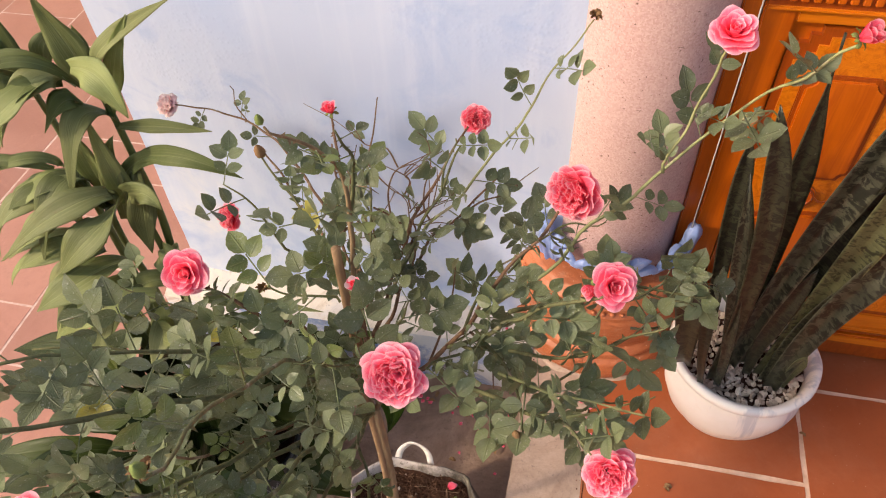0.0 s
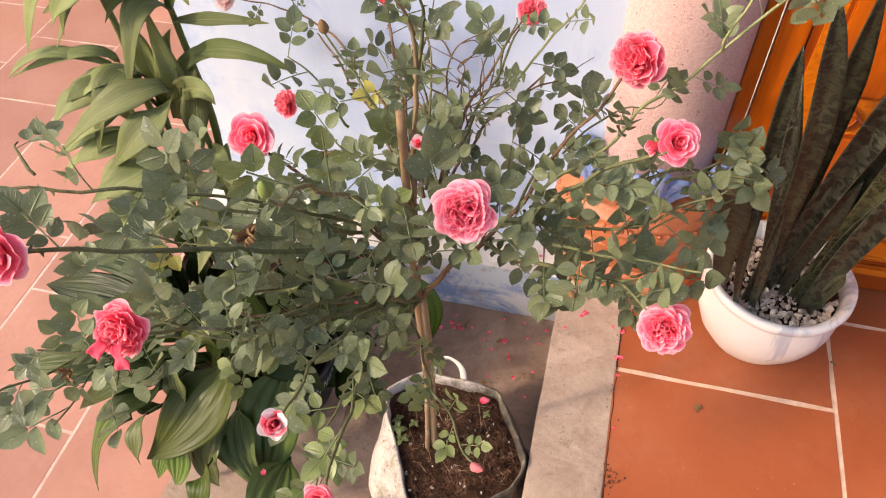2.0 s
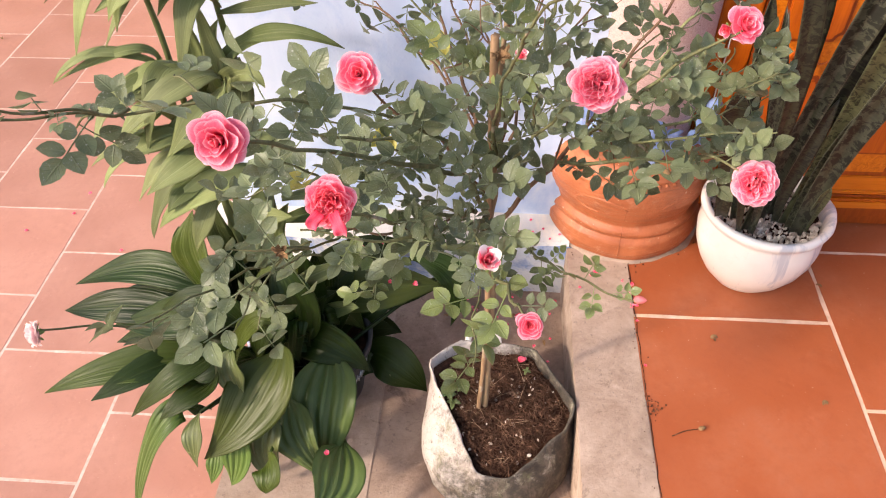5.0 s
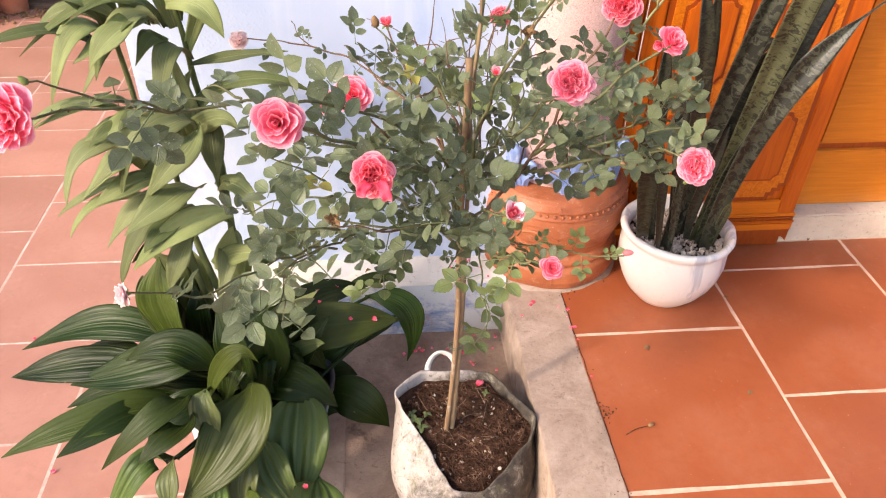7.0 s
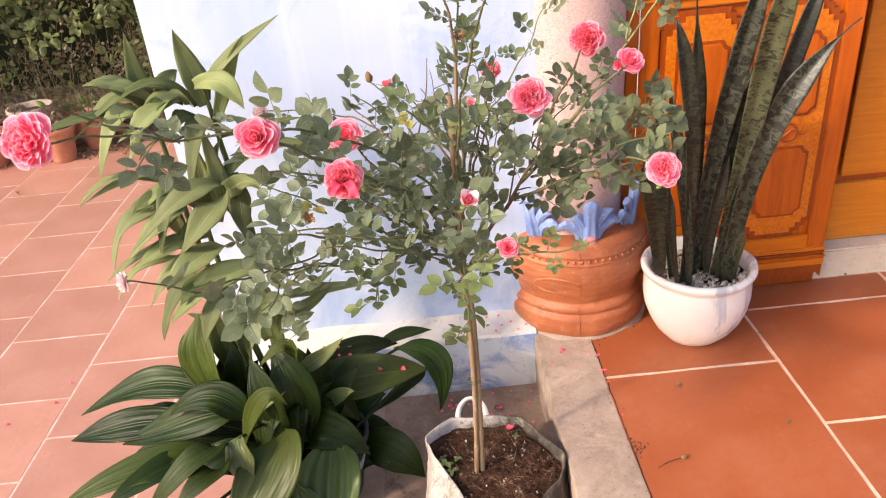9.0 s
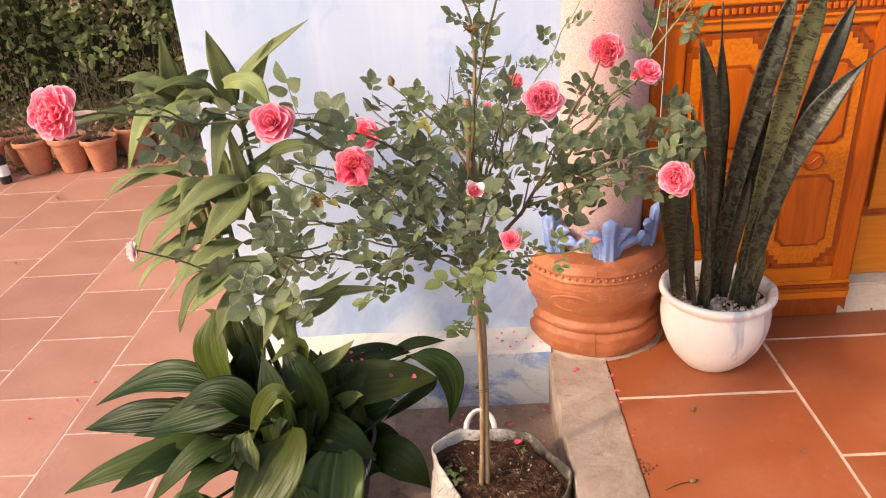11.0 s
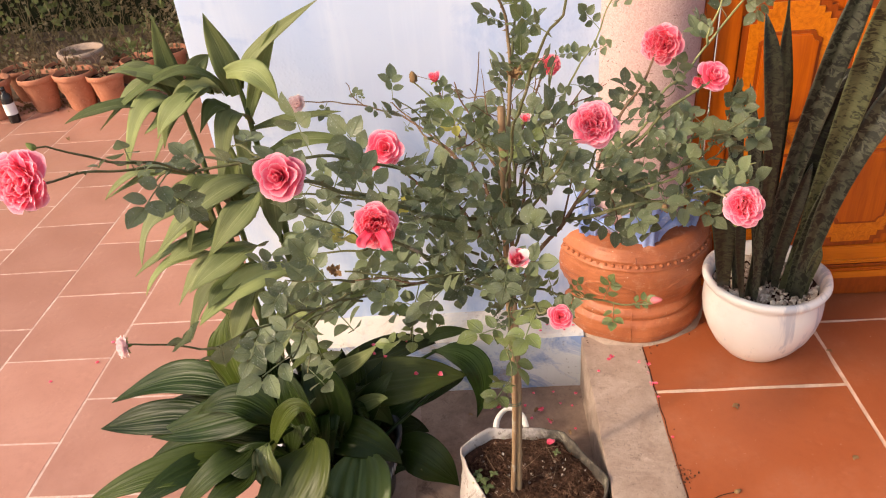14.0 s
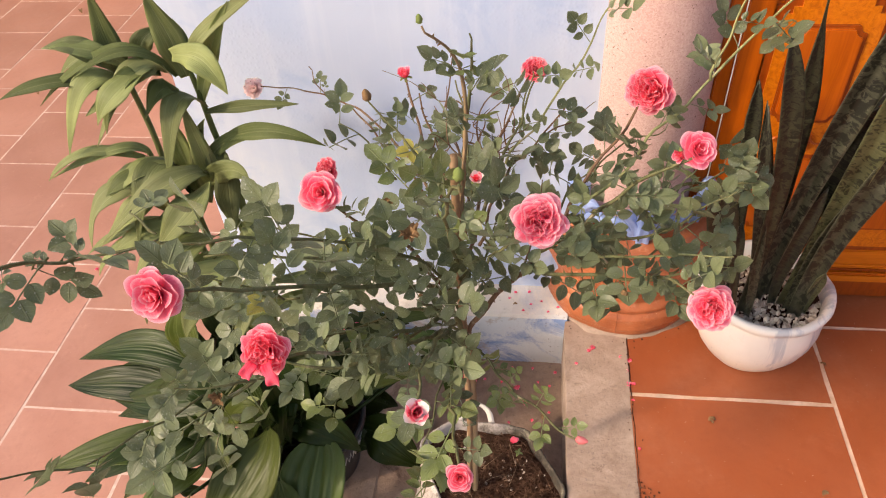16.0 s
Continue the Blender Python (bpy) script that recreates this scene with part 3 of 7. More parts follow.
crack_path = [Vector((0.008 + 0.0035 * noise.noise(Vector((0, k * 0.31, 0))) + 0.002 * noise.noise(Vector((3, k * 1.3, 0))), 0.19 - 0.012 * k, 0.0012)) for k in range(110)]
part("crack", tube("crack", crack_path, 0.0009, 0.0007, SOIL, 4, 0.9), None, strip, "dark dirt-filled crack")


def build_wall():
    w = worn_box(-1.112, -0.085, WALL_Y, WALL_Y + 0.22, -0.69, 3.2, 0.12, 0.0025, 0.010, 11)
    ob = setting("wall_front", w, WALL_BLUE, "pale blue limewashed masonry wall", "wall")
    bm = bmesh.new()
    prof = [(0.235, -0.69), (0.235, 0.004), (0.243, 0.012), (WALL_Y + 0.01, 0.046), (WALL_Y + 0.01, -0.69)]
    rows = []
    for i in range(41):
        x = -1.175 + i * (1.175 - 0.150) / 40
        rows.append([bm.verts.new(Vector((x, y, z)) + noise.noise_vector(Vector((x * 11, y * 11, z * 11))) * 0.004) for y, z in prof])
    for a, b in zip(rows, rows[1:]):
        for k in range(len(prof) - 1):
            f = bm.faces.new((a[k], b[k], b[k + 1], a[k + 1]))
            f.material_index = 1 if k in (1, 2) else 0
    bm.faces.new(rows[0])
    bm.faces.new(list(reversed(rows[-1])))
    bmesh.ops.recalc_face_normals(bm, faces=bm.faces[:])
    pl = setting("plinth", bm, PLINTH_BLUE, "worn blue plinth with a dirty white sloping ledge", "plinth")
    pl.data.materials.append(PLINTH_TOP)
    setting("wall_back", box(-0.086, 0.165, 0.43, 0.58, -0.2, 3.2), WALL_BLUE, "pale blue wall behind the column", "wall")
    setting("wall_side", box(1.62, 1.8, 0.40, 0.60, -0.2, 3.2), WALL_BLUE, "pale blue wall beside the door", "wall")
    setting("wall_lintel", box(0.165, 1.62, 0.40, 0.60, 2.15, 3.2), WALL_BLUE, "pale blue wall above the door", "wall")
    return ob


build_wall()
setting("wall_left", box(-1.112, -0.90, WALL_Y + 0.22, 3.0, -0.69, 3.2), WALL_BLUE, "pale blue side wall of the house", "wall")
setting("wall_rear", box(-0.90, 3.2, 2.8, 3.0, -0.69, 3.2), WALL_BLUE, "plain rear wall of the house", "wall")
setting("wall_right", box(3.0, 3.2, 0.40, 2.8, -0.69, 3.2), WALL_BLUE, "plain side wall of the house", "wall")
setting("wall_porch", box(1.8, 3.0, 0.40, 0.60, -0.69, 3.2), WALL_BLUE, "pale blue front wall along the porch", "wall")
setting("roof", box(-1.3, 3.4, 0.36, 3.2, 3.2, 3.34), CONCRETE, "flat concrete roof of the house", "roof")
setting("door_sill", worn_box(0.165, 1.62, 0.392, 0.60, -0.2, 0.098, 0.08, 0.0012, 0.006, 2), concrete_material("cream sill stone", (0.54, 0.43, 0.33), (0.66, 0.55, 0.44), (0.44, 0.34, 0.25)), "cream painted stone door sill", "sill")


# ---- column ----
def petal_lobe(a0, fan, length, fat, push):
    """One swelling lobe that climbs the shaft from the foot of its fan and curls outwards at the tip."""
    n, sides = 22, 24
    verts, faces = [], []
    x, z = 0.030 * fan / 86, 0.0
    for i in range(n + 1):
        s = i / n
        ang = radians(fan * (0.10 + 1.9 * s ** 1.5))
        x += math.sin(ang) * length / n
        z += math.cos(ang) * length / n
        out = 0.146 + push * 0.7 + 0.014 * math.sin(s * math.pi * 0.8) + 0.016 * s ** 3
        drop = 0.016 * max(0.0, s - 0.8) / 0.2
        r = fat * (1.30 - 0.62 * s + 0.30 * math.exp(-((s - 0.80) / 0.16) ** 2)) * math.sqrt(max(0.02, 1 - max(0.0, (s - 0.62) / 0.38) ** 2.2))
        a = a0 + x / 0.158
        radial, around = Vector((math.cos(a), math.sin(a), 0)), Vector((-math.sin(a), math.cos(a), 0))
        along = (around * math.sin(ang) + Vector((0, 0, math.cos(ang)))).normalized()
        across = radial.cross(along).normalized()
        c = radial * out + Vector((0, 0, 0.296 + z - drop))
        for q in range(sides):
            b = 2 * math.pi * q / sides
            dent = 1 - 0.38 * (0.5 + 0.5 * math.cos(6 * (b - math.pi / 2) + 1.5 * s)) * (1 - s * s)
            verts.append(c + (across * (1.10 * math.cos(b)) + radial * (0.80 * math.sin(b))) * (r * dent))
    for i in range(n):
        for q in range(sides):
            u, v = i * sides + q, i * sides + (q + 1) % sides
            faces.append((u, v, v + sides, u + sides))
    faces.append(tuple(range(sides - 1, -1, -1)))
    faces.append(tuple(n * sides + q for q in range(sides)))
    return mesh_of("petal", verts, faces, BLUE_PAINT)


def build_column():
    cx, cy = 0.002, 0.40
    col = thing("column", "round pink washed-stone column on a terracotta base with blue petals", "column", (cx, cy, 0))
    prof = [(0.196, 0.0), (0.206, 0.012), (0.210, 0.03), (0.211, 0.055), (0.207, 0.072), (0.199, 0.082), (0.202, 0.090), (0.199, 0.103), (0.191, 0.114), (0.190, 0.124), (0.196, 0.140),
            (0.203, 0.160), (0.213, 0.185), (0.217, 0.210), (0.216, 0.235), (0.211, 0.252), (0.213, 0.258), (0.209, 0.264), (0.205, 0.272), (0.206, 0.280), (0.201, 0.288), (0.195, 0.297), (0.184, 0.306), (0.168, 0.312), (0.145, 0.316), (0.12, 0.318)]
    fine = []
    for (r0, z0), (r1, z1) in zip(prof, prof[1:]):
        for q in range(3):
            t = q / 3
            z = z0 + (z1 - z0) * t
            ripple = 0.0014 * math.sin(z * 210) * (1.0 if 0.02 < z < 0.165 or z > 0.272 else 0.35)
            fine.append(((r0 + (r1 - r0) * t) * 1.035 + ripple, z))
    prof = fine + [(prof[-1][0] * 1.035, prof[-1][1])]
    part("base", lathe("base", prof, BASE_CLAY, 72, shake=0.004), BASE_CLAY, col, "moulded terracotta drum with beading and scrolls")
    part("shaft", lathe("shaft", [(0.138, 0.30 + 0.1 * i) for i in range(30)], GRANITE, 64, shake=0.0015), GRANITE, col, "pink speckled washed-stone shaft")
    # beading round the belly
    bead = bmesh.new()
    bmesh.ops.create_icosphere(bead, subdivisions=2, radius=0.0056)
    bead_mesh = mesh_from(bead, "bead", BASE_CLAY, True)
    for k in range(64):
        a = 2 * math.pi * k / 64
        if math.sin(a) < 0.55:
            b = part("bead", bead_mesh, None, col)
            b.location = (0.2142 * math.cos(a), 0.2142 * math.sin(a), 0.268)
    # raised scrolls on the lower belly
    for k in range(5):
        a0 = radians(-90 + (k - 2) * 58 + 30)
        pts = []
        for i in range(26):
            t = i / 25
            ang = t * 4.6 + 0.4
            rad = 0.046 * (1 - 0.62 * t)
            a = a0 + rad * math.cos(ang) * 1.9 / 0.21
            z = 0.176 + rad * math.sin(ang) * 0.95
            r = 0.195 + 0.029 * max(0.0, math.sin(min(1.0, max(0.0, (z - 0.125) / 0.11)) * math.pi / 2)) - 0.0035
            pts.append(Vector((r * math.cos(a), r * math.sin(a), z)))
        part("scroll", tube("scroll", pts, 0.0075, 0.0050, BASE_CLAY, 8), BASE_CLAY, col)
    part("seam", tube("seam", [Vector(((r - 0.0004) * math.cos(radians(-97)), (r - 0.0004) * math.sin(radians(-97)), z)) for r, z in prof[2:-14]], 0.0012, 0.0012, BASE_CLAY, 6), BASE_CLAY, col, "cast seam line")
    # the wreath: six fans of round blue painted lobes
    for k in range(6):
        a0 = radians(-86 + 60 * k)
        for fan, length, fat, push in ((0, 0.158, 0.0205, 0.022), (-28, 0.132, 0.0150, 0.010), (28, 0.132, 0.0150, 0.010), (-54, 0.112, 0.0140, 0.008), (54, 0.112, 0.0140, 0.008)):
            part("petal", petal_lobe(a0, fan, length, fat, push), None, col, "blue painted cement petal")
    return col


build_column()
mort = lathe("mortar_ring", [(0.195, 0.012), (0.212, 0.009), (0.220, 0.004), (0.223, -0.003)], CONCRETE, 120, (0.006, 0.40), 0.012)
setting("mortar_joint", mort, CONCRETE, "rough cement joint round the column foot", "joint")


# ---- door ----
def stepped(x0, x1, z0, z1, s, y0, y1, count=3):
    """A panel with a stair of steps in each corner."""
    stair = [(k * s, (count - k) * s) for k in range(count + 1)]
    corner = []
    for (a, b), (c, _) in zip(stair, stair[1:]):
        corner += [(a, b), (c, b)]
    corner.append(stair[-1])
    pts = [(x0 + a, z0 + b) for a, b in corner] + [(x1 - a, z0 + b) for a, b in reversed(corner)]
    pts += [(x1 - a, z1 - b) for a, b in corner] + [(x0 + a, z1 - b) for a, b in reversed(corner)]
    return prism(pts, y0, y1)


def prism(pts, y0, y1, bevel=0.0):
    bm = bmesh.new()
    front = bm.faces.new([bm.verts.new((x, y0, z)) for x, z in pts])
    got = bmesh.ops.extrude_face_region(bm, geom=[front])
    for v in got["geom"]:
        if isinstance(v, bmesh.types.BMVert):
            v.co.y = y1
    bmesh.ops.recalc_face_normals(bm, faces=bm.faces[:])
    if bevel:
        bmesh.ops.bevel(bm, geom=[e for e in bm.edges if e.calc_length() > bevel * 4], offset=bevel, segments=2, affect="EDGES", clamp_overlap=True)
    return bm


def notched(x0, x1, z0, z1, c):
    """Outline with scooped corners."""
    pts = []
    for cx, cz, a0 in ((x0, z0, 90), (x1, z0, 180), (x1, z1, 270), (x0, z1, 360)):
        arc = [(cx + c * math.cos(radians(a0 - 90 * k / 4)), cz + c * math.sin(radians(a0 - 90 * k / 4))) for k in range(5)]
        pts += arc
    return pts


def carved_leaf(x0, x1):
    """A carved door leaf between x0 and x1 with its front face on DOOR_Y."""
    leaf = thing("carved_door", "orange varnished wooden door leaf with stepped carved panels", "door", ((x0 + x1) / 2, DOOR_Y, 0.03))
    leaf_at = Vector((-(x0 + x1) / 2, -DOOR_Y, -0.03))

    def add(name, bm, mat, label="", parent=leaf):
        for v in bm.verts:
            v.co += leaf_at
        return part(name, bm, mat, parent, label)

    y = DOOR_Y
    sw = 0.055
    add("core", box(x0, x1, y + 0.014, y + 0.044, 0.05, 2.12), WOOD)
    add("stile", box(x0, x0 + sw, y, y + 0.014, 0.135, 2.12, 0.003), WOOD)
    add("stile", box(x1 - sw, x1, y, y + 0.014, 0.135, 2.12, 0.003), WOOD)
    for z0, z1 in ((0.135, 0.182), (0.905, 1.0), (2.02, 2.12)):
        add("rail", box(x0 + sw, x1 - sw, y, y + 0.013, z0, z1, 0.003), WOOD_RAIL)
    # plinth mouldings and scalloped foot
    add("foot_board", box(x0 - 0.004, x1 + 0.004, y - 0.010, y + 0.044, 0.075, 0.104, 0.004), WOOD_RAIL)
    add("moulding", box(x0 - 0.004, x1 + 0.004, y - 0.014, y + 0.044, 0.104, 0.113, 0.003), WOOD)
    add("moulding", box(x0 - 0.004, x1 + 0.004, y - 0.007, y + 0.044, 0.113, 0.128, 0.004), WOOD_DARK)
    add("moulding", box(x0 - 0.004, x1 + 0.004, y - 0.012, y + 0.044, 0.128, 0.138, 0.004), WOOD_RAIL)
    n = 44
    lower = [(x1 + 0.002 - (x1 - x0 + 0.004) * k / n, 0.036 + 0.012 * abs(math.sin(k / n * math.pi * 9)) ** 0.7) for k in range(n + 1)]
    lower[0], lower[-1] = (x1 + 0.002, 0.028), (x0 - 0.002, 0.028)
    add("scalloped_skirt", prism([(x0 - 0.002, 0.076), (x1 + 0.002, 0.076), *lower], y - 0.005, y + 0.044), WOOD_DARK, "dark scalloped wooden skirt")
    add("skirt_block", box(x0 + 0.01, x1 - 0.01, y + 0.012, y + 0.040, 0.004, 0.05), WOOD_DARK)
    # dentil band
    add("moulding", box(x0 + 0.002, x1 - 0.002, y - 0.012, y + 0.004, 0.972, 0.984, 0.003), WOOD_RAIL)
    add("moulding", box(x0 + 0.002, x1 - 0.002, y - 0.008, y + 0.004, 0.928, 0.936, 0.003), WOOD_RAIL)
    add("groove", box(x0 + 0.002, x1 - 0.002, y - 0.002, y + 0.004, 0.936, 0.972), WOOD_DARK)
    dent = mesh_from(box(-0.006, 0.006, -0.004, 0.004, -0.008, 0.008, 0.0015, 1), "dentil", WOOD)
    k = 0
    while x0 + 0.02 + k * 0.0185 < x1 - 0.02:
        d = part("dentil", dent, None, leaf)
        d.location = Vector((x0 + 0.02 + k * 0.0185, y - 0.005, 0.955)) + leaf_at
        k += 1
    # the tall carved field between the rails, in two panels side by side
    half = (x0 + x1) / 2
    for a, b in ((x0 + sw, half - 0.012), (half + 0.012, x1 - sw)):
        for lo, hi in ((0.186, 0.900), (1.02, 2.0)):
            add("border", stepped(a + 0.002, b - 0.002, lo, hi, 0.016, y + 0.001, y + 0.016), WOOD_DARK, "dark stepped border moulding")
            add("field", stepped(a + 0.018, b - 0.018, lo + 0.016, hi - 0.016, 0.016, y - 0.004, y + 0.012), BURL, "mottled burl field")
            zc = (lo + hi) / 2 - 0.01
            for z0, z1 in ((lo + 0.075, zc - 0.045), (zc + 0.045, hi - 0.085)):
                add("panel_border", prism(notched(a + 0.044, b - 0.044, z0, z1, 0.020), y - 0.008, y + 0.004, 0.002), WOOD_DARK)
                add("panel", prism(notched(a + 0.052, b - 0.052, z0 + 0.008, z1 - 0.008, 0.020), y - 0.013, y, 0.003), WOOD, "raised inner panel")
            disc = [(half * 0 + (a + b) / 2 + 0.032 * math.cos(t * math.pi / 12), zc + 0.032 * math.sin(t * math.pi / 12)) for t in range(24)]
            add("medallion", prism(disc, y - 0.012, y, 0.003), WOOD, "round carved medallion")
            ring = [Vector(((a + b) / 2 + 0.026 * math.cos(t * math.pi / 12), y - 0.013, zc + 0.026 * math.sin(t * math.pi / 12))) + leaf_at for t in range(25)]
            part("ring", tube("ring", ring, 0.0022, 0.0022, WOOD_DARK, 5), None, leaf)
            wave = [Vector((a + 0.06 + (b - a - 0.12) * t / 20, y - 0.013, zc + 0.010 * math.sin(t * 0.62))) + leaf_at for t in range(21)]
            part("carving", tube("carving", wave, 0.0035, 0.0020, WOOD, 5), None, leaf)
        add("mullion", box(half - 0.012, half + 0.012, y, y + 0.013, 0.182, 0.905, 0.003), WOOD) if a < half - 0.05 else None
    add("mullion", box(half - 0.012, half + 0.012, y, y + 0.013, 1.0, 2.02, 0.003), WOOD)
    return leaf


carved_leaf(0.172, 0.778)


def plain_leaf(x0, x1, y):
    leaf = thing("panel_door", "yellow-orange varnished wooden door leaf set behind the carved leaf", "door", ((x0 + x1) / 2, y, 0.10))
    at = Vector((-(x0 + x1) / 2, -y, -0.10))

    def add(name, bm, mat):
        for v in bm.verts:
            v.co += at
        return part(name, bm, mat, leaf)

    add("stile", box(x0, x0 + 0.07, y, y + 0.045, 0.1, 2.12, 0.003), WOOD_YELLOW)
    add("stile", box(x1 - 0.07, x1, y, y + 0.045, 0.1, 2.12, 0.003), WOOD_YELLOW)
    for z0, z1 in ((0.1, 0.30), (0.95, 1.05), (2.0, 2.12)):
        add("rail", box(x0 + 0.07, x1 - 0.07, y, y + 0.045, z0, z1, 0.003), WOOD_YELLOW)
    for z0, z1 in ((0.30, 0.95), (1.05, 2.0)):
        add("panel_edge", box(x0 + 0.07, x1 - 0.07, y + 0.016, y + 0.030, z0, z1, 0.002), WOOD_DARK)
        add("panel", box(x0 + 0.085, x1 - 0.085, y + 0.006, y + 0.022, z0 + 0.02, z1 - 0.02, 0.008), WOOD_YELLOW)
    return leaf


plain_leaf(0.76, 1.60, 0.452)
setting("door_jamb", box(0.138, 0.170, 0.366, 0.43, 0.0, 2.15, 0.003), WOOD, "orange wooden door jamb beside the column", "jamb")
pipe_path = [Vector((0.158, 0.318, z * 0.2)) for z in range(2, 16)]
tagged(part("wall_cable", tube("wall_cable", pipe_path, 0.0014, 0.0014, PATTERN_PALE, 7), None, None), "thin pale cable running down beside the column", "cable")


# ---- white pot and sword plant ----
def build_white_pot():
    at = (0.306, 0.163, 0.0)
    pot = thing("plant_pot", "round white glazed pot with grey runs on the tiles", "pot", at)
    prof = [(0.0, 0.003), (0.058, 0.002), (0.070, 0.005), (0.086, 0.016), (0.110, 0.045), (0.131, 0.085), (0.145, 0.125), (0.150, 0.160), (0.149, 0.190), (0.143, 0.212), (0.142, 0.219), (0.148, 0.225),
            (0.155, 0.232), (0.157, 0.241), (0.154, 0.249), (0.147, 0.252), (0.139, 0.248), (0.134, 0.238), (0.132, 0.22), (0.128, 0.18)]
    part("body", lathe("body", prof, GLAZE, 64, shake=0.003), None, pot)
    part("soil", lathe("soil", [(0.0, 0.203), (0.06, 0.204), (0.11, 0.205), (0.131, 0.206)], SOIL, 40, shake=0.006), None, pot, "dark soil")
    verts, faces = [], []
    rng = random.Random(4)
    for k in range(640):
        r, a = 0.126 * math.sqrt(rng.random()), rng.uniform(0, 2 * math.pi)
        c = Vector((r * math.cos(a), r * math.sin(a), 0.208 + rng.uniform(0, 0.010)))
        add_stone(verts, faces, c, rng.uniform(0.004, 0.0105), rng)
    peb = part("pebbles", mesh_of("pebbles", verts, faces, PEBBLE, smooth=False), None, None)
    peb.location = at
    tagged(peb, "loose white and grey pebbles covering the potting soil", "pebbles", kind="stuff")
    return pot


def add_stone(verts, faces, c, r, rng):
    """A small rounded stone: a squashed, shaken cube with cut corners."""
    b0 = len(verts)
    q = Euler((rng.uniform(0, 6), rng.uniform(0, 6), rng.uniform(0, 6))).to_matrix()
    sx, sy, sz = rng.uniform(0.7, 1.3), rng.uniform(0.6, 1.0), rng.uniform(0.45, 0.75)
    ring = 6
    for zz, rr in ((-0.8, 0.5), (-0.1, 1.0), (0.55, 0.85)):
        for k in range(ring):
            a = 2 * math.pi * k / ring + zz
            v = Vector((rr * math.cos(a) * sx, rr * math.sin(a) * sy, zz * sz)) * r * rng.uniform(0.85, 1.1)
            verts.append(c + q @ v)
    for i in range(2):
        for k in range(ring):
            a, b = b0 + i * ring + k, b0 + i * ring + (k + 1) % ring
            faces.append((a, b, b + ring, a + ring))
    faces.append(tuple(b0 + k for k in range(ring - 1, -1, -1)))
    faces.append(tuple(b0 + 2 * ring + k for k in range(ring)))


build_white_pot()
snake_plant = thing("snake_plant", "snake plant with tall banded grey-green sword leaves", "plant", (0.306, 0.163, 0.205))


def under(parent, ob):
    """Keeps world coordinates for a part of a moved thing."""
    ob.parent = parent
    ob.matrix_parent_inverse = Matrix.Translation(-parent.location)
    return ob


def sword(s):
    return min(1.0, 0.46 + 0.95 * s) * (1.0 if s < 0.70 else max(0.03, 1 - ((s - 0.70) / 0.30) ** 2.3))


def spear(s):
    """Wide below the middle and drawn out into a thin dry tip."""
    return min(1.0, 0.5 + 0.8 * s) * (1.0 if s < 0.66 else max(0.06, 1 - ((s - 0.66) / 0.24) ** 1.4) if s < 0.89 else 0.06)


snake_count = 0


def snake(base, mid, tip, width, facing, material, outline=sword, fold=0.42):
    global snake_count
    snake_count += 1
    me = blade_mesh("leaf", Vector(base) - Vector((0, 0, 0.03)), mid, tip, width * 1.10, facing, material, outline, fold, 0.10, 0.004, 24, 8, snake_count)
    under(snake_plant, new("leaf", me))


snake((0.175, 0.09, 0.301), (0.143, 0.07, 0.478), (0.113, 0.05, 0.640), 0.056, (-0.3, -1, 0.1), SNAKE_DARK)
snake((0.234, 0.08, 0.269), (0.216, 0.05, 0.662), (0.165, 0.06, 0.952), 0.036, (0, -1, 0.1), SNAKE_DARK)
snake((0.284, 0.14, 0.248), (0.269, 0.16, 0.617), (0.242, 0.16, 1.010), 0.042, (0.1, -1, 0.1), SNAKE_DARK, spear, 0.3)
snake((0.246, 0.07, 0.265), (0.221, 0.06, 0.462), (0.168, 0.08, 0.793), 0.024, (-0.4, -1, 0.1), SNAKE_GREY)
snake((0.275, 0.12, 0.277), (0.309, 0.1, 0.695), (0.376, 0.08, 1.060), 0.048, (-0.3, -1, 0.1), SNAKE_GREY, sword, 0.7)
snake((0.313, 0.16, 0.252), (0.383, 0.2, 0.548), (0.442, 0.2, 0.758), 0.035, (-0.2, -1, 0.3), SNAKE_DARK, spear)
snake((0.337, 0.12, 0.256), (0.373, 0.06, 0.746), (0.4, 0.0, 1.070), 0.052, (-0.4, -1, 0.1), SNAKE_PALE)
snake((0.37, 0.15, 0.254), (0.481, 0.18, 0.701), (0.571, 0.2, 0.990), 0.041, (-0.3, -1, 0.1), SNAKE_DARK)
snake((0.361, 0.1, 0.24), (0.410, 0.05, 0.660), (0.582, 0.05, 0.915), 0.054, (-0.5, -1, 0.2), SNAKE_GREY, spear)
snake((0.22, 0.13, 0.257), (0.203, 0.2, 0.528), (0.192, 0.24, 0.753), 0.032, (0, -1, 0.1), SNAKE_DARK)
snake((0.214, 0.06, 0.268), (0.185, 0.05, 0.406), (0.174, 0.06, 0.527), 0.021, (-0.3, -1, 0.1), SNAKE_DARK)
snake((0.383, 0.1, 0.248), (0.376, 0.08, 0.312), (0.377, 0.06, 0.389), 0.021, (-0.3, -1, 0.2), SNAKE_PALE)
snake((0.305, 0.1, 0.279), (0.307, 0.1, 0.405), (0.335, 0.1, 0.591), 0.031, (-0.3, -1, 0.1), SNAKE_DARK)
snake((0.310, 0.13, 0.280), (0.341, 0.13, 0.600), (0.411, 0.13, 0.768), 0.058, (-0.2, -1, 0.2), SNAKE_DARK, sword, 0.6)
snake((0.352, 0.16, 0.560), (0.378, 0.16, 0.735), (0.445, 0.155, 0.775), 0.026, (-0.4, -0.6, 0.8), SNAKE_DARK, spear, 0.5)
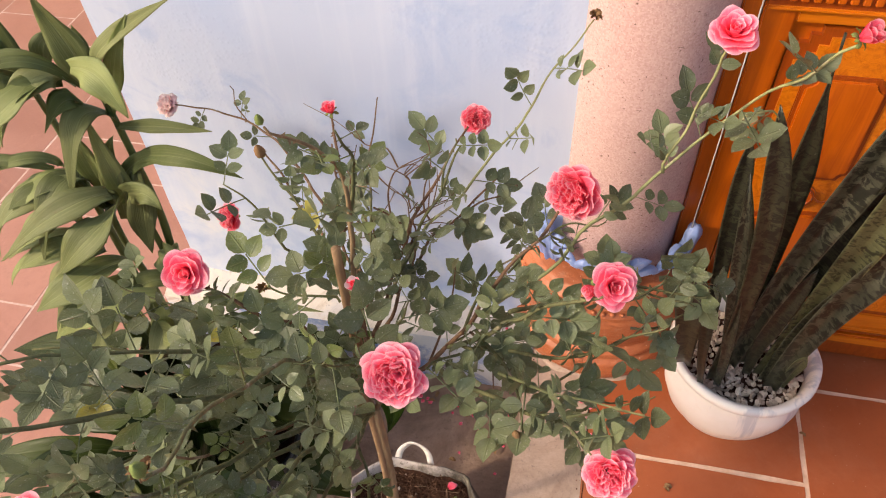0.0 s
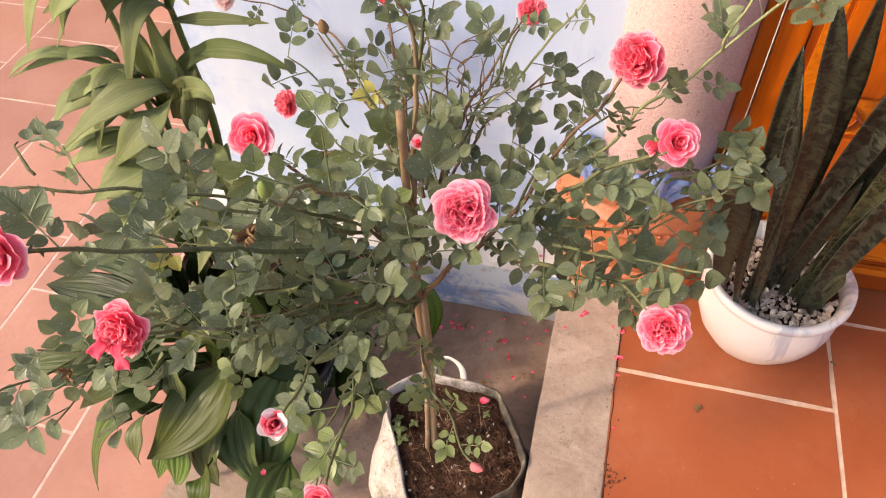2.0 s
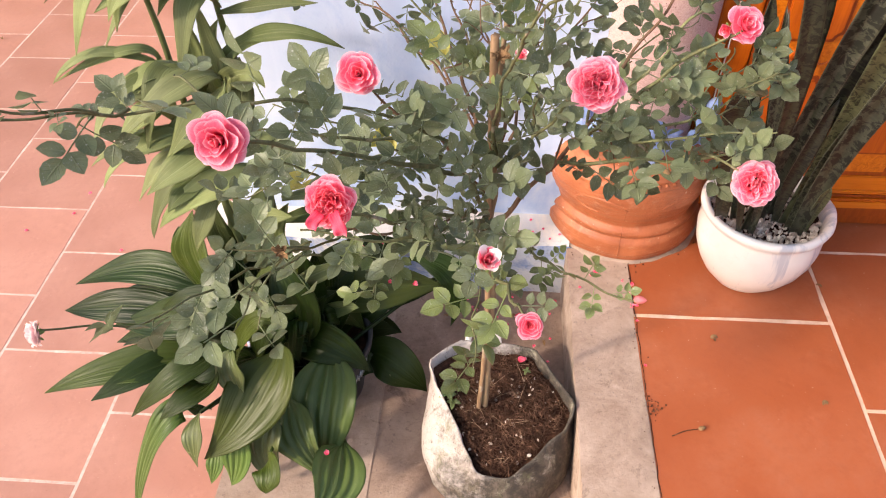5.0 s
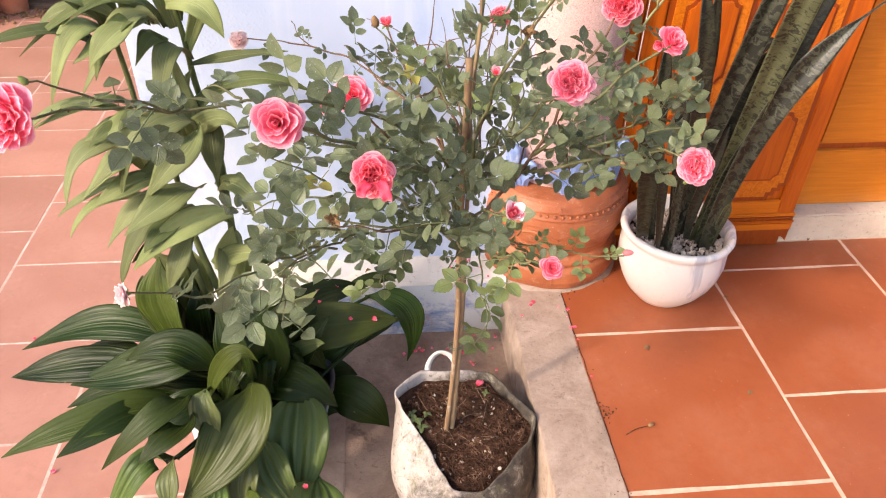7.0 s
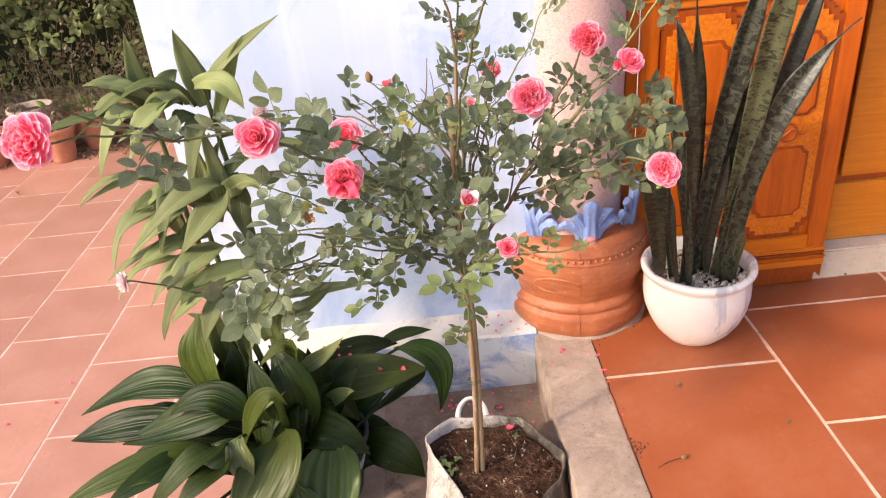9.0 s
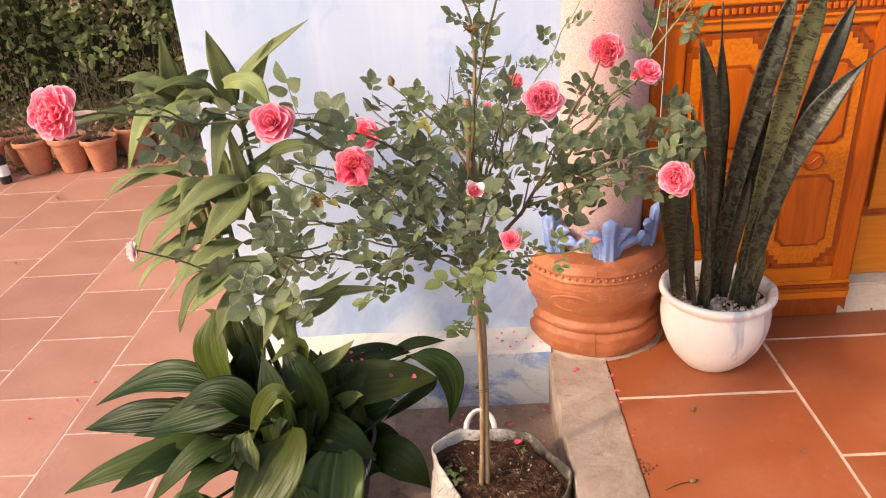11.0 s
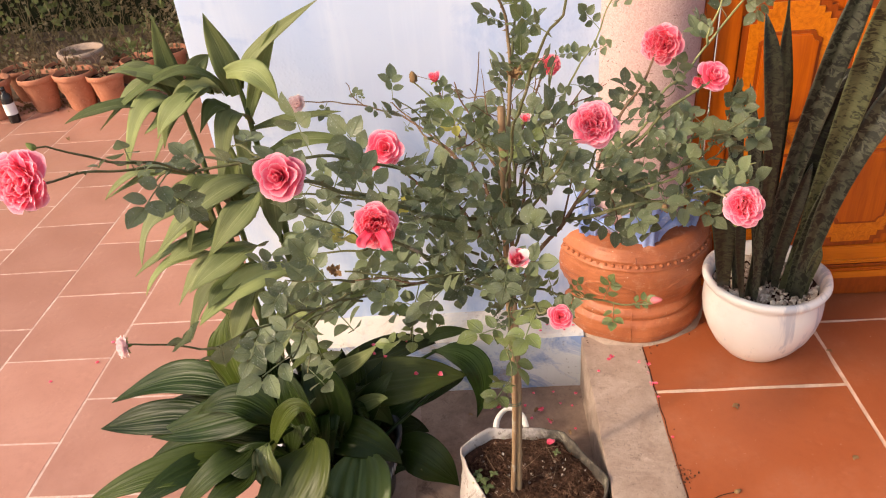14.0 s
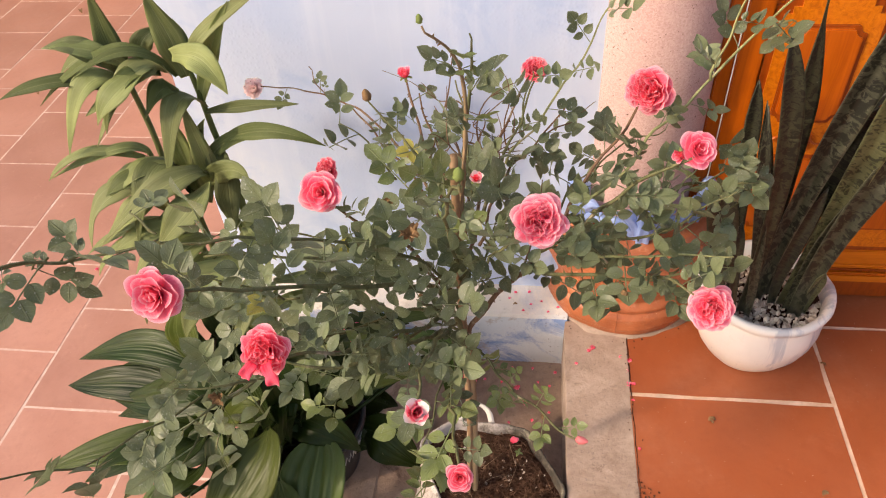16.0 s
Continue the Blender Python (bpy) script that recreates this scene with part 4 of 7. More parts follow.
snake((0.345, 0.11, 0.250), (0.362, 0.09, 0.440), (0.398, 0.06, 0.640), 0.030, (-0.5, -1, 0.1), SNAKE_GREY)
snake((0.260, 0.10, 0.250), (0.232, 0.10, 0.460), (0.170, 0.10, 0.791), 0.030, (-0.3, -1, 0.1), SNAKE_DARK)

# ---- grow bag with the rose ----
BAG_AT = Vector((-0.335, -0.280, SLAB_Z))


def build_bag():
    bag = thing("grow_bag", "whitish woven grow bag, mossy and stained, standing on the slab", "planter", BAG_AT)
    verts, faces, uvs = [], [], []
    sides, rows = 72, 14

    mouth = [(-0.172, 0.085, 0.222), (-0.100, 0.168, 0.205), (0.085, 0.165, 0.192), (0.182, 0.000, 0.198), (0.150, -0.060, 0.180), (0.030, -0.172, 0.150), (-0.046, -0.160, 0.146), (-0.120, -0.020, 0.190)]

    def lip(a):
        """Radius and height of the folded mouth in the direction a."""
        d = Vector((math.cos(a), math.sin(a)))
        for (x0, y0, z0), (x1, y1, z1) in zip(mouth, mouth[1:] + mouth[:1]):
            e, f = Vector((x0, y0)), Vector((x1 - x0, y1 - y0))
            det = d.x * -f.y + d.y * f.x
            if abs(det) < 1e-9:
                continue
            r = (e.x * -f.y + e.y * f.x) / det
            t = (d.x * e.y - d.y * e.x) / det
            if r > 0 and -1e-6 <= t <= 1 + 1e-6:
                return r, z0 + (z1 - z0) * t
        return 0.17, 0.19

    def rim(a):
        return sum(lip(a + q * 0.07)[1] for q in (-1, 0, 1)) / 3 + 0.003 * math.sin(9 * a)

    def radius(a, h):
        r = 0.172 + 0.007 * math.sin(h * 3.0) + 0.004 * math.sin(2 * a + 0.6) + 0.024 * (1 - h) * max(0.0, -math.sin(a - 0.15))
        m = sum(lip(a + q * 0.06)[0] for q in (-1, 0, 1)) / 3
        k = max(0.0, (h - 0.45) / 0.55) ** 1.4
        return r * (1 - k) + m * k

    for i in range(rows + 1):
        h = i / rows
        for k in range(sides):
            a = 2 * math.pi * k / sides
            z = h * rim(a)
            r = radius(a, h) - (0.012 * (1 - h * 8) ** 2 if h < 0.125 else 0)
            p = Vector((r * math.cos(a), r * math.sin(a), z))
            p += noise.noise_vector(p * 16) * 0.007 + noise.noise_vector(p * 45) * 0.0022
            verts.append(p)
    top = rows * sides
    for i in range(4):
        for k in range(sides):
            a = 2 * math.pi * k / sides
            v = verts[top + k].copy()
            inner = Vector((v.x, v.y, 0)).normalized()
            verts.append(v - inner * (0.004 + 0.003 * i) - Vector((0, 0, (-0.001, 0.010, 0.03, 0.06)[i])))
    for i in range(rows + 4):
        for k in range(sides):
            a, b = i * sides + k, i * sides + (k + 1) % sides
            faces.append((a, b, b + sides, a + sides))
    faces.append(tuple(range(sides - 1, -1, -1)))
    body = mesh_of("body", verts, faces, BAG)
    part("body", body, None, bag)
    # webbing handle
    loop = smooth_path([(-0.080, 0.160, 0.185), (-0.072, 0.176, 0.222), (-0.050, 0.186, 0.244), (-0.026, 0.184, 0.242), (-0.008, 0.178, 0.222), (0.000, 0.166, 0.186)], 22)
    hv, hf = [], []
    for i, p in enumerate(loop):
        d = (loop[min(i + 1, 22)] - loop[max(i - 1, 0)]).normalized()
        n = Vector((0, 1, 0.15)).cross(d).normalized()
        for s, o in ((-1, 0), (1, 0), (1, 1), (-1, 1)):
            hv.append(p + n * 0.0075 * s + Vector((0, 0.002 * o, 0)))
    for i in range(22):
        for k in range(4):
            a, b = i * 4 + k, i * 4 + (k + 1) % 4
            hf.append((a, b, b + 4, a + 4))
    part("handle", mesh_of("handle", hv, hf, STRAP_WHITE), None, bag, "white webbing loop handle")
    # soil and straw
    sv, sf = [Vector((0, 0, 0.168))], []
    for i in range(1, 11):
        for k in range(sides):
            a = 2 * math.pi * k / sides
            r, top = lip(a)
            z = (0.168 * (1 - i / 10) + (min(top, 0.185) - 0.018) * i / 10) if i < 10 else top - 0.03
            p = Vector((0.955 * r * i / 10 * math.cos(a), 0.955 * r * i / 10 * math.sin(a), z))
            sv.append(p + noise.noise_vector(p * 30) * 0.006)
    sf += [(0, 1 + k, 1 + (k + 1) % sides) for k in range(sides)]
    for i in range(9):
        for k in range(sides):
            a, b = 1 + i * sides + k, 1 + i * sides + (k + 1) % sides
            sf.append((a, a + sides, b + sides, b))
    part("soil", mesh_of("soil", sv, sf, SOIL), None, bag, "dark crumbly soil")

    def on_soil(a, t):
        """A point on the soil at the share t of the way to the rim."""
        r, top = lip(a)
        return Vector((0.93 * r * t * math.cos(a), 0.93 * r * t * math.sin(a), 0.168 * (1 - t) + (min(top, 0.185) - 0.018) * t))

    rng = random.Random(7)
    sv, sf = [], []
    for k in range(3000):
        c = on_soil(rng.uniform(0, 2 * math.pi), 0.93 * math.sqrt(rng.random())) + Vector((0, 0, rng.uniform(0.0, 0.008)))
        d = Vector((rng.gauss(0, 1), rng.gauss(0, 1), rng.gauss(0, 0.28))).normalized() * rng.uniform(0.005, 0.021)
        n = d.cross(Vector((0, 0, 1))).normalized() * rng.uniform(0.0004, 0.0010)
        u = Vector((0, 0, 0.0010))
        b0 = len(sv)
        bow = Vector((0, 0, rng.uniform(0, 0.004)))
        sv += [c - d + n, c - d - n, c - d + u, c + n + bow, c - n + bow, c + u + bow, c + d + n, c + d - n, c + d + u]
        for q in (0, 3):
            sf += [(b0 + q, b0 + q + 1, b0 + q + 4, b0 + q + 3), (b0 + q + 1, b0 + q + 2, b0 + q + 5, b0 + q + 4), (b0 + q + 2, b0 + q, b0 + q + 3, b0 + q + 5)]
    straw = tagged(part("straw_mulch", mesh_of("straw_mulch", sv, sf, STRAW), None, None), "brown coir and straw mulch on the potting soil", "mulch", kind="stuff")
    straw.location = BAG_AT
    for k in range(24):
        # long dry straws on top of the mulch
        p = on_soil(rng.uniform(0, 2 * math.pi), 0.85 * math.sqrt(rng.random())) + Vector((0, 0, 0.008))
        d = Vector((rng.gauss(0, 1), rng.gauss(0, 1), rng.gauss(0, 0.12))).normalized() * rng.uniform(0.010, 0.034)
        straw_piece = new("dry_straw", tube("dry_straw", smooth_path([p - d, p + Vector((rng.gauss(0, 0.002), rng.gauss(0, 0.002), 0.003)), p + d], 5), 0.0005, 0.0004, DRY_STRAW, 4))
        straw_piece.location = BAG_AT
        tagged(straw_piece, "thin dry straw lying on the coir mulch", "straw", "straws in the grow bag")
    sv, sf = [], []
    for k in range(60):
        add_stone(sv, sf, on_soil(rng.uniform(0, 2 * math.pi), 0.95 * math.sqrt(rng.random())) + Vector((0, 0, 0.005)), rng.uniform(0.003, 0.006), rng)
    chips = tagged(part("soil_chips", mesh_of("soil_chips", sv, sf, PEBBLE, smooth=False), None, None), "pale grit scattered on the mulch", "grit", kind="stuff")
    chips.location = BAG_AT
    return bag


build_bag()
ROSE_AT = Vector((-0.372, -0.280, -0.025))
rose = thing("rose_bush", "potted rose bush with pink double roses and dark green leaves", "plant", ROSE_AT)
rng = random.Random(21)


def rose_part(name, me, label=""):
    ob = under(rose, new(name, me))
    if label:
        ob["label"] = label
    return ob


rose_part("trunk", tube("trunk", smooth_path([(-0.366, -0.276, -0.04), (-0.362, -0.280, 0.15), (-0.358, -0.280, 0.34), (-0.362, -0.282, 0.55)], 24), 0.0086, 0.0076, BARK, 10, 0.25), "pale brown barked trunk")
stake = tagged(part("stake", tube("stake", smooth_path([(-0.381, -0.285, -0.045), (-0.371, -0.287, 0.15), (-0.366, -0.287, 0.34), (-0.370, -0.287, 0.60), (-0.368, -0.284, 0.935)], 32), 0.0056, 0.0062, STAKE, 8, 0.15), None, None), "brown wooden stake tied to the rose trunk", "stake")
coil = [Vector((-0.367 + 0.0150 * math.cos(t * 0.7), -0.282 + 0.0108 * math.sin(t * 0.7), 0.262 + 0.0003 * t + 0.002 * math.sin(t * 0.35))) for t in range(40)]
tagged(part("tie", tube("tie", coil, 0.0008, 0.0008, TIE, 5), None, None), "green wire tie round trunk and stake", "tie")


# leaf and flower shapes that the bush repeats
def leaflet_outline(s):
    return max(0.02, math.sin(math.pi * min(1.0, s ** 0.90)) ** (0.60 + 0.28 * s))


def compound_leaf(name, material, size, count, seed, droop):
    """A rose leaf: a stalk with leaflets in pairs and one at the end, along +X, upper side +Z."""
    r = random.Random(seed)
    verts, faces, uvs = [], [], []
    length = size * 1.75

    def stalk(s):
        return Vector((length * s, 0, -droop * length * s * s))

    for i in range(6):
        p = stalk(i / 5)
        for k in range(4):
            a = math.pi / 2 * k
            verts.append(p + Vector((0, 0.0009 * math.cos(a), 0.0009 * math.sin(a))))
            uvs.append((0.5, 0.0))
    for i in range(5):
        for k in range(4):
            a, b = i * 4 + k, i * 4 + (k + 1) % 4
            faces.append((a, b, b + 4, a + 4))
    spots = [(1.0, 0.0, 1.15)]
    for pair in range((count - 1) // 2):
        s = 0.86 - (0.40 if count < 7 else 0.30) * pair
        for side in (-1, 1):
            spots.append((s, side * r.uniform(58, 80), 0.98 - 0.16 * pair + r.uniform(-0.08, 0.08)))
    for s, ang, k in spots:
        b = stalk(s)
        ll, ww = size * k, size * k * r.uniform(0.68, 0.80)
        rot = Matrix.Rotation(radians(ang), 3, "Z")
        pitch, roll = r.uniform(-0.5, 0.15) - droop, r.uniform(-0.35, 0.35)
        tiltm = rot @ Matrix.Rotation(-pitch * -1.0, 3, "Y") @ Matrix.Rotation(roll, 3, "X")
        curl, fold = r.uniform(0.10, 0.45), r.uniform(0.12, 0.42)
        b0 = len(verts)
        n, m = 10, 4
        for i in range(n + 1):
            t = i / n
            w = ww * 0.5 * leaflet_outline(t) * (1 + 0.035 * (-1) ** i)
            for j in range(m + 1):
                u = 2 * j / m - 1
                verts.append(b + tiltm @ Vector((ll * t + 0.002, u * w, fold * abs(u) * w - curl * ll * t * t * 0.5)))
                uvs.append(((u + 1) / 2, t))
        for i in range(n):
            for j in range(m):
                a = b0 + i * (m + 1) + j
                faces.append((a, a + 1, a + m + 2, a + m + 1))
    return mesh_of(name, verts, faces, material, uvs)


LEAVES = [compound_leaf("leaf", ROSE_LEAF, 0.029 + 0.003 * (k % 3), 7 if k % 3 == 0 else 5, 30 + k, 0.05 + 0.12 * (k % 4)) for k in range(8)]
LEAVES_SMALL = [compound_leaf("leaf", ROSE_LEAF, 0.021, 5 if k % 2 else 3, 50 + k, 0.1) for k in range(4)]
LEAVES_NEW = [compound_leaf("leaf", ROSE_LEAF_NEW, 0.022 + 0.004 * k, 5, 70 + k, 0.08) for k in range(3)]
LEAF_OLD = compound_leaf("leaf", ROSE_LEAF_OLD, 0.030, 3, 90, 0.2)


def put_leaf(me, at, out, up, scale, label=""):
    x = Vector(out).normalized()
    z = (Vector(up) - x * Vector(up).dot(x)).normalized()
    y = z.cross(x)
    ob = rose_part("leaf", me, label)
    m = Matrix((x, y, z)).transposed().to_4x4()
    m.translation = Vector(at)
    ob.matrix_basis = m @ Matrix.Scale(scale, 4)
    return ob


def leafy(path, start, gap, meshes, rr, size=1.0, bare=0.045):
    """Leaves set alternately along a cane."""
    total = 0.0
    turn = rr.uniform(0, 6)
    want = start
    end = sum((b - a).length for a, b in zip(path, path[1:])) - bare
    for a, b in zip(path, path[1:]):
        step = (b - a).length
        while total + step > want and want < end:
            p = a.lerp(b, (want - total) / step)
            d = (b - a).normalized()
            turn += 2.4 + rr.uniform(-0.4, 0.4)
            side = d.orthogonal().normalized()
            side = Matrix.Rotation(turn, 3, d) @ side
            out = (side + d * 0.45 + Vector((0, -0.12, 0.10))).normalized()
            up = (Vector((rr.gauss(0, 0.3), -0.55 + rr.gauss(0, 0.35), 1.0)) - d * 0.1).normalized()
            put_leaf(rr.choice(meshes), p, out, up, size * rr.uniform(0.70, 1.10))
            want += gap * rr.uniform(0.7, 1.3)
        total += step


def add_thorns(me, path, r0, r1, rr):
    """Small hooked thorns along a cane, in the cane's own mesh."""
    bm = bmesh.new()
    bm.from_mesh(me)
    n = len(path)
    for i in range(2, n - 1):
        if rr.random() < 0.45:
            continue
        d = (path[i] - path[i - 1]).normalized()
        side = Matrix.Rotation(rr.uniform(0, 6.28), 3, d) @ d.orthogonal().normalized()
        r = r0 + (r1 - r0) * i / (n - 1)
        p = path[i - 1].lerp(path[i], rr.random()) + side * r * 0.8
        t = d.cross(side)
        base = [bm.verts.new(p + d * 0.0022), bm.verts.new(p - d * 0.0022 + t * 0.0009), bm.verts.new(p - d * 0.0022 - t * 0.0009)]
        tip = bm.verts.new(p + side * rr.uniform(0.004, 0.0065) - d * 0.0022)
        for q in range(3):
            bm.faces.new((base[q], base[(q + 1) % 3], tip))
    bm.to_mesh(me)
    bm.free()


def cane(points, r0=0.004, r1=0.0018, gap=0.036, start=0.07, meshes=None, material=None, size=1.0, seed=0, bare=0.045):
    path = smooth_path(points, 8 * (len(points) - 1))
    path = [p + noise.noise_vector(p * 17) * 0.010 * (1 if 0 < i < len(path) - 1 else 0) for i, p in enumerate(path)]
    stem = tube("cane", path, r0, r1, material or CANE, 6, 0.15)
    if r0 >= 0.0028:
        add_thorns(stem, path, r0, r1, random.Random(seed + 500))
    rose_part("cane", stem)
    leafy(path, start, gap * 1.22, meshes or LEAVES, random.Random(seed), size, bare)


def petal_patch(verts, faces, uvs, th, r0, a0, a1, length, width, cup, ruffle, rr, twist=0.0):
    """One petal: leaves the axis at the angle th and opens from a0 to a1 degrees."""
    n, m = 7, 10
    b0 = len(verts)
    ph = rr.uniform(0, 6)
    for i in range(n + 1):
        v = i / n
        # walk along the bending middle line
        rad, hei, steps = r0, 0.0, 6
        for q in range(steps):
            vv = v * (q + 0.5) / steps
            ang = radians(a0 + (a1 - a0) * vv ** 1.4)
            rad += math.sin(ang) * length * v / steps
            hei += math.cos(ang) * length * v / steps
        w = width * (0.30 + 0.85 * math.sin(math.pi * min(1, 0.12 + 0.62 * v))) * (1.0 if v < 0.8 else 1 - (v - 0.8) * 0.9)
        for j in range(m + 1):
            u = 2 * j / m - 1
            arc = u * w / max(0.006, rad * 0.9 + 0.005)
            a = th + arc + twist * v
            lift = cup * u * u * w * v + ruffle * v * v * (math.sin(u * 4 + ph) + 0.35 * math.sin(u * 9 + 2 * ph)) + ruffle * 0.6 * v * math.sin(v * 9 + ph * 2)
            rr2 = rad - cup * 0.7 * u * u * w * (1 - v * 0.5) + ruffle * v * math.cos(u * 4 + ph)
            verts.append(Vector((rr2 * math.cos(a), rr2 * math.sin(a), hei + lift)))
            uvs.append((j / m, v))
    # round the outer corners off
    for j in range(m + 1):
        u = 2 * j / m - 1
        back = 0.75 * abs(u) ** 3.2
        for i in range(n, n - 3, -1):
            here, inner = b0 + i * (m + 1) + j, b0 + (i - 1) * (m + 1) + j
            verts[here] = verts[here].lerp(verts[inner], back * (i - n + 3) / 3)
    for i in range(n):
        for j in range(m):
            a = b0 + i * (m + 1) + j
            faces.append((a, a + 1, a + m + 2, a + m + 1))


def rose_petal(verts, faces, uvs, at, turn, a0, a1, length, width, cup, ruffle, rr):
    """One rounded petal from the point at, leaning outwards along turn from a0 to a1 degrees off the axis."""
    n, m = 7, 8
    b0 = len(verts)
    ph, ph2 = rr.uniform(0, 6), rr.uniform(0, 6)
    out, along = Vector((math.cos(turn), math.sin(turn), 0)), Vector((-math.sin(turn), math.cos(turn), 0))
    for i in range(n + 1):
        for j in range(m + 1):
            u = 2 * j / m - 1
            v = i / n * (1 - 0.40 * abs(u) ** 2.4)
            rad = hei = 0.0
            for q in range(5):
                ang = radians(a0 + (a1 - a0) * (v * (q + 0.5) / 5) ** 1.5)
                rad += math.sin(ang) * length * v / 5
                hei += math.cos(ang) * length * v / 5
            tip = radians(a0 + (a1 - a0) * v ** 1.5)
            face = Vector((0, 0, math.sin(tip))) - out * math.cos(tip)
            w = width * (0.34 + 0.66 * math.sin(math.pi / 2 * min(1.0, v / 0.62)))
            fold = cup * u * u * w + ruffle * v * v * (math.sin(u * 3.6 + ph) + 0.5 * math.sin(u * 8 + ph2)) + ruffle * 0.4 * math.sin(v * 7 + ph2)
            verts.append(at + out * rad + Vector((0, 0, hei)) + along * (u * w) + face * fold)
            uvs.append((j / m, i / n))
    for i in range(n):
        for j in range(m):
            a = b0 + i * (m + 1) + j
            faces.append((a, a + 1, a + m + 2, a + m + 1))


def rose_head(name, rings, core, radius, material, seed):
    """A double rose opening along +Z: rings of rounded petals round a crowded, folded heart."""
    rr = random.Random(seed)
    verts, faces, uvs = [], [], []
    for count, r0, a0, a1, length, width, cup, ruffle in rings:
        off = rr.uniform(0, 6)
        for k in range(count):
            th = off + 2 * math.pi * k / count + rr.uniform(-0.18, 0.18)
            at = Vector((math.cos(th), math.sin(th), 0)) * r0 * radius
            rose_petal(verts, faces, uvs, at, th + rr.uniform(-0.25, 0.25), a0 + rr.uniform(-6, 6), a1 + rr.uniform(-12, 12), length * radius * rr.uniform(0.88, 1.08), width * radius * rr.uniform(0.9, 1.1), cup, ruffle * radius, rr)
    count, spread, low, high = core
    for k in range(count):
        r, th = spread * radius * math.sqrt((k + 0.5) / count), k * 2.4
        at = Vector((r * math.cos(th), r * math.sin(th), 0.12 * radius))
        lean = 4 + 34 * r / (spread * radius)
        rose_petal(verts, faces, uvs, at, th + rr.gauss(0, 0.9), rr.uniform(-4, 6), lean * rr.uniform(0.6, 1.3), radius * rr.uniform(low, high), radius * rr.uniform(0.15, 0.24), rr.uniform(0.5, 1.0), 0.05 * radius, rr)
    return mesh_of(name, verts, faces, material, uvs)


FULL = [(6, 0.08, 80, 112, 0.90, 0.48, 0.06, 0.06), (8, 0.12, 68, 94, 0.86, 0.42, 0.10, 0.06), (9, 0.16, 54, 78, 0.78, 0.36, 0.16, 0.06), (10, 0.20, 38, 60, 0.70, 0.30, 0.24, 0.06), (10, 0.24, 22, 44, 0.60, 0.25, 0.34, 0.06)]
DOME = [(7, 0.08, 72, 108, 0.86, 0.46, 0.08, 0.06), (9, 0.13, 54, 80, 0.86, 0.38, 0.16, 0.07), (11, 0.20, 34, 58, 0.82, 0.30, 0.24, 0.07), (11, 0.26, 16, 40, 0.76, 0.25, 0.34, 0.07)]
CUP = [(5, 0.08, 70, 112, 1.00, 0.58, 0.06, 0.07), (5, 0.12, 54, 92, 0.96, 0.54, 0.10, 0.06), (5, 0.15, 36, 66, 0.88, 0.46, 0.20, 0.05), (5, 0.16, 20, 42, 0.80, 0.36, 0.34, 0.04), (4, 0.12, 8, 24, 0.74, 0.27, 0.60, 0.03), (3, 0.05, 0, 8, 0.70, 0.17, 1.0, 0.02)]
HALF = [(4, 0.12, 18, 52, 1.10, 0.46, 0.24, 0.05), (4, 0.10, 8, 22, 1.12, 0.34, 0.55, 0.03), (3, 0.04, 0, 6, 1.05, 0.22, 1.0, 0.02)]
NO_CORE = (0, 0.1, 0.1, 0.2)
HEADS = {"full": [rose_head("petals", FULL, (34, 0.46, 0.40, 0.54), 1.0, PETAL, 5), rose_head("petals", FULL, (38, 0.48, 0.38, 0.52), 1.0, PETAL, 8), rose_head("petals", DOME, (44, 0.50, 0.52, 0.72), 1.0, PETAL_RED, 11)],
         "cup": [rose_head("petals", CUP, NO_CORE, 1.0, PETAL, 15), rose_head("petals", CUP, NO_CORE, 1.0, PETAL_RED, 17)],
         "half": [rose_head("petals", HALF, NO_CORE, 1.0, PETAL_RED, 19)],
         "faded": [rose_head("petals", DOME, (16, 0.4, 0.5, 0.7), 1.0, PETAL_FADED, 25)]}


def sepal_mesh():
    verts, faces, uvs = [], [], []
    rr = random.Random(2)
    for k in range(6):
        a = math.pi / 3 * k
        for (r0, z0), (r1, z1) in zip([(0.02, -0.32), (0.10, -0.22), (0.13, -0.10)], [(0.10, -0.22), (0.13, -0.10), (0.16, 0.02)]):
            b0 = len(verts)
            for r, z in ((r0, z0), (r1, z1)):
                for d in (-0.53, 0.53):
                    verts.append((r * math.cos(a + d), r * math.sin(a + d), z))
                    uvs.append((0.5, 0.5))
            faces.append((b0, b0 + 1, b0 + 3, b0 + 2))
    for k in range(5):
        petal_patch(verts, faces, uvs, 2 * math.pi * k / 5, 0.12, 70, 150, 0.55, 0.12, 0.1, 0.02, rr)
    return mesh_of("calyx", verts, faces, SEPAL, uvs)


CALYX = sepal_mesh()


def flower(at, radius, face, form="full", variant=0, label=""):
    head = rose_part("flower", HEADS[form][variant], label)
    z = Vector(face).normalized()
    x = z.orthogonal().normalized()
    x = Matrix.Rotation(at[0] * 40, 3, z) @ x
    m = Matrix((x, z.cross(x), z)).transposed().to_4x4()
    m.translation = Vector(at) - z * radius * 0.45
    head.matrix_basis = m @ Matrix.Diagonal((radius * 0.99, radius * 0.99, radius, 1))
    cal = new("calyx", CALYX)
    cal.parent = head
    cal["label"] = "green sepals under the petals"
    return head


def bud_mesh(name, material, seed):
    rr = random.Random(seed)
    prof = [(0.04, -0.9), (0.46, -0.68), (0.62, -0.35), (0.60, 0.05), (0.46, 0.45), (0.24, 0.82), (0.03, 1.02)]
    me = lathe(name, prof, material, 9, shake=0.12)
    return me


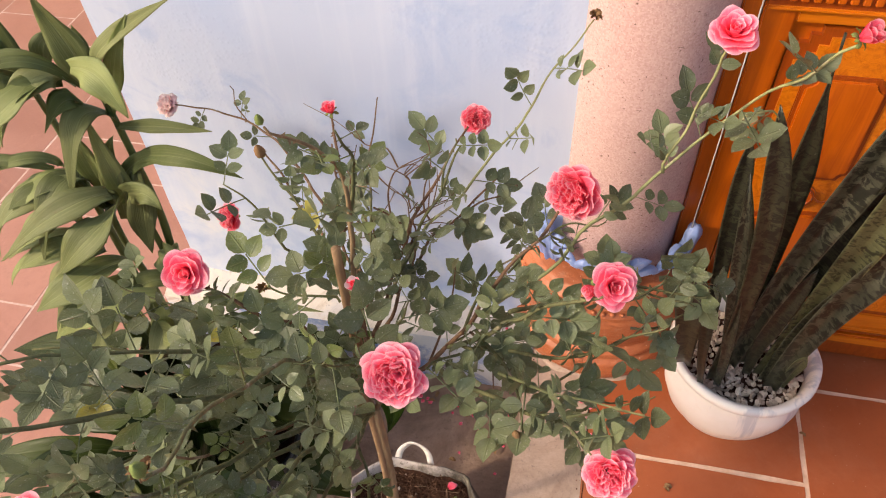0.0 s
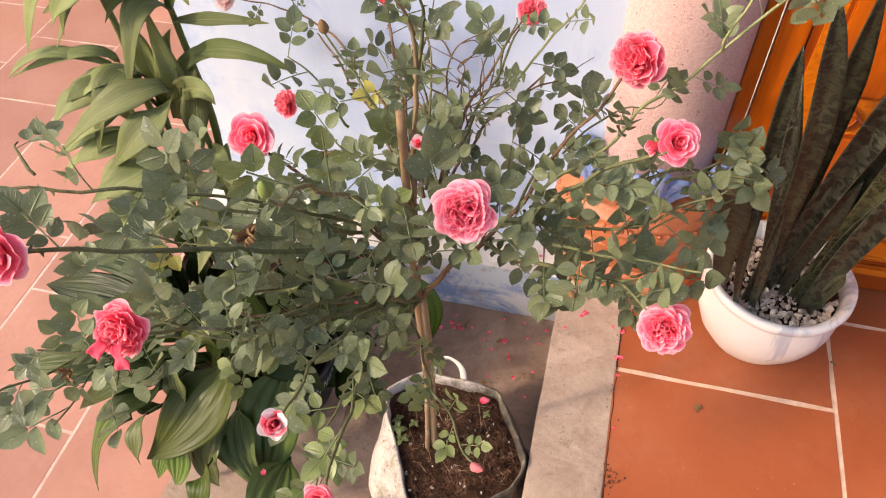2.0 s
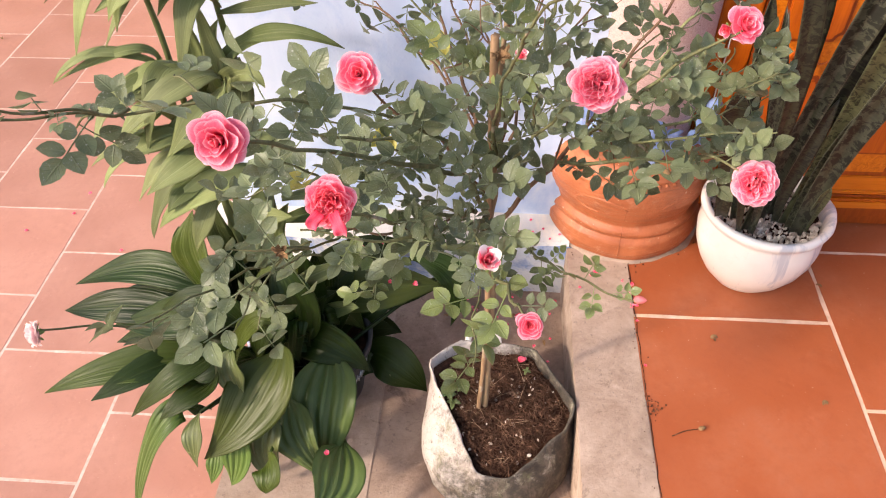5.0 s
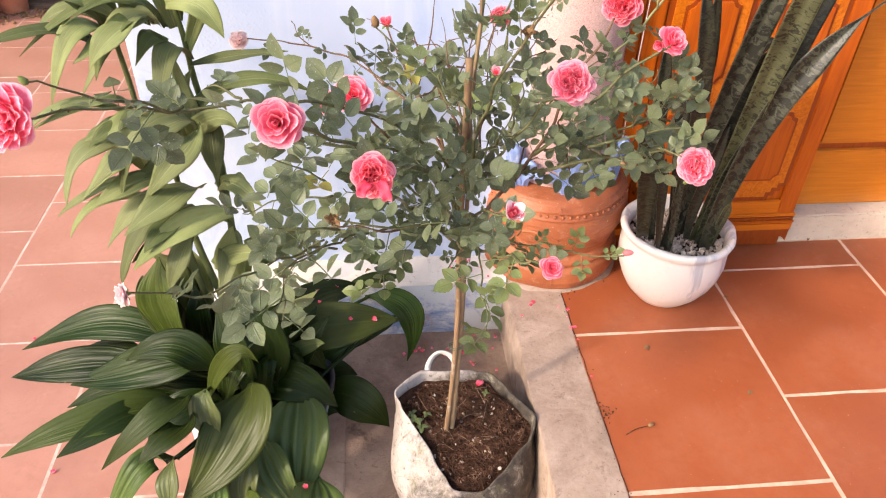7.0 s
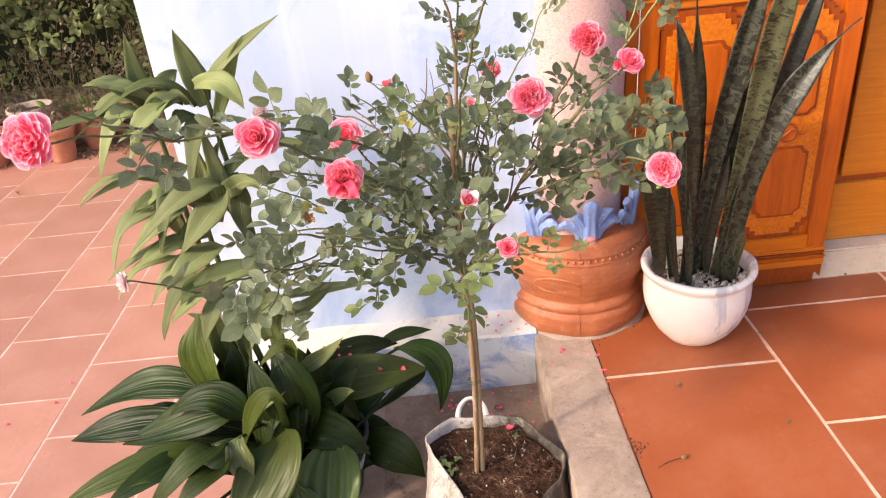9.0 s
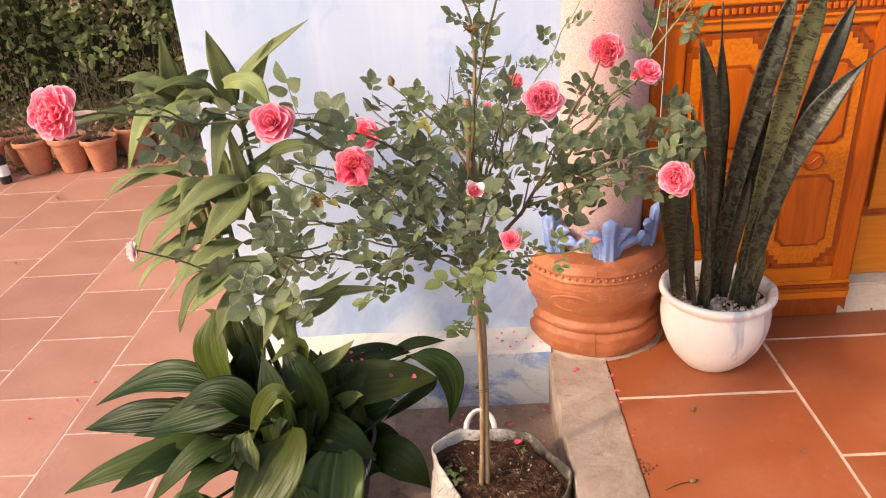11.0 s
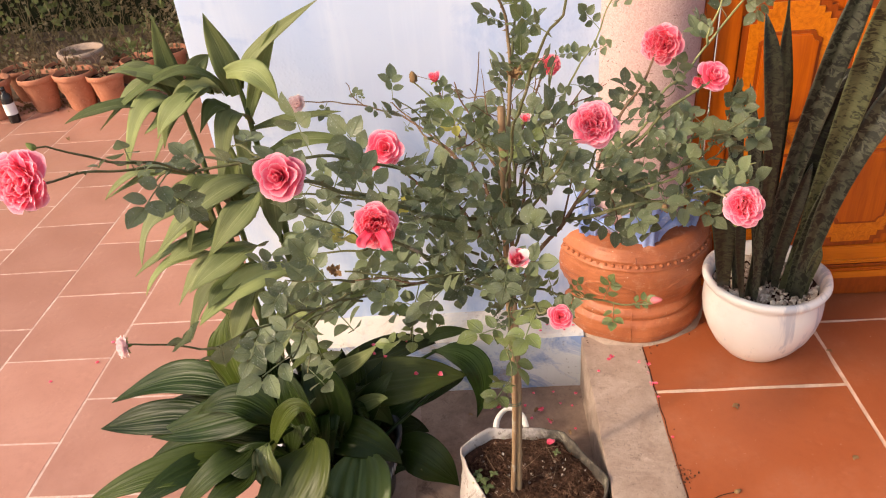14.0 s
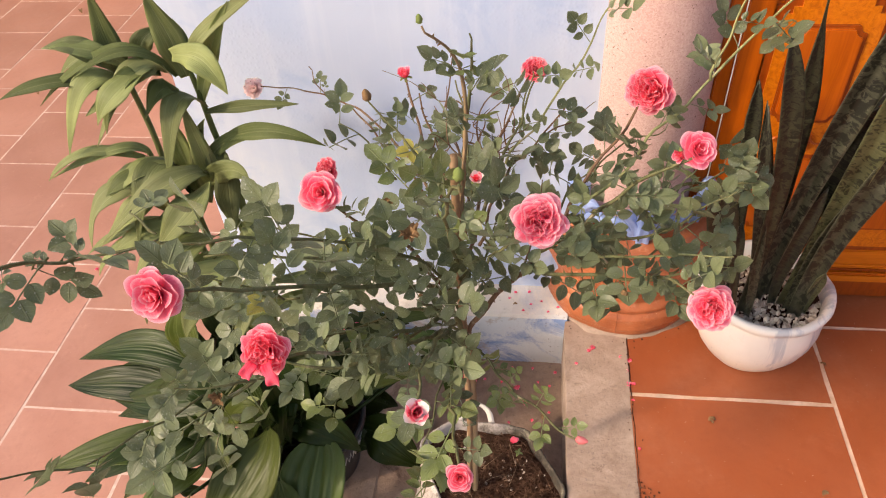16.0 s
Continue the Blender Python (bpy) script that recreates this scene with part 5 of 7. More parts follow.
BUD_GREEN, BUD_DRY, BUD_PINK = bud_mesh("bud", SEPAL, 1), bud_mesh("bud", DRIED, 2), bud_mesh("bud", BUD_ROSE, 3)


def bud(at, radius, face, me, label):
    ob = rose_part("bud", me, label)
    z = Vector(face).normalized()
    x = z.orthogonal().normalized()
    m = Matrix((x, z.cross(x), z)).transposed().to_4x4()
    m.translation = at
    ob.matrix_basis = m @ Matrix.Scale(radius, 4)
    cal = new("calyx", CALYX)
    cal.parent = ob
    cal.location = (0, 0, -0.4)
    return ob


def withered(at, radius, face):
    """A spent flower: a dry calyx with shrivelled bits."""
    rr = random.Random(int(abs(at[0]) * 1000))
    verts, faces, uvs = [], [], []
    for k in range(11):
        rose_petal(verts, faces, uvs, Vector((0.1 * math.cos(k * 2.4), 0.1 * math.sin(k * 2.4), 0)), k * 2.4, rr.uniform(0, 40), rr.uniform(20, 150), rr.uniform(0.5, 1.0), rr.uniform(0.14, 0.30), 0.6, 0.14, rr)
    ob = rose_part("withered_flower", mesh_of("withered_flower", verts, faces, DRIED, uvs), "brown withered flower head")
    z = Vector(face).normalized()
    x = z.orthogonal().normalized()
    m = Matrix((x, z.cross(x), z)).transposed().to_4x4()
    m.translation = at
    ob.matrix_basis = m @ Matrix.Scale(radius, 4)


# canes: the main limbs first
FORK = (-0.362, -0.282, 0.54)
cane([FORK, (-0.454, -0.30, 0.62), (-0.56, -0.42, 0.68), (-0.66, -0.62, 0.79), (-0.74, -0.75, 0.845), (-0.794, -0.808, 0.905)], 0.0027, 0.0010, 0.046, 0.20, None, None, 0.92, 1)
cane([FORK, (-0.40, -0.33, 0.75), (-0.50, -0.43, 0.90), (-0.64, -0.53, 0.985), (-0.76, -0.58, 1.005), (-0.85, -0.66, 1.04), (-0.906, -0.715, 1.058)], 0.0028, 0.0013, 0.042, 0.20, None, None, 0.95, 2, 0.10)
cane([(-0.76, -0.58, 1.005), (-0.82, -0.66, 1.05), (-0.86, -0.735, 1.11)], 0.002, 0.001, 0.05, 0.03, LEAVES_SMALL, None, 0.8, 40)
cane([FORK, (-0.41, -0.36, 0.74), (-0.52, -0.50, 0.88), (-0.61, -0.61, 0.985), (-0.640, -0.645, 1.010)], 0.0048, 0.0018, 0.034, 0.14, None, None, 1.0, 3)
cane([(-0.39, -0.35, 0.66), (-0.43, -0.46, 0.75), (-0.49, -0.58, 0.85), (-0.531, -0.662, 0.945)], 0.0042, 0.0016, 0.034, 0.06, None, None, 1.0, 4)
cane([(-0.38, -0.28, 0.64), (-0.44, -0.28, 0.73), (-0.51, -0.30, 0.81), (-0.558, -0.325, 0.890)], 0.0042, 0.0016, 0.034, 0.06, None, TWIG, 1.0, 5)
cane([(-0.37, -0.25, 0.66), (-0.42, -0.12, 0.75), (-0.47, 0.0, 0.82), (-0.495, 0.055, 0.860)], 0.0040, 0.0015, 0.040, 0.07, LEAVES_SMALL + LEAVES[:3], TWIG, 1.0, 6)
cane([(-0.39, -0.18, 0.70), (-0.50, -0.04, 0.785), (-0.62, 0.05, 0.815), (-0.72, 0.075, 0.825), (-0.798, 0.069, 0.829)], 0.0026, 0.0011, 0.055, 0.08, LEAVES_SMALL, TWIG, 0.9, 7)
cane([FORK, (-0.362, -0.278, 0.80), (-0.352, -0.262, 1.00), (-0.362, -0.290, 1.09), (-0.390, -0.331, 1.155)], 0.0046, 0.0013, 0.036, 0.24, LEAVES_NEW + LEAVES[:3], BARK, 0.95, 8)
cane([(-0.355, -0.26, 0.95), (-0.342, -0.25, 1.05), (-0.338, -0.29, 1.125)], 0.003, 0.0012, 0.035, 0.03, LEAVES_NEW, None, 0.95, 41)
cane([(-0.362, -0.30, 0.72), (-0.36, -0.42, 0.90), (-0.34, -0.56, 1.08), (-0.31, -0.69, 1.205)], 0.0030, 0.0013, 0.046, 0.10, LEAVES_NEW + LEAVES_SMALL, None, 0.95, 9)
cane([(-0.358, -0.29, 0.66), (-0.33, -0.36, 0.78), (-0.285, -0.42, 0.90), (-0.250, -0.470, 0.972)], 0.0032, 0.0016, 0.032, 0.06, None, None, 1.0, 10)
cane([FORK, (-0.30, -0.28, 0.66), (-0.24, -0.27, 0.74), (-0.17, -0.24, 0.87), (-0.105, -0.21, 0.985)], 0.0052, 0.0018, 0.034, 0.20, None, TWIG, 1.0, 11)
cane([(-0.24, -0.27, 0.74), (-0.15, -0.30, 0.86), (-0.08, -0.32, 0.94), (-0.048, -0.328, 0.972)], 0.0036, 0.0016, 0.032, 0.06, None, None, 0.95, 12)
cane([(-0.26, -0.28, 0.71), (-0.16, -0.36, 0.78), (-0.08, -0.40, 0.825), (-0.022, -0.460, 0.835)], 0.0036, 0.0015, 0.034, 0.06, None, None, 0.95, 13)
cane([(-0.19, -0.25, 0.80), (-0.08, -0.16, 0.88), (0.03, -0.08, 0.96), (0.10, -0.07, 1.05), (0.155, -0.14, 1.175)], 0.0027, 0.0016, 0.044, 0.08, None, CANE_YOUNG, 0.95, 14)
cane([(0.01, -0.10, 0.95), (0.03, -0.09, 1.04), (0.042, -0.115, 1.155)], 0.0020, 0.0014, 0.055, 0.03, None, CANE_YOUNG, 0.85, 43)
cane([(-0.16, -0.24, 0.80), (-0.07, -0.20, 0.80), (0.01, -0.18, 0.81), (0.09, -0.19, 0.825)], 0.0034, 0.0014, 0.030, 0.04, None, None, 1.0, 15)
cane([(-0.36, -0.25, 0.70), (-0.335, -0.12, 0.78), (-0.30, -0.02, 0.84), (-0.260, 0.048, 0.877)], 0.0034, 0.0014, 0.036, 0.06, LEAVES[:4] + LEAVES_SMALL, TWIG, 0.95, 16)
cane([(-0.345, -0.22, 0.74), (-0.30, -0.14, 0.84), (-0.258, -0.062, 0.925)], 0.0032, 0.0014, 0.036, 0.05, LEAVES, None, 0.9, 17)
cane([(-0.30, -0.16, 0.83), (-0.20, -0.05, 0.93), (-0.14, 0.03, 1.0), (-0.10, 0.07, 1.055)], 0.0020, 0.0010, 0.055, 0.06, LEAVES, CANE_YOUNG, 0.95, 18)
cane([FORK, (-0.36, -0.44, 0.66), (-0.345, -0.60, 0.77), (-0.320, -0.738, 0.855)], 0.0040, 0.0014, 0.046, 0.14, LEAVES_NEW + LEAVES_SMALL, None, 1.0, 19)
cane([(-0.37, -0.36, 0.66), (-0.385, -0.52, 0.79), (-0.367, -0.698, 0.908)], 0.0034, 0.0014, 0.042, 0.08, LEAVES, None, 0.95, 20)
cane([(-0.355, -0.36, 0.64), (-0.29, -0.50, 0.71), (-0.23, -0.60, 0.765), (-0.192, -0.655, 0.808)], 0.0024, 0.0010, 0.026, 0.10, LEAVES_NEW, None, 0.72, 22)
# side shoots that fill the crown
cane([FORK, (-0.40, -0.40, 0.68), (-0.43, -0.50, 0.76), (-0.50, -0.56, 0.80), (-0.60, -0.58, 0.83)], 0.0042, 0.0014, 0.030, 0.19, None, None, 1.0, 23)
cane([(-0.42, -0.34, 0.76), (-0.55, -0.40, 0.84), (-0.69, -0.46, 0.89)], 0.0032, 0.0014, 0.030, 0.06, None, None, 1.05, 27)
cane([(-0.40, -0.33, 0.62), (-0.45, -0.43, 0.70), (-0.505, -0.51, 0.715), (-0.530, -0.535, 0.665)], 0.0028, 0.0012, 0.026, 0.15, LEAVES_NEW, None, 0.9, 28, 0.0)
cane([(-0.43, -0.38, 0.67), (-0.52, -0.49, 0.745), (-0.61, -0.51, 0.765)], 0.0026, 0.0011, 0.034, 0.06, None, TWIG, 0.9, 70, 0.0)
cane([(-0.42, -0.30, 0.66), (-0.55, -0.31, 0.77), (-0.70, -0.31, 0.83)], 0.0026, 0.0011, 0.034, 0.08, None, None, 1.0, 71, 0.0)
cane([(-0.37, -0.40, 0.66), (-0.375, -0.54, 0.72), (-0.38, -0.65, 0.715), (-0.385, -0.665, 0.665)], 0.0017, 0.0008, 0.026, 0.17, LEAVES_NEW, None, 0.95, 72, 0.0)
cane([(-0.20, -0.27, 0.79), (-0.14, -0.33, 0.78), (-0.12, -0.42, 0.80)], 0.0028, 0.0012, 0.030, 0.03, None, None, 0.95, 29)
cane([(-0.372, -0.30, 0.55), (-0.385, -0.35, 0.575), (-0.41, -0.40, 0.58)], 0.0024, 0.0012, 0.030, 0.04, LEAVES_SMALL, None, 0.75, 34, 0.0)
# the side towards the white pot
cane([(-0.22, -0.27, 0.75), (-0.12, -0.30, 0.80), (-0.03, -0.31, 0.85), (0.03, -0.30, 0.90)], 0.0030, 0.0012, 0.030, 0.05, None, None, 0.95, 60)
cane([(-0.16, -0.33, 0.79), (-0.08, -0.38, 0.84), (0.01, -0.40, 0.865)], 0.0024, 0.0011, 0.026, 0.05, None, CANE_YOUNG, 0.95, 66)
cane([(-0.10, -0.39, 0.815), (-0.04, -0.37, 0.805), (0.03, -0.34, 0.81)], 0.0022, 0.0010, 0.026, 0.03, None, CANE_YOUNG, 0.95, 67)
# back of the crown, towards the wall
cane([(-0.37, -0.24, 0.68), (-0.44, -0.16, 0.76), (-0.53, -0.08, 0.82), (-0.58, -0.04, 0.86)], 0.0030, 0.0012, 0.034, 0.05, None, TWIG, 1.0, 50)
cane([(-0.36, -0.24, 0.74), (-0.41, -0.14, 0.83), (-0.45, -0.06, 0.90)], 0.0028, 0.0012, 0.032, 0.04, None, TWIG, 0.95, 51)
cane([(-0.34, -0.24, 0.72), (-0.31, -0.15, 0.78), (-0.25, -0.08, 0.82), (-0.20, -0.04, 0.87)], 0.0028, 0.0012, 0.032, 0.04, None, TWIG, 0.95, 52)
cane([(-0.35, -0.26, 0.78), (-0.36, -0.18, 0.88), (-0.38, -0.12, 0.96)], 0.0026, 0.0012, 0.032, 0.03, None, None, 0.95, 53)
cane([(-0.22, -0.26, 0.76), (-0.20, -0.18, 0.78), (-0.14, -0.12, 0.80)], 0.0026, 0.0012, 0.030, 0.03, None, None, 0.95, 54)
cane([(-0.36, -0.27, 0.80), (-0.44, -0.20, 0.88), (-0.52, -0.14, 0.935)], 0.0028, 0.0013, 0.036, 0.06, LEAVES_SMALL, None, 1.0, 56)
cane([(-0.655, 0.062, 0.818), (-0.680, 0.085, 0.836), (-0.692, 0.106, 0.856)], 0.0012, 0.0008, 0.012, 0.012, LEAVES_SMALL[:1], TWIG, 0.45, 57)
# short side shoots
def shoot(*points, size=0.95, seed=0, young=False):
    cane(points, 0.0019, 0.0009, 0.034, 0.045, LEAVES_NEW + LEAVES[:4] if young else LEAVES, CANE_YOUNG if young else None, size, 600 + seed, 0.0)


shoot((-0.101, -0.330, 0.775), (-0.033, -0.285, 0.812), (0.028, -0.206, 0.805), seed=31)
shoot((-0.033, -0.240, 0.840), (0.020, -0.200, 0.845), (0.069, -0.160, 0.829), (0.110, -0.170, 0.815), seed=32)
shoot((-0.060, -0.260, 0.800), (-0.030, -0.225, 0.850), (-0.006, -0.195, 0.872), seed=33)
shoot((0.000, -0.230, 0.790), (0.045, -0.200, 0.775), (0.090, -0.182, 0.790), seed=34)
shoot((-0.590, -0.550, 0.755), (-0.645, -0.610, 0.775), (-0.665, -0.700, 0.773), seed=35)
shoot((-0.600, -0.590, 0.800), (-0.630, -0.640, 0.812), (-0.655, -0.690, 0.820), seed=36)
shoot((-0.610, -0.520, 0.750), (-0.657, -0.580, 0.735), (-0.670, -0.630, 0.690), seed=37)
shoot((-0.60, -0.40, 0.75), (-0.68, -0.41, 0.75), (-0.75, -0.40, 0.72), seed=1)
shoot((-0.47, -0.22, 0.84), (-0.51, -0.20, 0.90), (-0.556, -0.192, 0.926), seed=2)
shoot((-0.17, -0.19, 0.82), (-0.111, -0.115, 0.84), (-0.05, -0.13, 0.88), seed=3)
shoot((-0.37, -0.30, 0.85), (-0.40, -0.33, 0.90), (-0.425, -0.353, 0.94), seed=4, young=True)
shoot((-0.60, -0.45, 0.80), (-0.65, -0.475, 0.85), (-0.69, -0.486, 0.878), seed=5)
shoot((0.0, -0.19, 0.81), (0.05, -0.20, 0.825), (0.078, -0.20, 0.817), seed=6)
shoot((-0.25, -0.26, 0.715), (-0.225, -0.23, 0.71), (-0.212, -0.205, 0.695), seed=7)
shoot((-0.58, -0.62, 0.84), (-0.62, -0.65, 0.865), (-0.654, -0.666, 0.88), seed=8)
shoot((-0.31, -0.38, 0.85), (-0.315, -0.43, 0.92), (-0.312, -0.47, 0.985), seed=9)
shoot((-0.06, -0.37, 0.80), (-0.03, -0.345, 0.785), (0.003, -0.325, 0.765), seed=10)
shoot((-0.31, -0.28, 0.77), (-0.295, -0.285, 0.82), (-0.28, -0.288, 0.857), seed=11)
shoot((-0.49, -0.35, 0.69), (-0.54, -0.37, 0.73), (-0.583, -0.385, 0.754), seed=12)
shoot((0.09, -0.07, 1.02), (0.12, -0.05, 1.02), (0.14, -0.036, 1.0), seed=13, young=True)
shoot((-0.70, -0.52, 0.985), (-0.725, -0.495, 0.995), (-0.75, -0.478, 0.985), seed=14)
shoot((-0.28, -0.13, 0.88), (-0.27, -0.10, 0.92), (-0.26, -0.083, 0.955), seed=15)
shoot((-0.21, -0.33, 0.82), (-0.225, -0.37, 0.86), (-0.232, -0.401, 0.893), seed=16)
shoot((-0.38, -0.42, 0.76), (-0.395, -0.46, 0.81), (-0.40, -0.49, 0.855), seed=18)
shoot((-0.385, -0.50, 0.77), (-0.397, -0.55, 0.79), (-0.405, -0.585, 0.812), size=0.75, seed=19, young=True)
shoot((-0.79, -0.59, 1.01), (-0.815, -0.585, 0.995), (-0.833, -0.575, 0.975), seed=20)
shoot((-0.33, -0.26, 0.70), (-0.32, -0.235, 0.735), (-0.312, -0.215, 0.755), seed=21)
shoot((-0.33, -0.31, 0.71), (-0.318, -0.34, 0.73), (-0.309, -0.366, 0.747), seed=22)
# bare dead twigs
tw = random.Random(63)
for k in range(15):
    a = Vector((tw.uniform(-0.46, -0.20), tw.uniform(-0.20, 0.0), tw.uniform(0.74, 0.86)))
    d = Vector((tw.gauss(0, 1), tw.gauss(0.2, 0.8), tw.uniform(0.2, 1.1))).normalized()
    pts = [a]
    for q in range(5):
        d = (d + Vector((tw.gauss(0, 0.45), tw.gauss(0, 0.45), tw.gauss(0.05, 0.4)))).normalized()
        pts.append(pts[-1] + d * tw.uniform(0.018, 0.036))
    rose_part("twig", tube("twig", smooth_path(pts, 20), 0.0016, 0.0005, TWIG, 5))
    c = pts[3] + Vector((tw.gauss(0, 0.035), tw.gauss(0, 0.03), tw.uniform(-0.01, 0.05)))
    rose_part("twig", tube("twig", smooth_path([pts[3], pts[3].lerp(c, 0.5) + Vector((0.004, 0, 0.006)), c], 6), 0.0011, 0.0005, TWIG, 4))
for a, b in (((-0.44, -0.06, 0.77), (-0.40, 0.02, 0.93)), ((-0.27, -0.28, 0.69), (-0.24, -0.20, 0.83)), ((-0.36, -0.18, 0.76), (-0.42, -0.10, 0.90)), ((-0.21, -0.26, 0.77), (-0.17, -0.30, 0.70))):
    rose_part("twig", tube("twig", smooth_path([a, (Vector(a) + Vector(b)) / 2 + Vector((0.01, 0.01, 0.01)), b], 8), 0.0022, 0.0008, TWIG, 5))
for at, out in (((-0.417, -0.146, 0.865), (-1, -0.4, -0.2)), ((-0.50, -0.30, 0.80), (-0.6, -0.6, -0.2)), ((-0.60, -0.45, 0.83), (-0.3, -0.8, 0.1))):
    put_leaf(LEAF_OLD, at, out, (0, -0.6, 1), 0.8, "yellow old leaf")

# flowers
flower((-0.909, -0.721, 1.065), 0.040, (-0.25, -0.95, 0.30), "full", 0, "large open pink rose")
flower((-0.642, -0.649, 1.017), 0.0305, (-0.10, -0.90, 0.45), "cup", 0, "open pink rose with a folded heart")
flower((-0.245, -0.474, 0.982), 0.036, (0.0, -0.80, 0.62), "full", 1, "large open pink rose")
flower((-0.019, -0.463, 0.828), 0.034, (0.0, -0.80, 0.50), "full", 0, "nodding pink rose with pale petal backs")
flower((-0.533, -0.664, 0.950), 0.031, (0.0, -0.85, 0.40), "full", 2, "torn deep pink rose past its best")
flower((-0.101, -0.206, 0.995), 0.038, (-0.55, -0.75, 0.35), "full", 2, "large deep pink rose")
flower((-0.560, -0.327, 0.897), 0.032, (0.10, -0.80, 0.60), "cup", 0, "pink rose with a spiral heart")
flower((-0.620, -0.124, 0.781), 0.026, (-0.5, -0.70, 0.40), "full", 2, "ragged deep pink rose behind another")
flower((-0.066, -0.322, 0.970), 0.014, (-0.6, -0.7, 0.1), "half", 0, "small pink rose beside a larger one")
flower((-0.040, -0.320, 0.978), 0.026, (0.30, -0.62, 0.66), "cup", 0, "half-open pink rose")
flower((-0.319, -0.743, 0.863), 0.0150, (0.1, -0.62, 0.72), "cup", 1, "small deep pink rose")
flower((-0.366, -0.701, 0.915), 0.019, (0.25, -0.50, 0.80), "half", 0, "half-open deep pink rose with white outer petals")
flower((-0.332, -0.330, 0.931), 0.013, (0.1, -0.45, 0.85), "half", 0, "small pink rose bud opening")
flower((-0.495, 0.055, 0.870), 0.020, (-0.1, -0.35, 0.92), "half", 0, "slim deep pink rose bud")
flower((-0.258, 0.050, 0.885), 0.026, (0.0, -0.70, 0.70), "full", 2, "striped pink rose")
flower((-0.800, 0.068, 0.832), 0.024, (-0.3, -0.60, 0.60), "faded", 0, "pale faded rose")
flower((0.042, -0.120, 1.172), 0.026, (0.0, -0.35, 0.90), "cup", 0, "pink rose on a tall stem")
flower((0.160, -0.140, 1.186), 0.020, (0.6, -0.30, 0.70), "half", 0, "half-open pink rose on a long stem")
flower((-0.800, -0.815, 0.907), 0.015, (-0.8, -0.40, 0.10), "faded", 0, "shrivelled pale pink rose")
OUTER = rose_head("outer_petals", [(4, 0.14, 16, 60, 1.2, 0.44, 0.10, 0.06)], NO_CORE, 1.0, PETAL_PALE, 33)
for head in [o for o in rose.children if o.get("label") in ("half-open deep pink rose with white outer petals", "small pink rose bud opening")]:
    ob = new("outer_petals", OUTER)
    ob.parent = head
    ob["label"] = "white outer petals"
for k, (mid, tip, w) in enumerate((((-0.519, -0.686, 0.942), (-0.516, -0.688, 0.930), 0.013), ((-0.546, -0.684, 0.943), (-0.549, -0.686, 0.935), 0.012))):
    rose_part("loose_petal", blade_mesh("loose_petal", (-0.533 + 0.5 * (mid[0] + 0.533), -0.676, 0.950), mid, tip, w, (0.05, -1, 0.4), PETAL_RED, lambda s: 0.5 + 0.6 * math.sin(math.pi * min(1.0, 0.2 + 0.62 * s)) * (1.0 if s < 0.8 else 1 - (s - 0.8) * 2.2), 0.25, 0.45, 0.0006, 10, 6, k), "torn hanging petal")
bud((-0.310, -0.690, 1.215), 0.0075, (0.1, -0.2, 1), BUD_GREEN, "closed green rose hip")
bud((-0.860, -0.735, 1.112), 0.006, (-0.5, -0.3, 0.8), BUD_GREEN, "small green bud")
bud((-0.392, -0.333, 1.165), 0.007, (0, -0.2, 1), BUD_GREEN, "green hip on the top shoot")
bud((-0.520, -0.140, 0.944), 0.0125, (-0.1, -0.2, 1), BUD_DRY, "brown bud")
bud((-0.190, -0.657, 0.812), 0.008, (0.9, -0.3, 0.2), BUD_PINK, "tiny red bud")
bud((-0.125, -0.420, 0.806), 0.008, (0.3, -0.5, -0.6), BUD_DRY, "hanging dry bud")
bud((-0.020, -0.440, 0.782), 0.006, (0.8, -0.3, 0.4), BUD_GREEN, "small pale bud on a curved stalk")
withered((-0.360, -0.655, 1.119), 0.014, (0, -0.4, 1))
withered((-0.581, -0.693, 0.910), 0.013, (-0.2, -0.7, 0.3))
withered((-0.100, 0.072, 1.058), 0.013, (0.3, -0.3, 0.9))
withered((-0.470, -0.300, 0.860), 0.013, (0, -0.6, 0.6))

def weed(x, y, z, size, turn):
    """A seedling: a short stem with a few round leaves."""
    w = thing("weed", "tiny green seedling sprouting from the potting soil", "seedling", (x, y, z), "weeds in the grow bag")
    part("stem", tube("stem", smooth_path([(0, 0, -0.004), (0.001, 0, size * 0.5), (0.003, 0.001, size)], 5), 0.0008, 0.0006, SEPAL, 4), None, w)
    for k in range(4):
        a = turn + k * 1.65
        d = Vector((math.cos(a), math.sin(a), 0))
        c = Vector((0.002, 0, size * (0.6 + 0.12 * k)))
        part("leaf", blade_mesh("leaf", c, c + d * size * 0.35 + Vector((0, 0, size * 0.12)), c + d * size * 0.75, size * 0.45, (0, 0, 1), ROSE_LEAF_NEW, leaflet_outline, 0.2, 0.1, 0.0006, 6, 4, k), None, w)


for x, y, s, t in ((-0.455, -0.265, 0.020, 0.3), (-0.440, -0.285, 0.016, 1.2), (-0.462, -0.240, 0.014, 2.0), (-0.425, -0.240, 0.012, 0.8), (-0.270, -0.180, 0.010, 2.6)):
    weed(x, y, SLAB_Z + 0.168, s * 1.5, t)

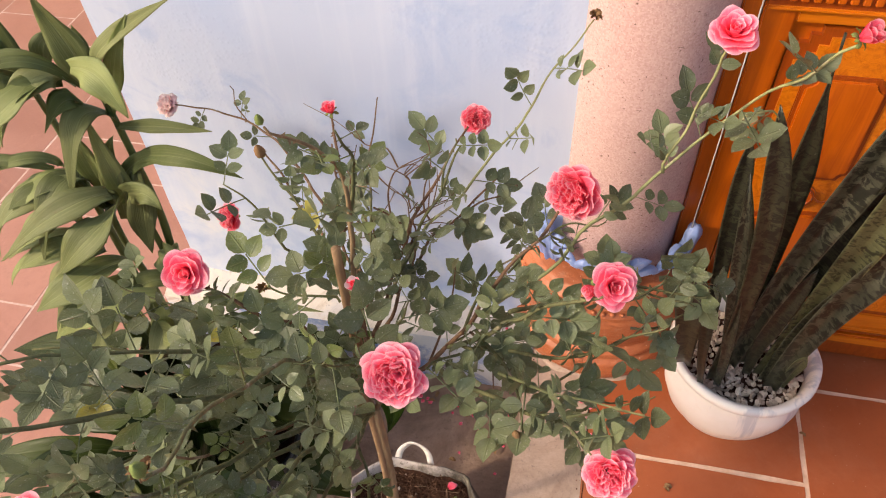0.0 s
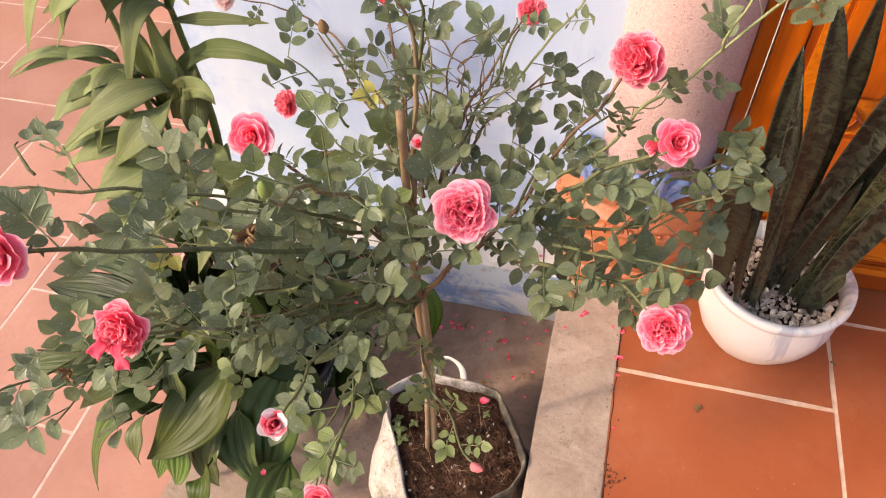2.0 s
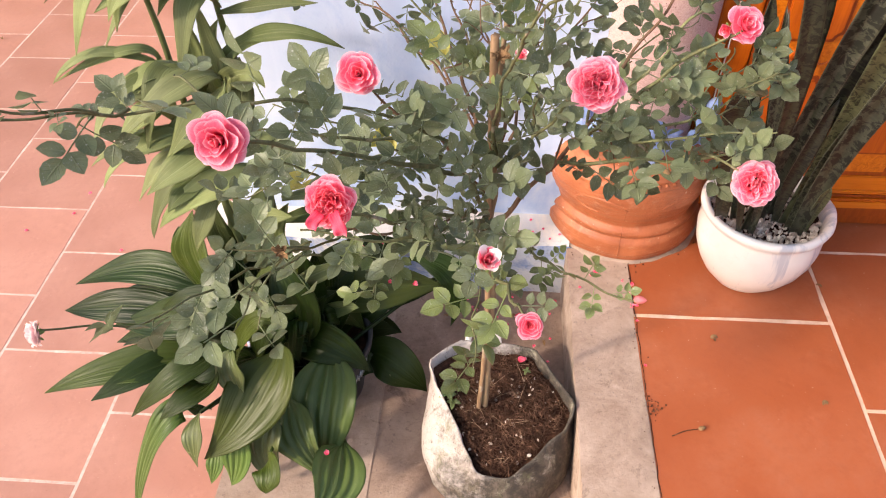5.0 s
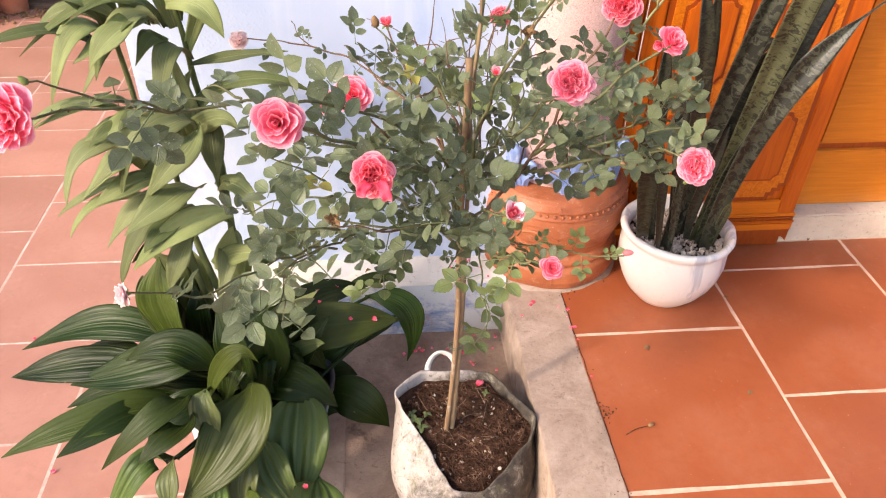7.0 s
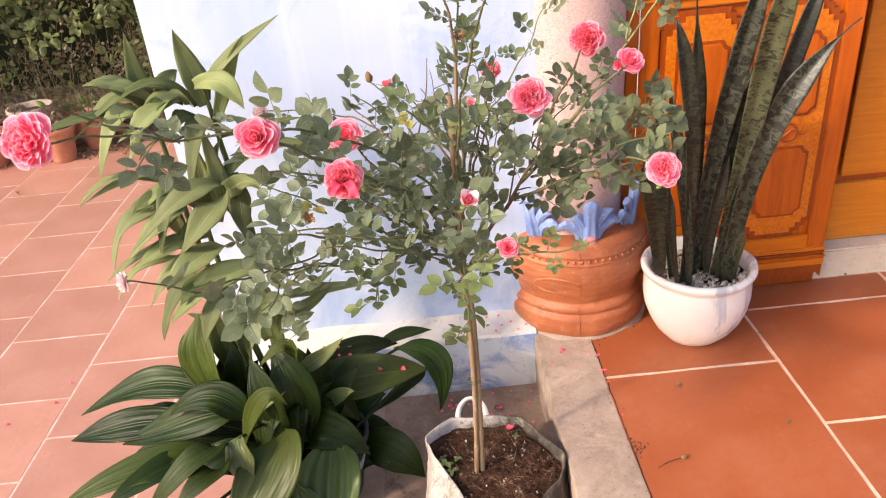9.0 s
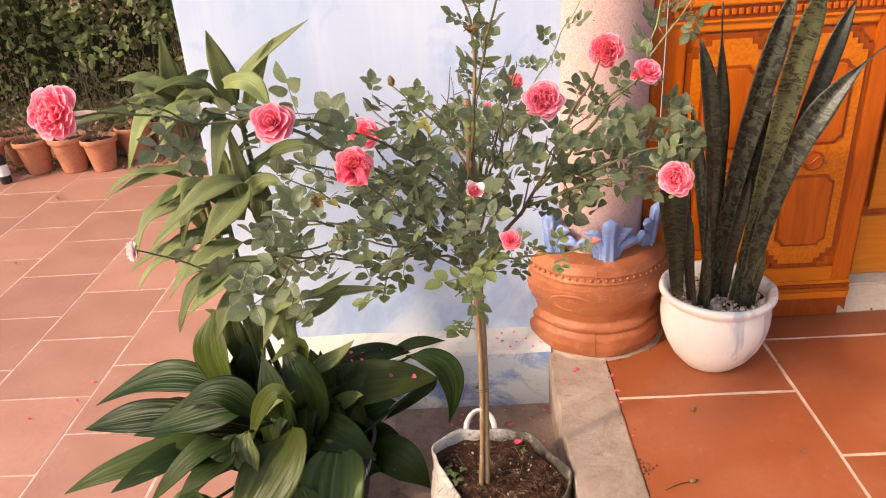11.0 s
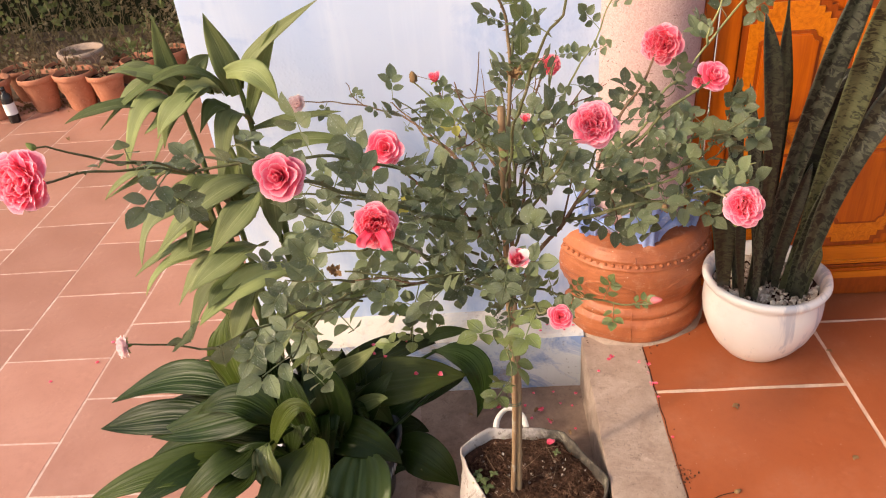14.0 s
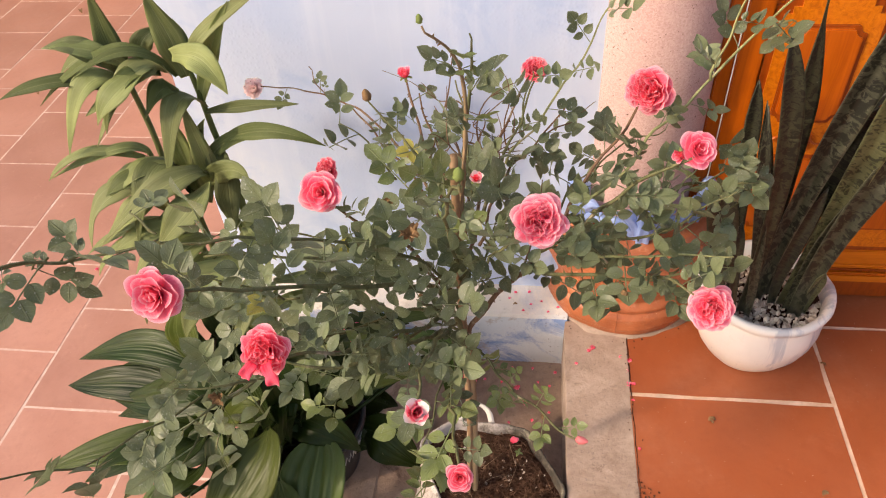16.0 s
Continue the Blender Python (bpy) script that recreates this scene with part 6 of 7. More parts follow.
# ---- broad-leaved plant in a black pot ----
POT_AT = Vector((-0.80, -0.13, SLAB_Z + 0.008))
black_pot = thing("plant_pot", "black plastic pot with a pale zigzag print under the leaves", "pot", POT_AT)
part("body", lathe("body", [(0.0, 0.002), (0.105, 0.002), (0.112, 0.010), (0.128, 0.11), (0.140, 0.185), (0.150, 0.187), (0.152, 0.200), (0.146, 0.203), (0.138, 0.200), (0.130, 0.15)], BLACK_PLASTIC, 48), None, black_pot)
part("soil", lathe("soil", [(0.0, 0.165), (0.07, 0.168), (0.133, 0.162)], SOIL, 32, shake=0.006), None, black_pot, "dark soil")
for k in range(20):
    a0 = 2 * math.pi * k / 20
    zz = []
    for q in range(7):
        a, z = a0 + q / 6 * 2 * math.pi / 20, 0.10 + 0.035 * (q % 2)
        r = 0.1265 + (z - 0.11) * 0.16 + 0.0015
        zz.append(Vector((r * math.cos(a), r * math.sin(a), z)))
    part("print", tube("print", zz, 0.0022, 0.0022, PATTERN_PALE, 4), None, black_pot, "pale printed zigzag")

broad_plant = thing("broadleaf_plant", "potted plant with broad glossy dark green leaves", "plant", POT_AT + Vector((0, 0, 0.16)))
broad_count = 0


def broad_outline(s):
    if s < 0.06:
        return 0.10 + 1.2 * s
    t = (s - 0.06) / 0.94
    return max(0.015, 0.17 * (1 - t) ** 2, 3.02 * t ** 0.65 * (1 - t))


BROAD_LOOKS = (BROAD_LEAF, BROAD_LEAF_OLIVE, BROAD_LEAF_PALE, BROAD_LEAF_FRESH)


def broad(base, mid, tip, width, facing, look_of=0):
    """A broad pleated leaf on a stalk that comes out of the black pot."""
    global broad_count
    broad_count += 1
    facing = Vector(facing).normalized()
    pleat = (0.024, 0.024, 0.055, 0.085)[look_of]
    under(broad_plant, new("leaf", blade_mesh("leaf", base, mid, tip, width * 1.06, facing, BROAD_LOOKS[look_of], broad_outline, 0.20, 0.20, 0.0014, 22, 24, broad_count, pleat)))
    foot = Vector((POT_AT.x + 0.05 * math.cos(broad_count * 2.4), POT_AT.y + 0.05 * math.sin(broad_count * 2.4), -0.03))
    b = Vector(base)
    start = (2 * Vector(mid) - 0.5 * (b + Vector(tip)) - b).normalized()
    path = smooth_path([foot, foot.lerp(b, 0.6) - start * 0.03 + Vector((0, 0, 0.02)), b + start * 0.01], 10)
    under(broad_plant, new("stalk", tube("stalk", path, 0.0058, 0.0040, BROAD_LEAF, 6)))


broad((-0.997, -0.13, 0.168), (-1.171, -0.09, 0.201), (-1.405, -0.06, 0.103), 0.082, (0, -0.5, 1), 0)
broad((-1.051, -0.16, 0.124), (-1.236, -0.14, 0.118), (-1.419, -0.12, 0.071), 0.085, (0, -0.6, 1), 0)
broad((-1.13, -0.04, 0.04), (-1.203, -0.03, 0.062), (-1.328, -0.02, 0.034), 0.052, (0, -0.6, 1), 0)
broad((-0.933, -0.2, 0.177), (-1.073, -0.2, 0.165), (-1.27, -0.16, 0.076), 0.095, (-0.2, -0.7, 1), 0)
broad((-0.902, -0.22, 0.149), (-0.98, -0.22, 0.245), (-1.107, -0.2, 0.188), 0.076, (-0.1, -0.6, 0.9), 0)
broad((-0.929, -0.28, 0.11), (-0.849, -0.3, 0.29), (-0.790, -0.305, 0.270), 0.042, (-0.5, -0.8, 0.5), 1)
broad((-0.988, -0.13, 0.087), (-1.012, -0.14, 0.28), (-1.014, -0.09, 0.398), 0.114, (-0.5, -1, 0.2), 1)
broad((-0.997, -0.11, 0.128), (-1.05, -0.1, 0.256), (-1.064, -0.08, 0.339), 0.070, (0.4, -1, 0.3), 2)
broad((-0.873, -0.16, -0.052), (-0.857, -0.19, 0.133), (-0.848, -0.14, 0.243), 0.064, (-0.3, -1, 0.2), 0)
broad((-0.84, -0.13, -0.047), (-0.818, -0.15, 0.156), (-0.858, -0.1, 0.262), 0.090, (0.2, -1, 0.3), 0)
broad((-0.969, -0.24, 0.056), (-1.122, -0.31, 0.138), (-1.347, -0.37, 0.087), 0.086, (-0.2, -0.6, 1), 1)
broad((-0.868, -0.15, 0.010), (-0.740, -0.2, 0.094), (-0.641, -0.22, 0.014), 0.094, (0, -0.8, 0.9), 0)
broad((-0.685, -0.1, -0.079), (-0.592, -0.15, -0.044), (-0.515, -0.17, -0.134), 0.104, (0.2, -0.7, 0.9), 0)
broad((-0.808, -0.08, 0.093), (-0.654, -0.06, 0.142), (-0.478, -0.03, 0.116), 0.117, (0.05, -0.8, 0.9), 1)
broad((-0.859, -0.0, 0.009), (-0.726, 0.05, 0.12), (-0.562, 0.1, 0.117), 0.096, (-0.1, -0.7, 1), 0)
broad((-0.637, 0.1, 0.099), (-0.549, 0.11, 0.139), (-0.462, 0.12, 0.138), 0.035, (0, -0.7, 1), 1)
broad((-0.566, 0.02, 0.158), (-0.452, 0.0, 0.116), (-0.461, -0.04, -0.025), 0.073, (0.5, -0.8, 0.7), 0)
broad((-0.486, 0.05, 0.061), (-0.548, 0.04, 0.017), (-0.65, 0.03, -0.065), 0.038, (0.2, -1, 0.4), 0)
broad((-0.812, -0.14, 0.187), (-0.796, -0.17, 0.334), (-0.875, -0.19, 0.290), 0.034, (-0.3, -0.7, 0.8), 1)
broad((-1.009, -0.16, 0.01), (-1.143, -0.16, 0.05), (-1.311, -0.14, -0.026), 0.066, (-0.1, -0.6, 1), 0)
broad((-0.93, -0.25, 0.099), (-1.0, -0.3, 0.104), (-1.065, -0.33, 0.033), 0.066, (-0.3, -0.8, 0.8), 0)
broad((-0.913, -0.3, 0.192), (-0.913, -0.345, 0.165), (-0.89, -0.365, 0.086), 0.071, (-0.4, -1, 0.5), 2)
broad((-0.826, -0.26, 0.162), (-0.846, -0.37, 0.125), (-0.976, -0.46, -0.002), 0.141, (-0.3, -0.9, 0.6), 1)
broad((-0.738, -0.195, 0.068), (-0.730, -0.325, 0.010), (-0.742, -0.405, -0.104), 0.150, (0.05, -1, 0.6), 3)
broad((-0.816, -0.31, 0.033), (-0.781, -0.39, -0.01), (-0.728, -0.44, -0.086), 0.097, (0.0, -1, 0.6), 3)
broad((-0.69, -0.36, -0.063), (-0.688, -0.47, -0.04), (-0.716, -0.545, -0.059), 0.114, (0.1, -1, 0.5), 3)
broad((-0.835, -0.36, 0.07), (-0.853, -0.42, 0.0), (-0.834, -0.45, -0.099), 0.088, (-0.2, -1, 0.6), 2)
broad((-0.902, -0.4, 0.047), (-0.905, -0.45, -0.004), (-0.935, -0.47, -0.101), 0.063, (-0.2, -1, 0.5), 3)
broad((-0.834, -0.44, 0.003), (-0.822, -0.5, 0.021), (-0.825, -0.525, -0.015), 0.068, (-0.1, -1, 0.5), 1)
broad((-1.002, -0.33, -0.008), (-1.081, -0.42, 0.045), (-1.224, -0.47, -0.302), 0.063, (-0.6, -0.8, 0.5), 3)
broad((-0.986, -0.38, 0.071), (-0.993, -0.44, 0.056), (-0.994, -0.47, -0.022), 0.053, (-0.5, -1, 0.4), 2)
broad((-0.973, -0.4, -0.049), (-0.973, -0.44, -0.059), (-0.99, -0.46, -0.118), 0.040, (-0.3, -1, 0.4), 3)
broad((-0.954, -0.29, 0.157), (-1.004, -0.38, 0.202), (-1.126, -0.42, 0.091), 0.063, (-0.4, -0.7, 0.9), 0)
broad((-0.942, -0.33, 0.125), (-0.965, -0.41, 0.184), (-1.03, -0.46, 0.152), 0.061, (-0.4, -0.8, 0.8), 0)
broad((-1.04, -0.25, 0.095), (-1.11, -0.33, 0.134), (-1.217, -0.4, 0.114), 0.068, (-0.1, -0.6, 1), 0)
# added inner leaves, coloured near-black so that the heart reads as shaded
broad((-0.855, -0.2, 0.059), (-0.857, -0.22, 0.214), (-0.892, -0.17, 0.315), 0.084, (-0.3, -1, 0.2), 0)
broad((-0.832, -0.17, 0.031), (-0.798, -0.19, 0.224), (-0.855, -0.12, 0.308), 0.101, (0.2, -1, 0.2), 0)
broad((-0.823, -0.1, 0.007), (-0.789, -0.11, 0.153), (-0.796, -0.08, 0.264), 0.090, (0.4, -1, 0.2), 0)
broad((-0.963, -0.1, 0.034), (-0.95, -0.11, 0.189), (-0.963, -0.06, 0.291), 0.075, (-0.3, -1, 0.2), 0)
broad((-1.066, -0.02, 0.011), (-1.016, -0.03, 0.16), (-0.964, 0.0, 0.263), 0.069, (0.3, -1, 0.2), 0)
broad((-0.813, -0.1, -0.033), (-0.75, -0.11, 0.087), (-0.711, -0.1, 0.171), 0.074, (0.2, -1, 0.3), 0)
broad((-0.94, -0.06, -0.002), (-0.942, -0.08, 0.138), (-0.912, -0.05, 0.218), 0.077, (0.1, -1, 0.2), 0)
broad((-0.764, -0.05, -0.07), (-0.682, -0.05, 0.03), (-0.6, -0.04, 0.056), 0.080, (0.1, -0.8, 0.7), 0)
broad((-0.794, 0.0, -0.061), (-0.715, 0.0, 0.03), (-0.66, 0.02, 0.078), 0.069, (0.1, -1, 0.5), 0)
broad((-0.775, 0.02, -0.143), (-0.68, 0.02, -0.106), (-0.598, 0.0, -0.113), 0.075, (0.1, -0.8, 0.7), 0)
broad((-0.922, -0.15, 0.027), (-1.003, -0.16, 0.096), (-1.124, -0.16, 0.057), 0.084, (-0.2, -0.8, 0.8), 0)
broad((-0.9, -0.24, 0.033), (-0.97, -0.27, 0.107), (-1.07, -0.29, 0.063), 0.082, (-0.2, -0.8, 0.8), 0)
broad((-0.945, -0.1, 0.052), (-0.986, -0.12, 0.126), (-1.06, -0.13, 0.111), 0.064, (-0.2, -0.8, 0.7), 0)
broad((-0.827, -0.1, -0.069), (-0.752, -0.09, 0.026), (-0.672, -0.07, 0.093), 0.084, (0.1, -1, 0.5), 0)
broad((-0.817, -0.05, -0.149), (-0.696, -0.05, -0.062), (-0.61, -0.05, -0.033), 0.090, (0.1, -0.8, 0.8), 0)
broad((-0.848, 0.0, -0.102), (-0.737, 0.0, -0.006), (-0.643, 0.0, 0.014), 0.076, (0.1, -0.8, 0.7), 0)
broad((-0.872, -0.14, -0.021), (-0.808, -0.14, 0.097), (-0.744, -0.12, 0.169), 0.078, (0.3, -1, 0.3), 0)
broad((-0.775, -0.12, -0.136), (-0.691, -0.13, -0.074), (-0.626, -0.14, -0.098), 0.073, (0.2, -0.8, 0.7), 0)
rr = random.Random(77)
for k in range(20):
    # filler leaves under the crown, in the near-black tone that stands for shade
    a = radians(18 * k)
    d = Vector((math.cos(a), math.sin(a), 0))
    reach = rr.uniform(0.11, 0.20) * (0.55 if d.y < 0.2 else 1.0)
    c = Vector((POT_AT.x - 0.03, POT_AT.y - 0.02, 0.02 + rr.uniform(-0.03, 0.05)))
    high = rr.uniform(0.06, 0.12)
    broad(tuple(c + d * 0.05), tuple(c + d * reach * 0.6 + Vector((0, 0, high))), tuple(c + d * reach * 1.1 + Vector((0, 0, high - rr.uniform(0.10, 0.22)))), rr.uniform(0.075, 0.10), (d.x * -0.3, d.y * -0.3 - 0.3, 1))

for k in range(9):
    # upright filler leaves in the heart of the plant, its shade put into their colour
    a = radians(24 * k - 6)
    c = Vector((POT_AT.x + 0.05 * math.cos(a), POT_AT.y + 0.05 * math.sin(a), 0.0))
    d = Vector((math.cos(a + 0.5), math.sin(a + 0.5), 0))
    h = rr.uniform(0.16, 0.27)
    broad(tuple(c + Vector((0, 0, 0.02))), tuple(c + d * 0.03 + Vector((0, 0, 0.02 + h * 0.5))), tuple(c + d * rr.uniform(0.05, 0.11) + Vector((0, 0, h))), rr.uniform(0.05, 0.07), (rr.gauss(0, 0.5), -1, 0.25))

# ---- strap-leaved dracaena behind it ----
DRAC_AT = Vector((-0.90, 0.06, SLAB_Z + 0.008))
drac_pot = thing("plant_pot", "small white pot hidden behind the broad leaves", "pot", DRAC_AT)
part("body", lathe("body", [(0.0, 0.002), (0.085, 0.002), (0.092, 0.01), (0.112, 0.17), (0.122, 0.175), (0.123, 0.19), (0.112, 0.19), (0.108, 0.15)], WHITE_PAINT, 40), None, drac_pot)
part("soil", lathe("soil", [(0.0, 0.155), (0.109, 0.155)], SOIL, 32, shake=0.004), None, drac_pot, "dark soil")
dracaena = thing("dracaena", "tall dracaena with bent canes and long pale green strap leaves", "plant", DRAC_AT + Vector((0, 0, 0.155)))
drac_count = 0


def strap_outline(s):
    return max(0.02, min(1.0, 0.42 + 1.5 * s) * (1.0 if s < 0.45 else 1 - ((s - 0.45) / 0.55) ** 1.7))


def strap(base, mid, tip, width, facing):
    global drac_count
    drac_count += 1
    mat = DRAC_LEAF_DARK if drac_count % 3 == 1 else DRAC_LEAF
    under(dracaena, new("leaf", blade_mesh("leaf", base, mid, tip, width * 1.05, facing, mat, strap_outline, 0.30, 0.24, 0.001, 20, 6, 100 + drac_count)))


def dracaena_cane(points):
    foot = Vector((DRAC_AT.x + 0.02 * (points[0][0] + 0.88) * 10, DRAC_AT.y, -0.04))
    under(dracaena, new("cane", tube("cane", smooth_path([foot, *points], 30), 0.0100, 0.0045, DRAC_LEAF_DARK, 8, 0.15)))


dracaena_cane([(-0.936, -0.05, 0.209), (-0.983, 0.0, 0.421), (-1.015, 0.03, 0.599), (-1.029, 0.05, 0.741), (-1.036, 0.05, 0.833), (-1.039, 0.05, 0.901)])
dracaena_cane([(-0.862, -0.05, 0.205), (-0.861, -0.02, 0.425), (-0.869, 0.02, 0.594), (-0.897, 0.05, 0.747), (-0.903, 0.05, 0.852), (-0.912, 0.05, 0.919)])
dracaena_cane([(-0.907, -0.04, 0.218), (-0.953, 0.0, 0.385), (-0.964, 0.0, 0.548), (-0.974, 0.02, 0.646), (-0.981, 0.02, 0.698)])
dracaena_cane([(-0.822, -0.08, 0.189), (-0.845, -0.05, 0.309), (-0.864, -0.02, 0.49), (-0.887, 0.0, 0.605), (-0.903, 0.0, 0.68)])
strap((-1.043, 0.05, 0.847), (-1.044, 0.05, 0.928), (-1.048, 0.05, 1.044), 0.046, (0.3, -1, 0.2))
strap((-1.049, 0.05, 0.881), (-1.086, 0.02, 0.938), (-1.148, 0.0, 0.95), 0.04, (0, -0.6, 0.8))
strap((-1.014, 0.08, 0.884), (-0.995, 0.08, 0.923), (-0.971, 0.1, 0.941), 0.04, (0.3, -1, 0.3))
strap((-0.934, 0.05, 0.867), (-0.986, 0.0, 0.943), (-1.098, -0.03, 0.899), 0.02, (0, -0.6, 0.8))
strap((-0.965, 0.05, 0.879), (-1.005, -0.03, 0.889), (-1.06, -0.06, 0.826), 0.058, (-0.4, -0.8, 0.6))
strap((-0.914, 0.05, 0.866), (-0.927, 0.05, 0.946), (-0.939, 0.04, 1.042), 0.052, (0.4, -1, 0.2))
strap((-0.908, 0.06, 0.876), (-0.909, 0.06, 0.923), (-0.918, 0.07, 0.973), 0.035, (0.2, -1, 0.2))
strap((-0.881, 0.05, 0.917), (-0.846, 0.05, 0.963), (-0.71, 0.05, 1.048), 0.034, (-0.4, -0.8, 0.5))
strap((-0.919, 0.03, 0.921), (-0.85, 0.0, 0.924), (-0.809, -0.02, 0.87), 0.05, (0.2, -0.9, 0.6))
strap((-0.901, 0.05, 0.787), (-0.797, 0.03, 0.813), (-0.695, 0.02, 0.826), 0.024, (0.1, -0.6, 0.9))
strap((-1.032, 0.02, 0.697), (-1.073, -0.02, 0.744), (-1.214, -0.06, 0.696), 0.026, (0, -0.5, 1))
strap((-0.988, 0.02, 0.694), (-1.035, -0.04, 0.702), (-1.087, -0.08, 0.671), 0.042, (-0.3, -0.7, 0.7))
strap((-0.944, 0.05, 0.82), (-0.954, 0.02, 0.855), (-0.987, -0.02, 0.816), 0.045, (-0.3, -0.8, 0.6))
strap((-1.041, 0.05, 0.84), (-1.054, 0.0, 0.85), (-1.099, -0.03, 0.826), 0.036, (-0.3, -0.7, 0.7))
strap((-0.896, -0.06, 0.558), (-0.941, -0.15, 0.59), (-1.029, -0.2, 0.538), 0.065, (-0.3, -0.7, 0.7))
strap((-0.913, -0.08, 0.522), (-0.957, -0.16, 0.528), (-1.0, -0.2, 0.494), 0.05, (-0.3, -0.7, 0.6))
strap((-0.993, -0.02, 0.645), (-1.051, -0.08, 0.633), (-1.119, -0.12, 0.577), 0.052, (-0.4, -0.6, 0.8))
strap((-1.037, 0.0, 0.694), (-1.076, -0.03, 0.685), (-1.112, -0.05, 0.67), 0.036, (-0.3, -0.6, 0.8))
strap((-0.884, 0.045, 0.722), (-0.767, 0.0, 0.776), (-0.652, 0.0, 0.745), 0.034, (0.1, -0.6, 0.9))
strap((-0.934, 0.0, 0.596), (-0.914, 0.0, 0.703), (-0.919, 0.02, 0.769), 0.04, (0.2, -1, 0.2))
strap((-0.895, -0.1, 0.376), (-0.831, -0.14, 0.436), (-0.767, -0.16, 0.456), 0.045, (0.2, -0.7, 0.7))
strap((-0.778, -0.1, 0.059), (-0.713, -0.13, 0.14), (-0.663, -0.15, 0.165), 0.04, (0.2, -0.8, 0.6))
strap((-0.967, -0.05, 0.556), (-1.031, -0.1, 0.535), (-1.104, -0.12, 0.449), 0.042, (-0.4, -0.6, 0.7))
strap((-0.815, -0.12, 0.198), (-0.854, -0.2, 0.224), (-0.886, -0.24, 0.186), 0.055, (-0.3, -0.8, 0.6))
strap((-0.912, -0.1, 0.486), (-0.939, -0.17, 0.465), (-0.972, -0.2, 0.383), 0.05, (-0.4, -0.8, 0.4))
strap((-0.891, 0.03, 0.589), (-0.906, 0.0, 0.697), (-0.928, 0.02, 0.838), 0.042, (0.4, -0.9, 0.3))


strap((-0.853, -0.1, 0.314), (-0.859, -0.11, 0.416), (-0.839, -0.1, 0.482), 0.055, (0.2, -1, 0.2))
strap((-0.981, -0.04, 0.165), (-0.989, -0.05, 0.297), (-0.991, -0.04, 0.376), 0.055, (0.4, -1, 0.2))
strap((-0.843, 0.0, 0.36), (-0.734, 0.0, 0.382), (-0.568, 0.0, 0.384), 0.030, (0.1, -0.7, 0.9))
strap((-0.81, 0.0, 0.367), (-0.739, 0.0, 0.399), (-0.679, 0.0, 0.439), 0.019, (0.1, -0.8, 0.7))
strap((-0.852, -0.04, 0.329), (-0.767, -0.04, 0.361), (-0.689, -0.03, 0.407), 0.033, (-0.2, -1, 0.4))
strap((-0.807, -0.12, 0.22), (-0.742, -0.13, 0.258), (-0.668, -0.14, 0.324), 0.039, (0.1, -0.9, 0.6))
strap((-0.831, -0.12, 0.534), (-0.928, -0.17, 0.531), (-1.031, -0.2, 0.45), 0.058, (-0.4, -0.8, 0.6))
strap((-0.979, -0.1, 0.529), (-1.044, -0.14, 0.463), (-1.079, -0.16, 0.38), 0.039, (-0.6, -0.8, 0.4))
strap((-0.967, 0.0, 0.106), (-0.963, 0.0, 0.254), (-0.982, 0.02, 0.339), 0.052, (0.3, -1, 0.1))
strap((-0.995, 0.0, 0.164), (-1.008, -0.02, 0.305), (-1.063, -0.03, 0.366), 0.046, (-0.3, -1, 0.3))
strap((-0.836, -0.06, 0.217), (-0.838, -0.07, 0.327), (-0.807, -0.06, 0.402), 0.044, (-0.3, -1, 0.1))
strap((-0.892, -0.03, 0.699), (-0.955, -0.1, 0.716), (-1.092, -0.15, 0.611), 0.050, (-0.4, -0.8, 0.6))
strap((-0.89, -0.03, 0.681), (-0.908, -0.12, 0.674), (-0.991, -0.15, 0.59), 0.063, (-0.3, -0.9, 0.5))
strap((-0.96, 0.04, 0.882), (-1.01, -0.02, 0.887), (-1.057, -0.05, 0.8), 0.045, (-0.4, -0.8, 0.6))
strap((-1.022, 0.04, 0.895), (-1.081, 0.02, 0.937), (-1.134, 0.0, 0.952), 0.033, (-0.1, -0.7, 0.8))
strap((-1.034, 0.0, 0.71), (-1.127, -0.04, 0.747), (-1.211, -0.07, 0.699), 0.024, (-0.1, -0.6, 1))
strap((-0.98, 0.0, 0.681), (-1.041, -0.05, 0.696), (-1.096, -0.08, 0.671), 0.040, (-0.3, -0.7, 0.8))
strap((-1.026, -0.02, 0.516), (-1.111, -0.08, 0.54), (-1.176, -0.11, 0.473), 0.028, (-0.3, -0.6, 0.9))
strap((-0.951, -0.05, 0.593), (-1.027, -0.1, 0.594), (-1.098, -0.13, 0.564), 0.047, (-0.3, -0.7, 0.7))
strap((-0.879, 0.02, 0.708), (-0.869, -0.02, 0.639), (-0.863, -0.05, 0.565), 0.050, (0.2, -1, 0.2))
strap((-1.017, 0.0, 0.549), (-1.022, -0.02, 0.62), (-1.024, 0.0, 0.684), 0.039, (-0.2, -1, 0.2))
strap((-0.958, 0.02, 0.614), (-0.952, 0.0, 0.735), (-0.96, 0.0, 0.81), 0.041, (0.3, -1, 0.2))
strap((-0.957, 0.03, 0.622), (-0.856, 0.02, 0.739), (-0.706, 0.0, 0.769), 0.030, (0.1, -0.8, 0.7))
strap((-0.958, 0.02, 0.614), (-0.859, -0.02, 0.699), (-0.808, -0.04, 0.681), 0.043, (0.3, -0.9, 0.6))
strap((-0.971, 0.02, 0.594), (-0.993, -0.03, 0.692), (-1.062, -0.05, 0.667), 0.050, (-0.3, -0.8, 0.7))
strap((-0.963, 0.02, 0.599), (-0.96, -0.05, 0.622), (-1.029, -0.08, 0.589), 0.046, (-0.4, -0.9, 0.5))
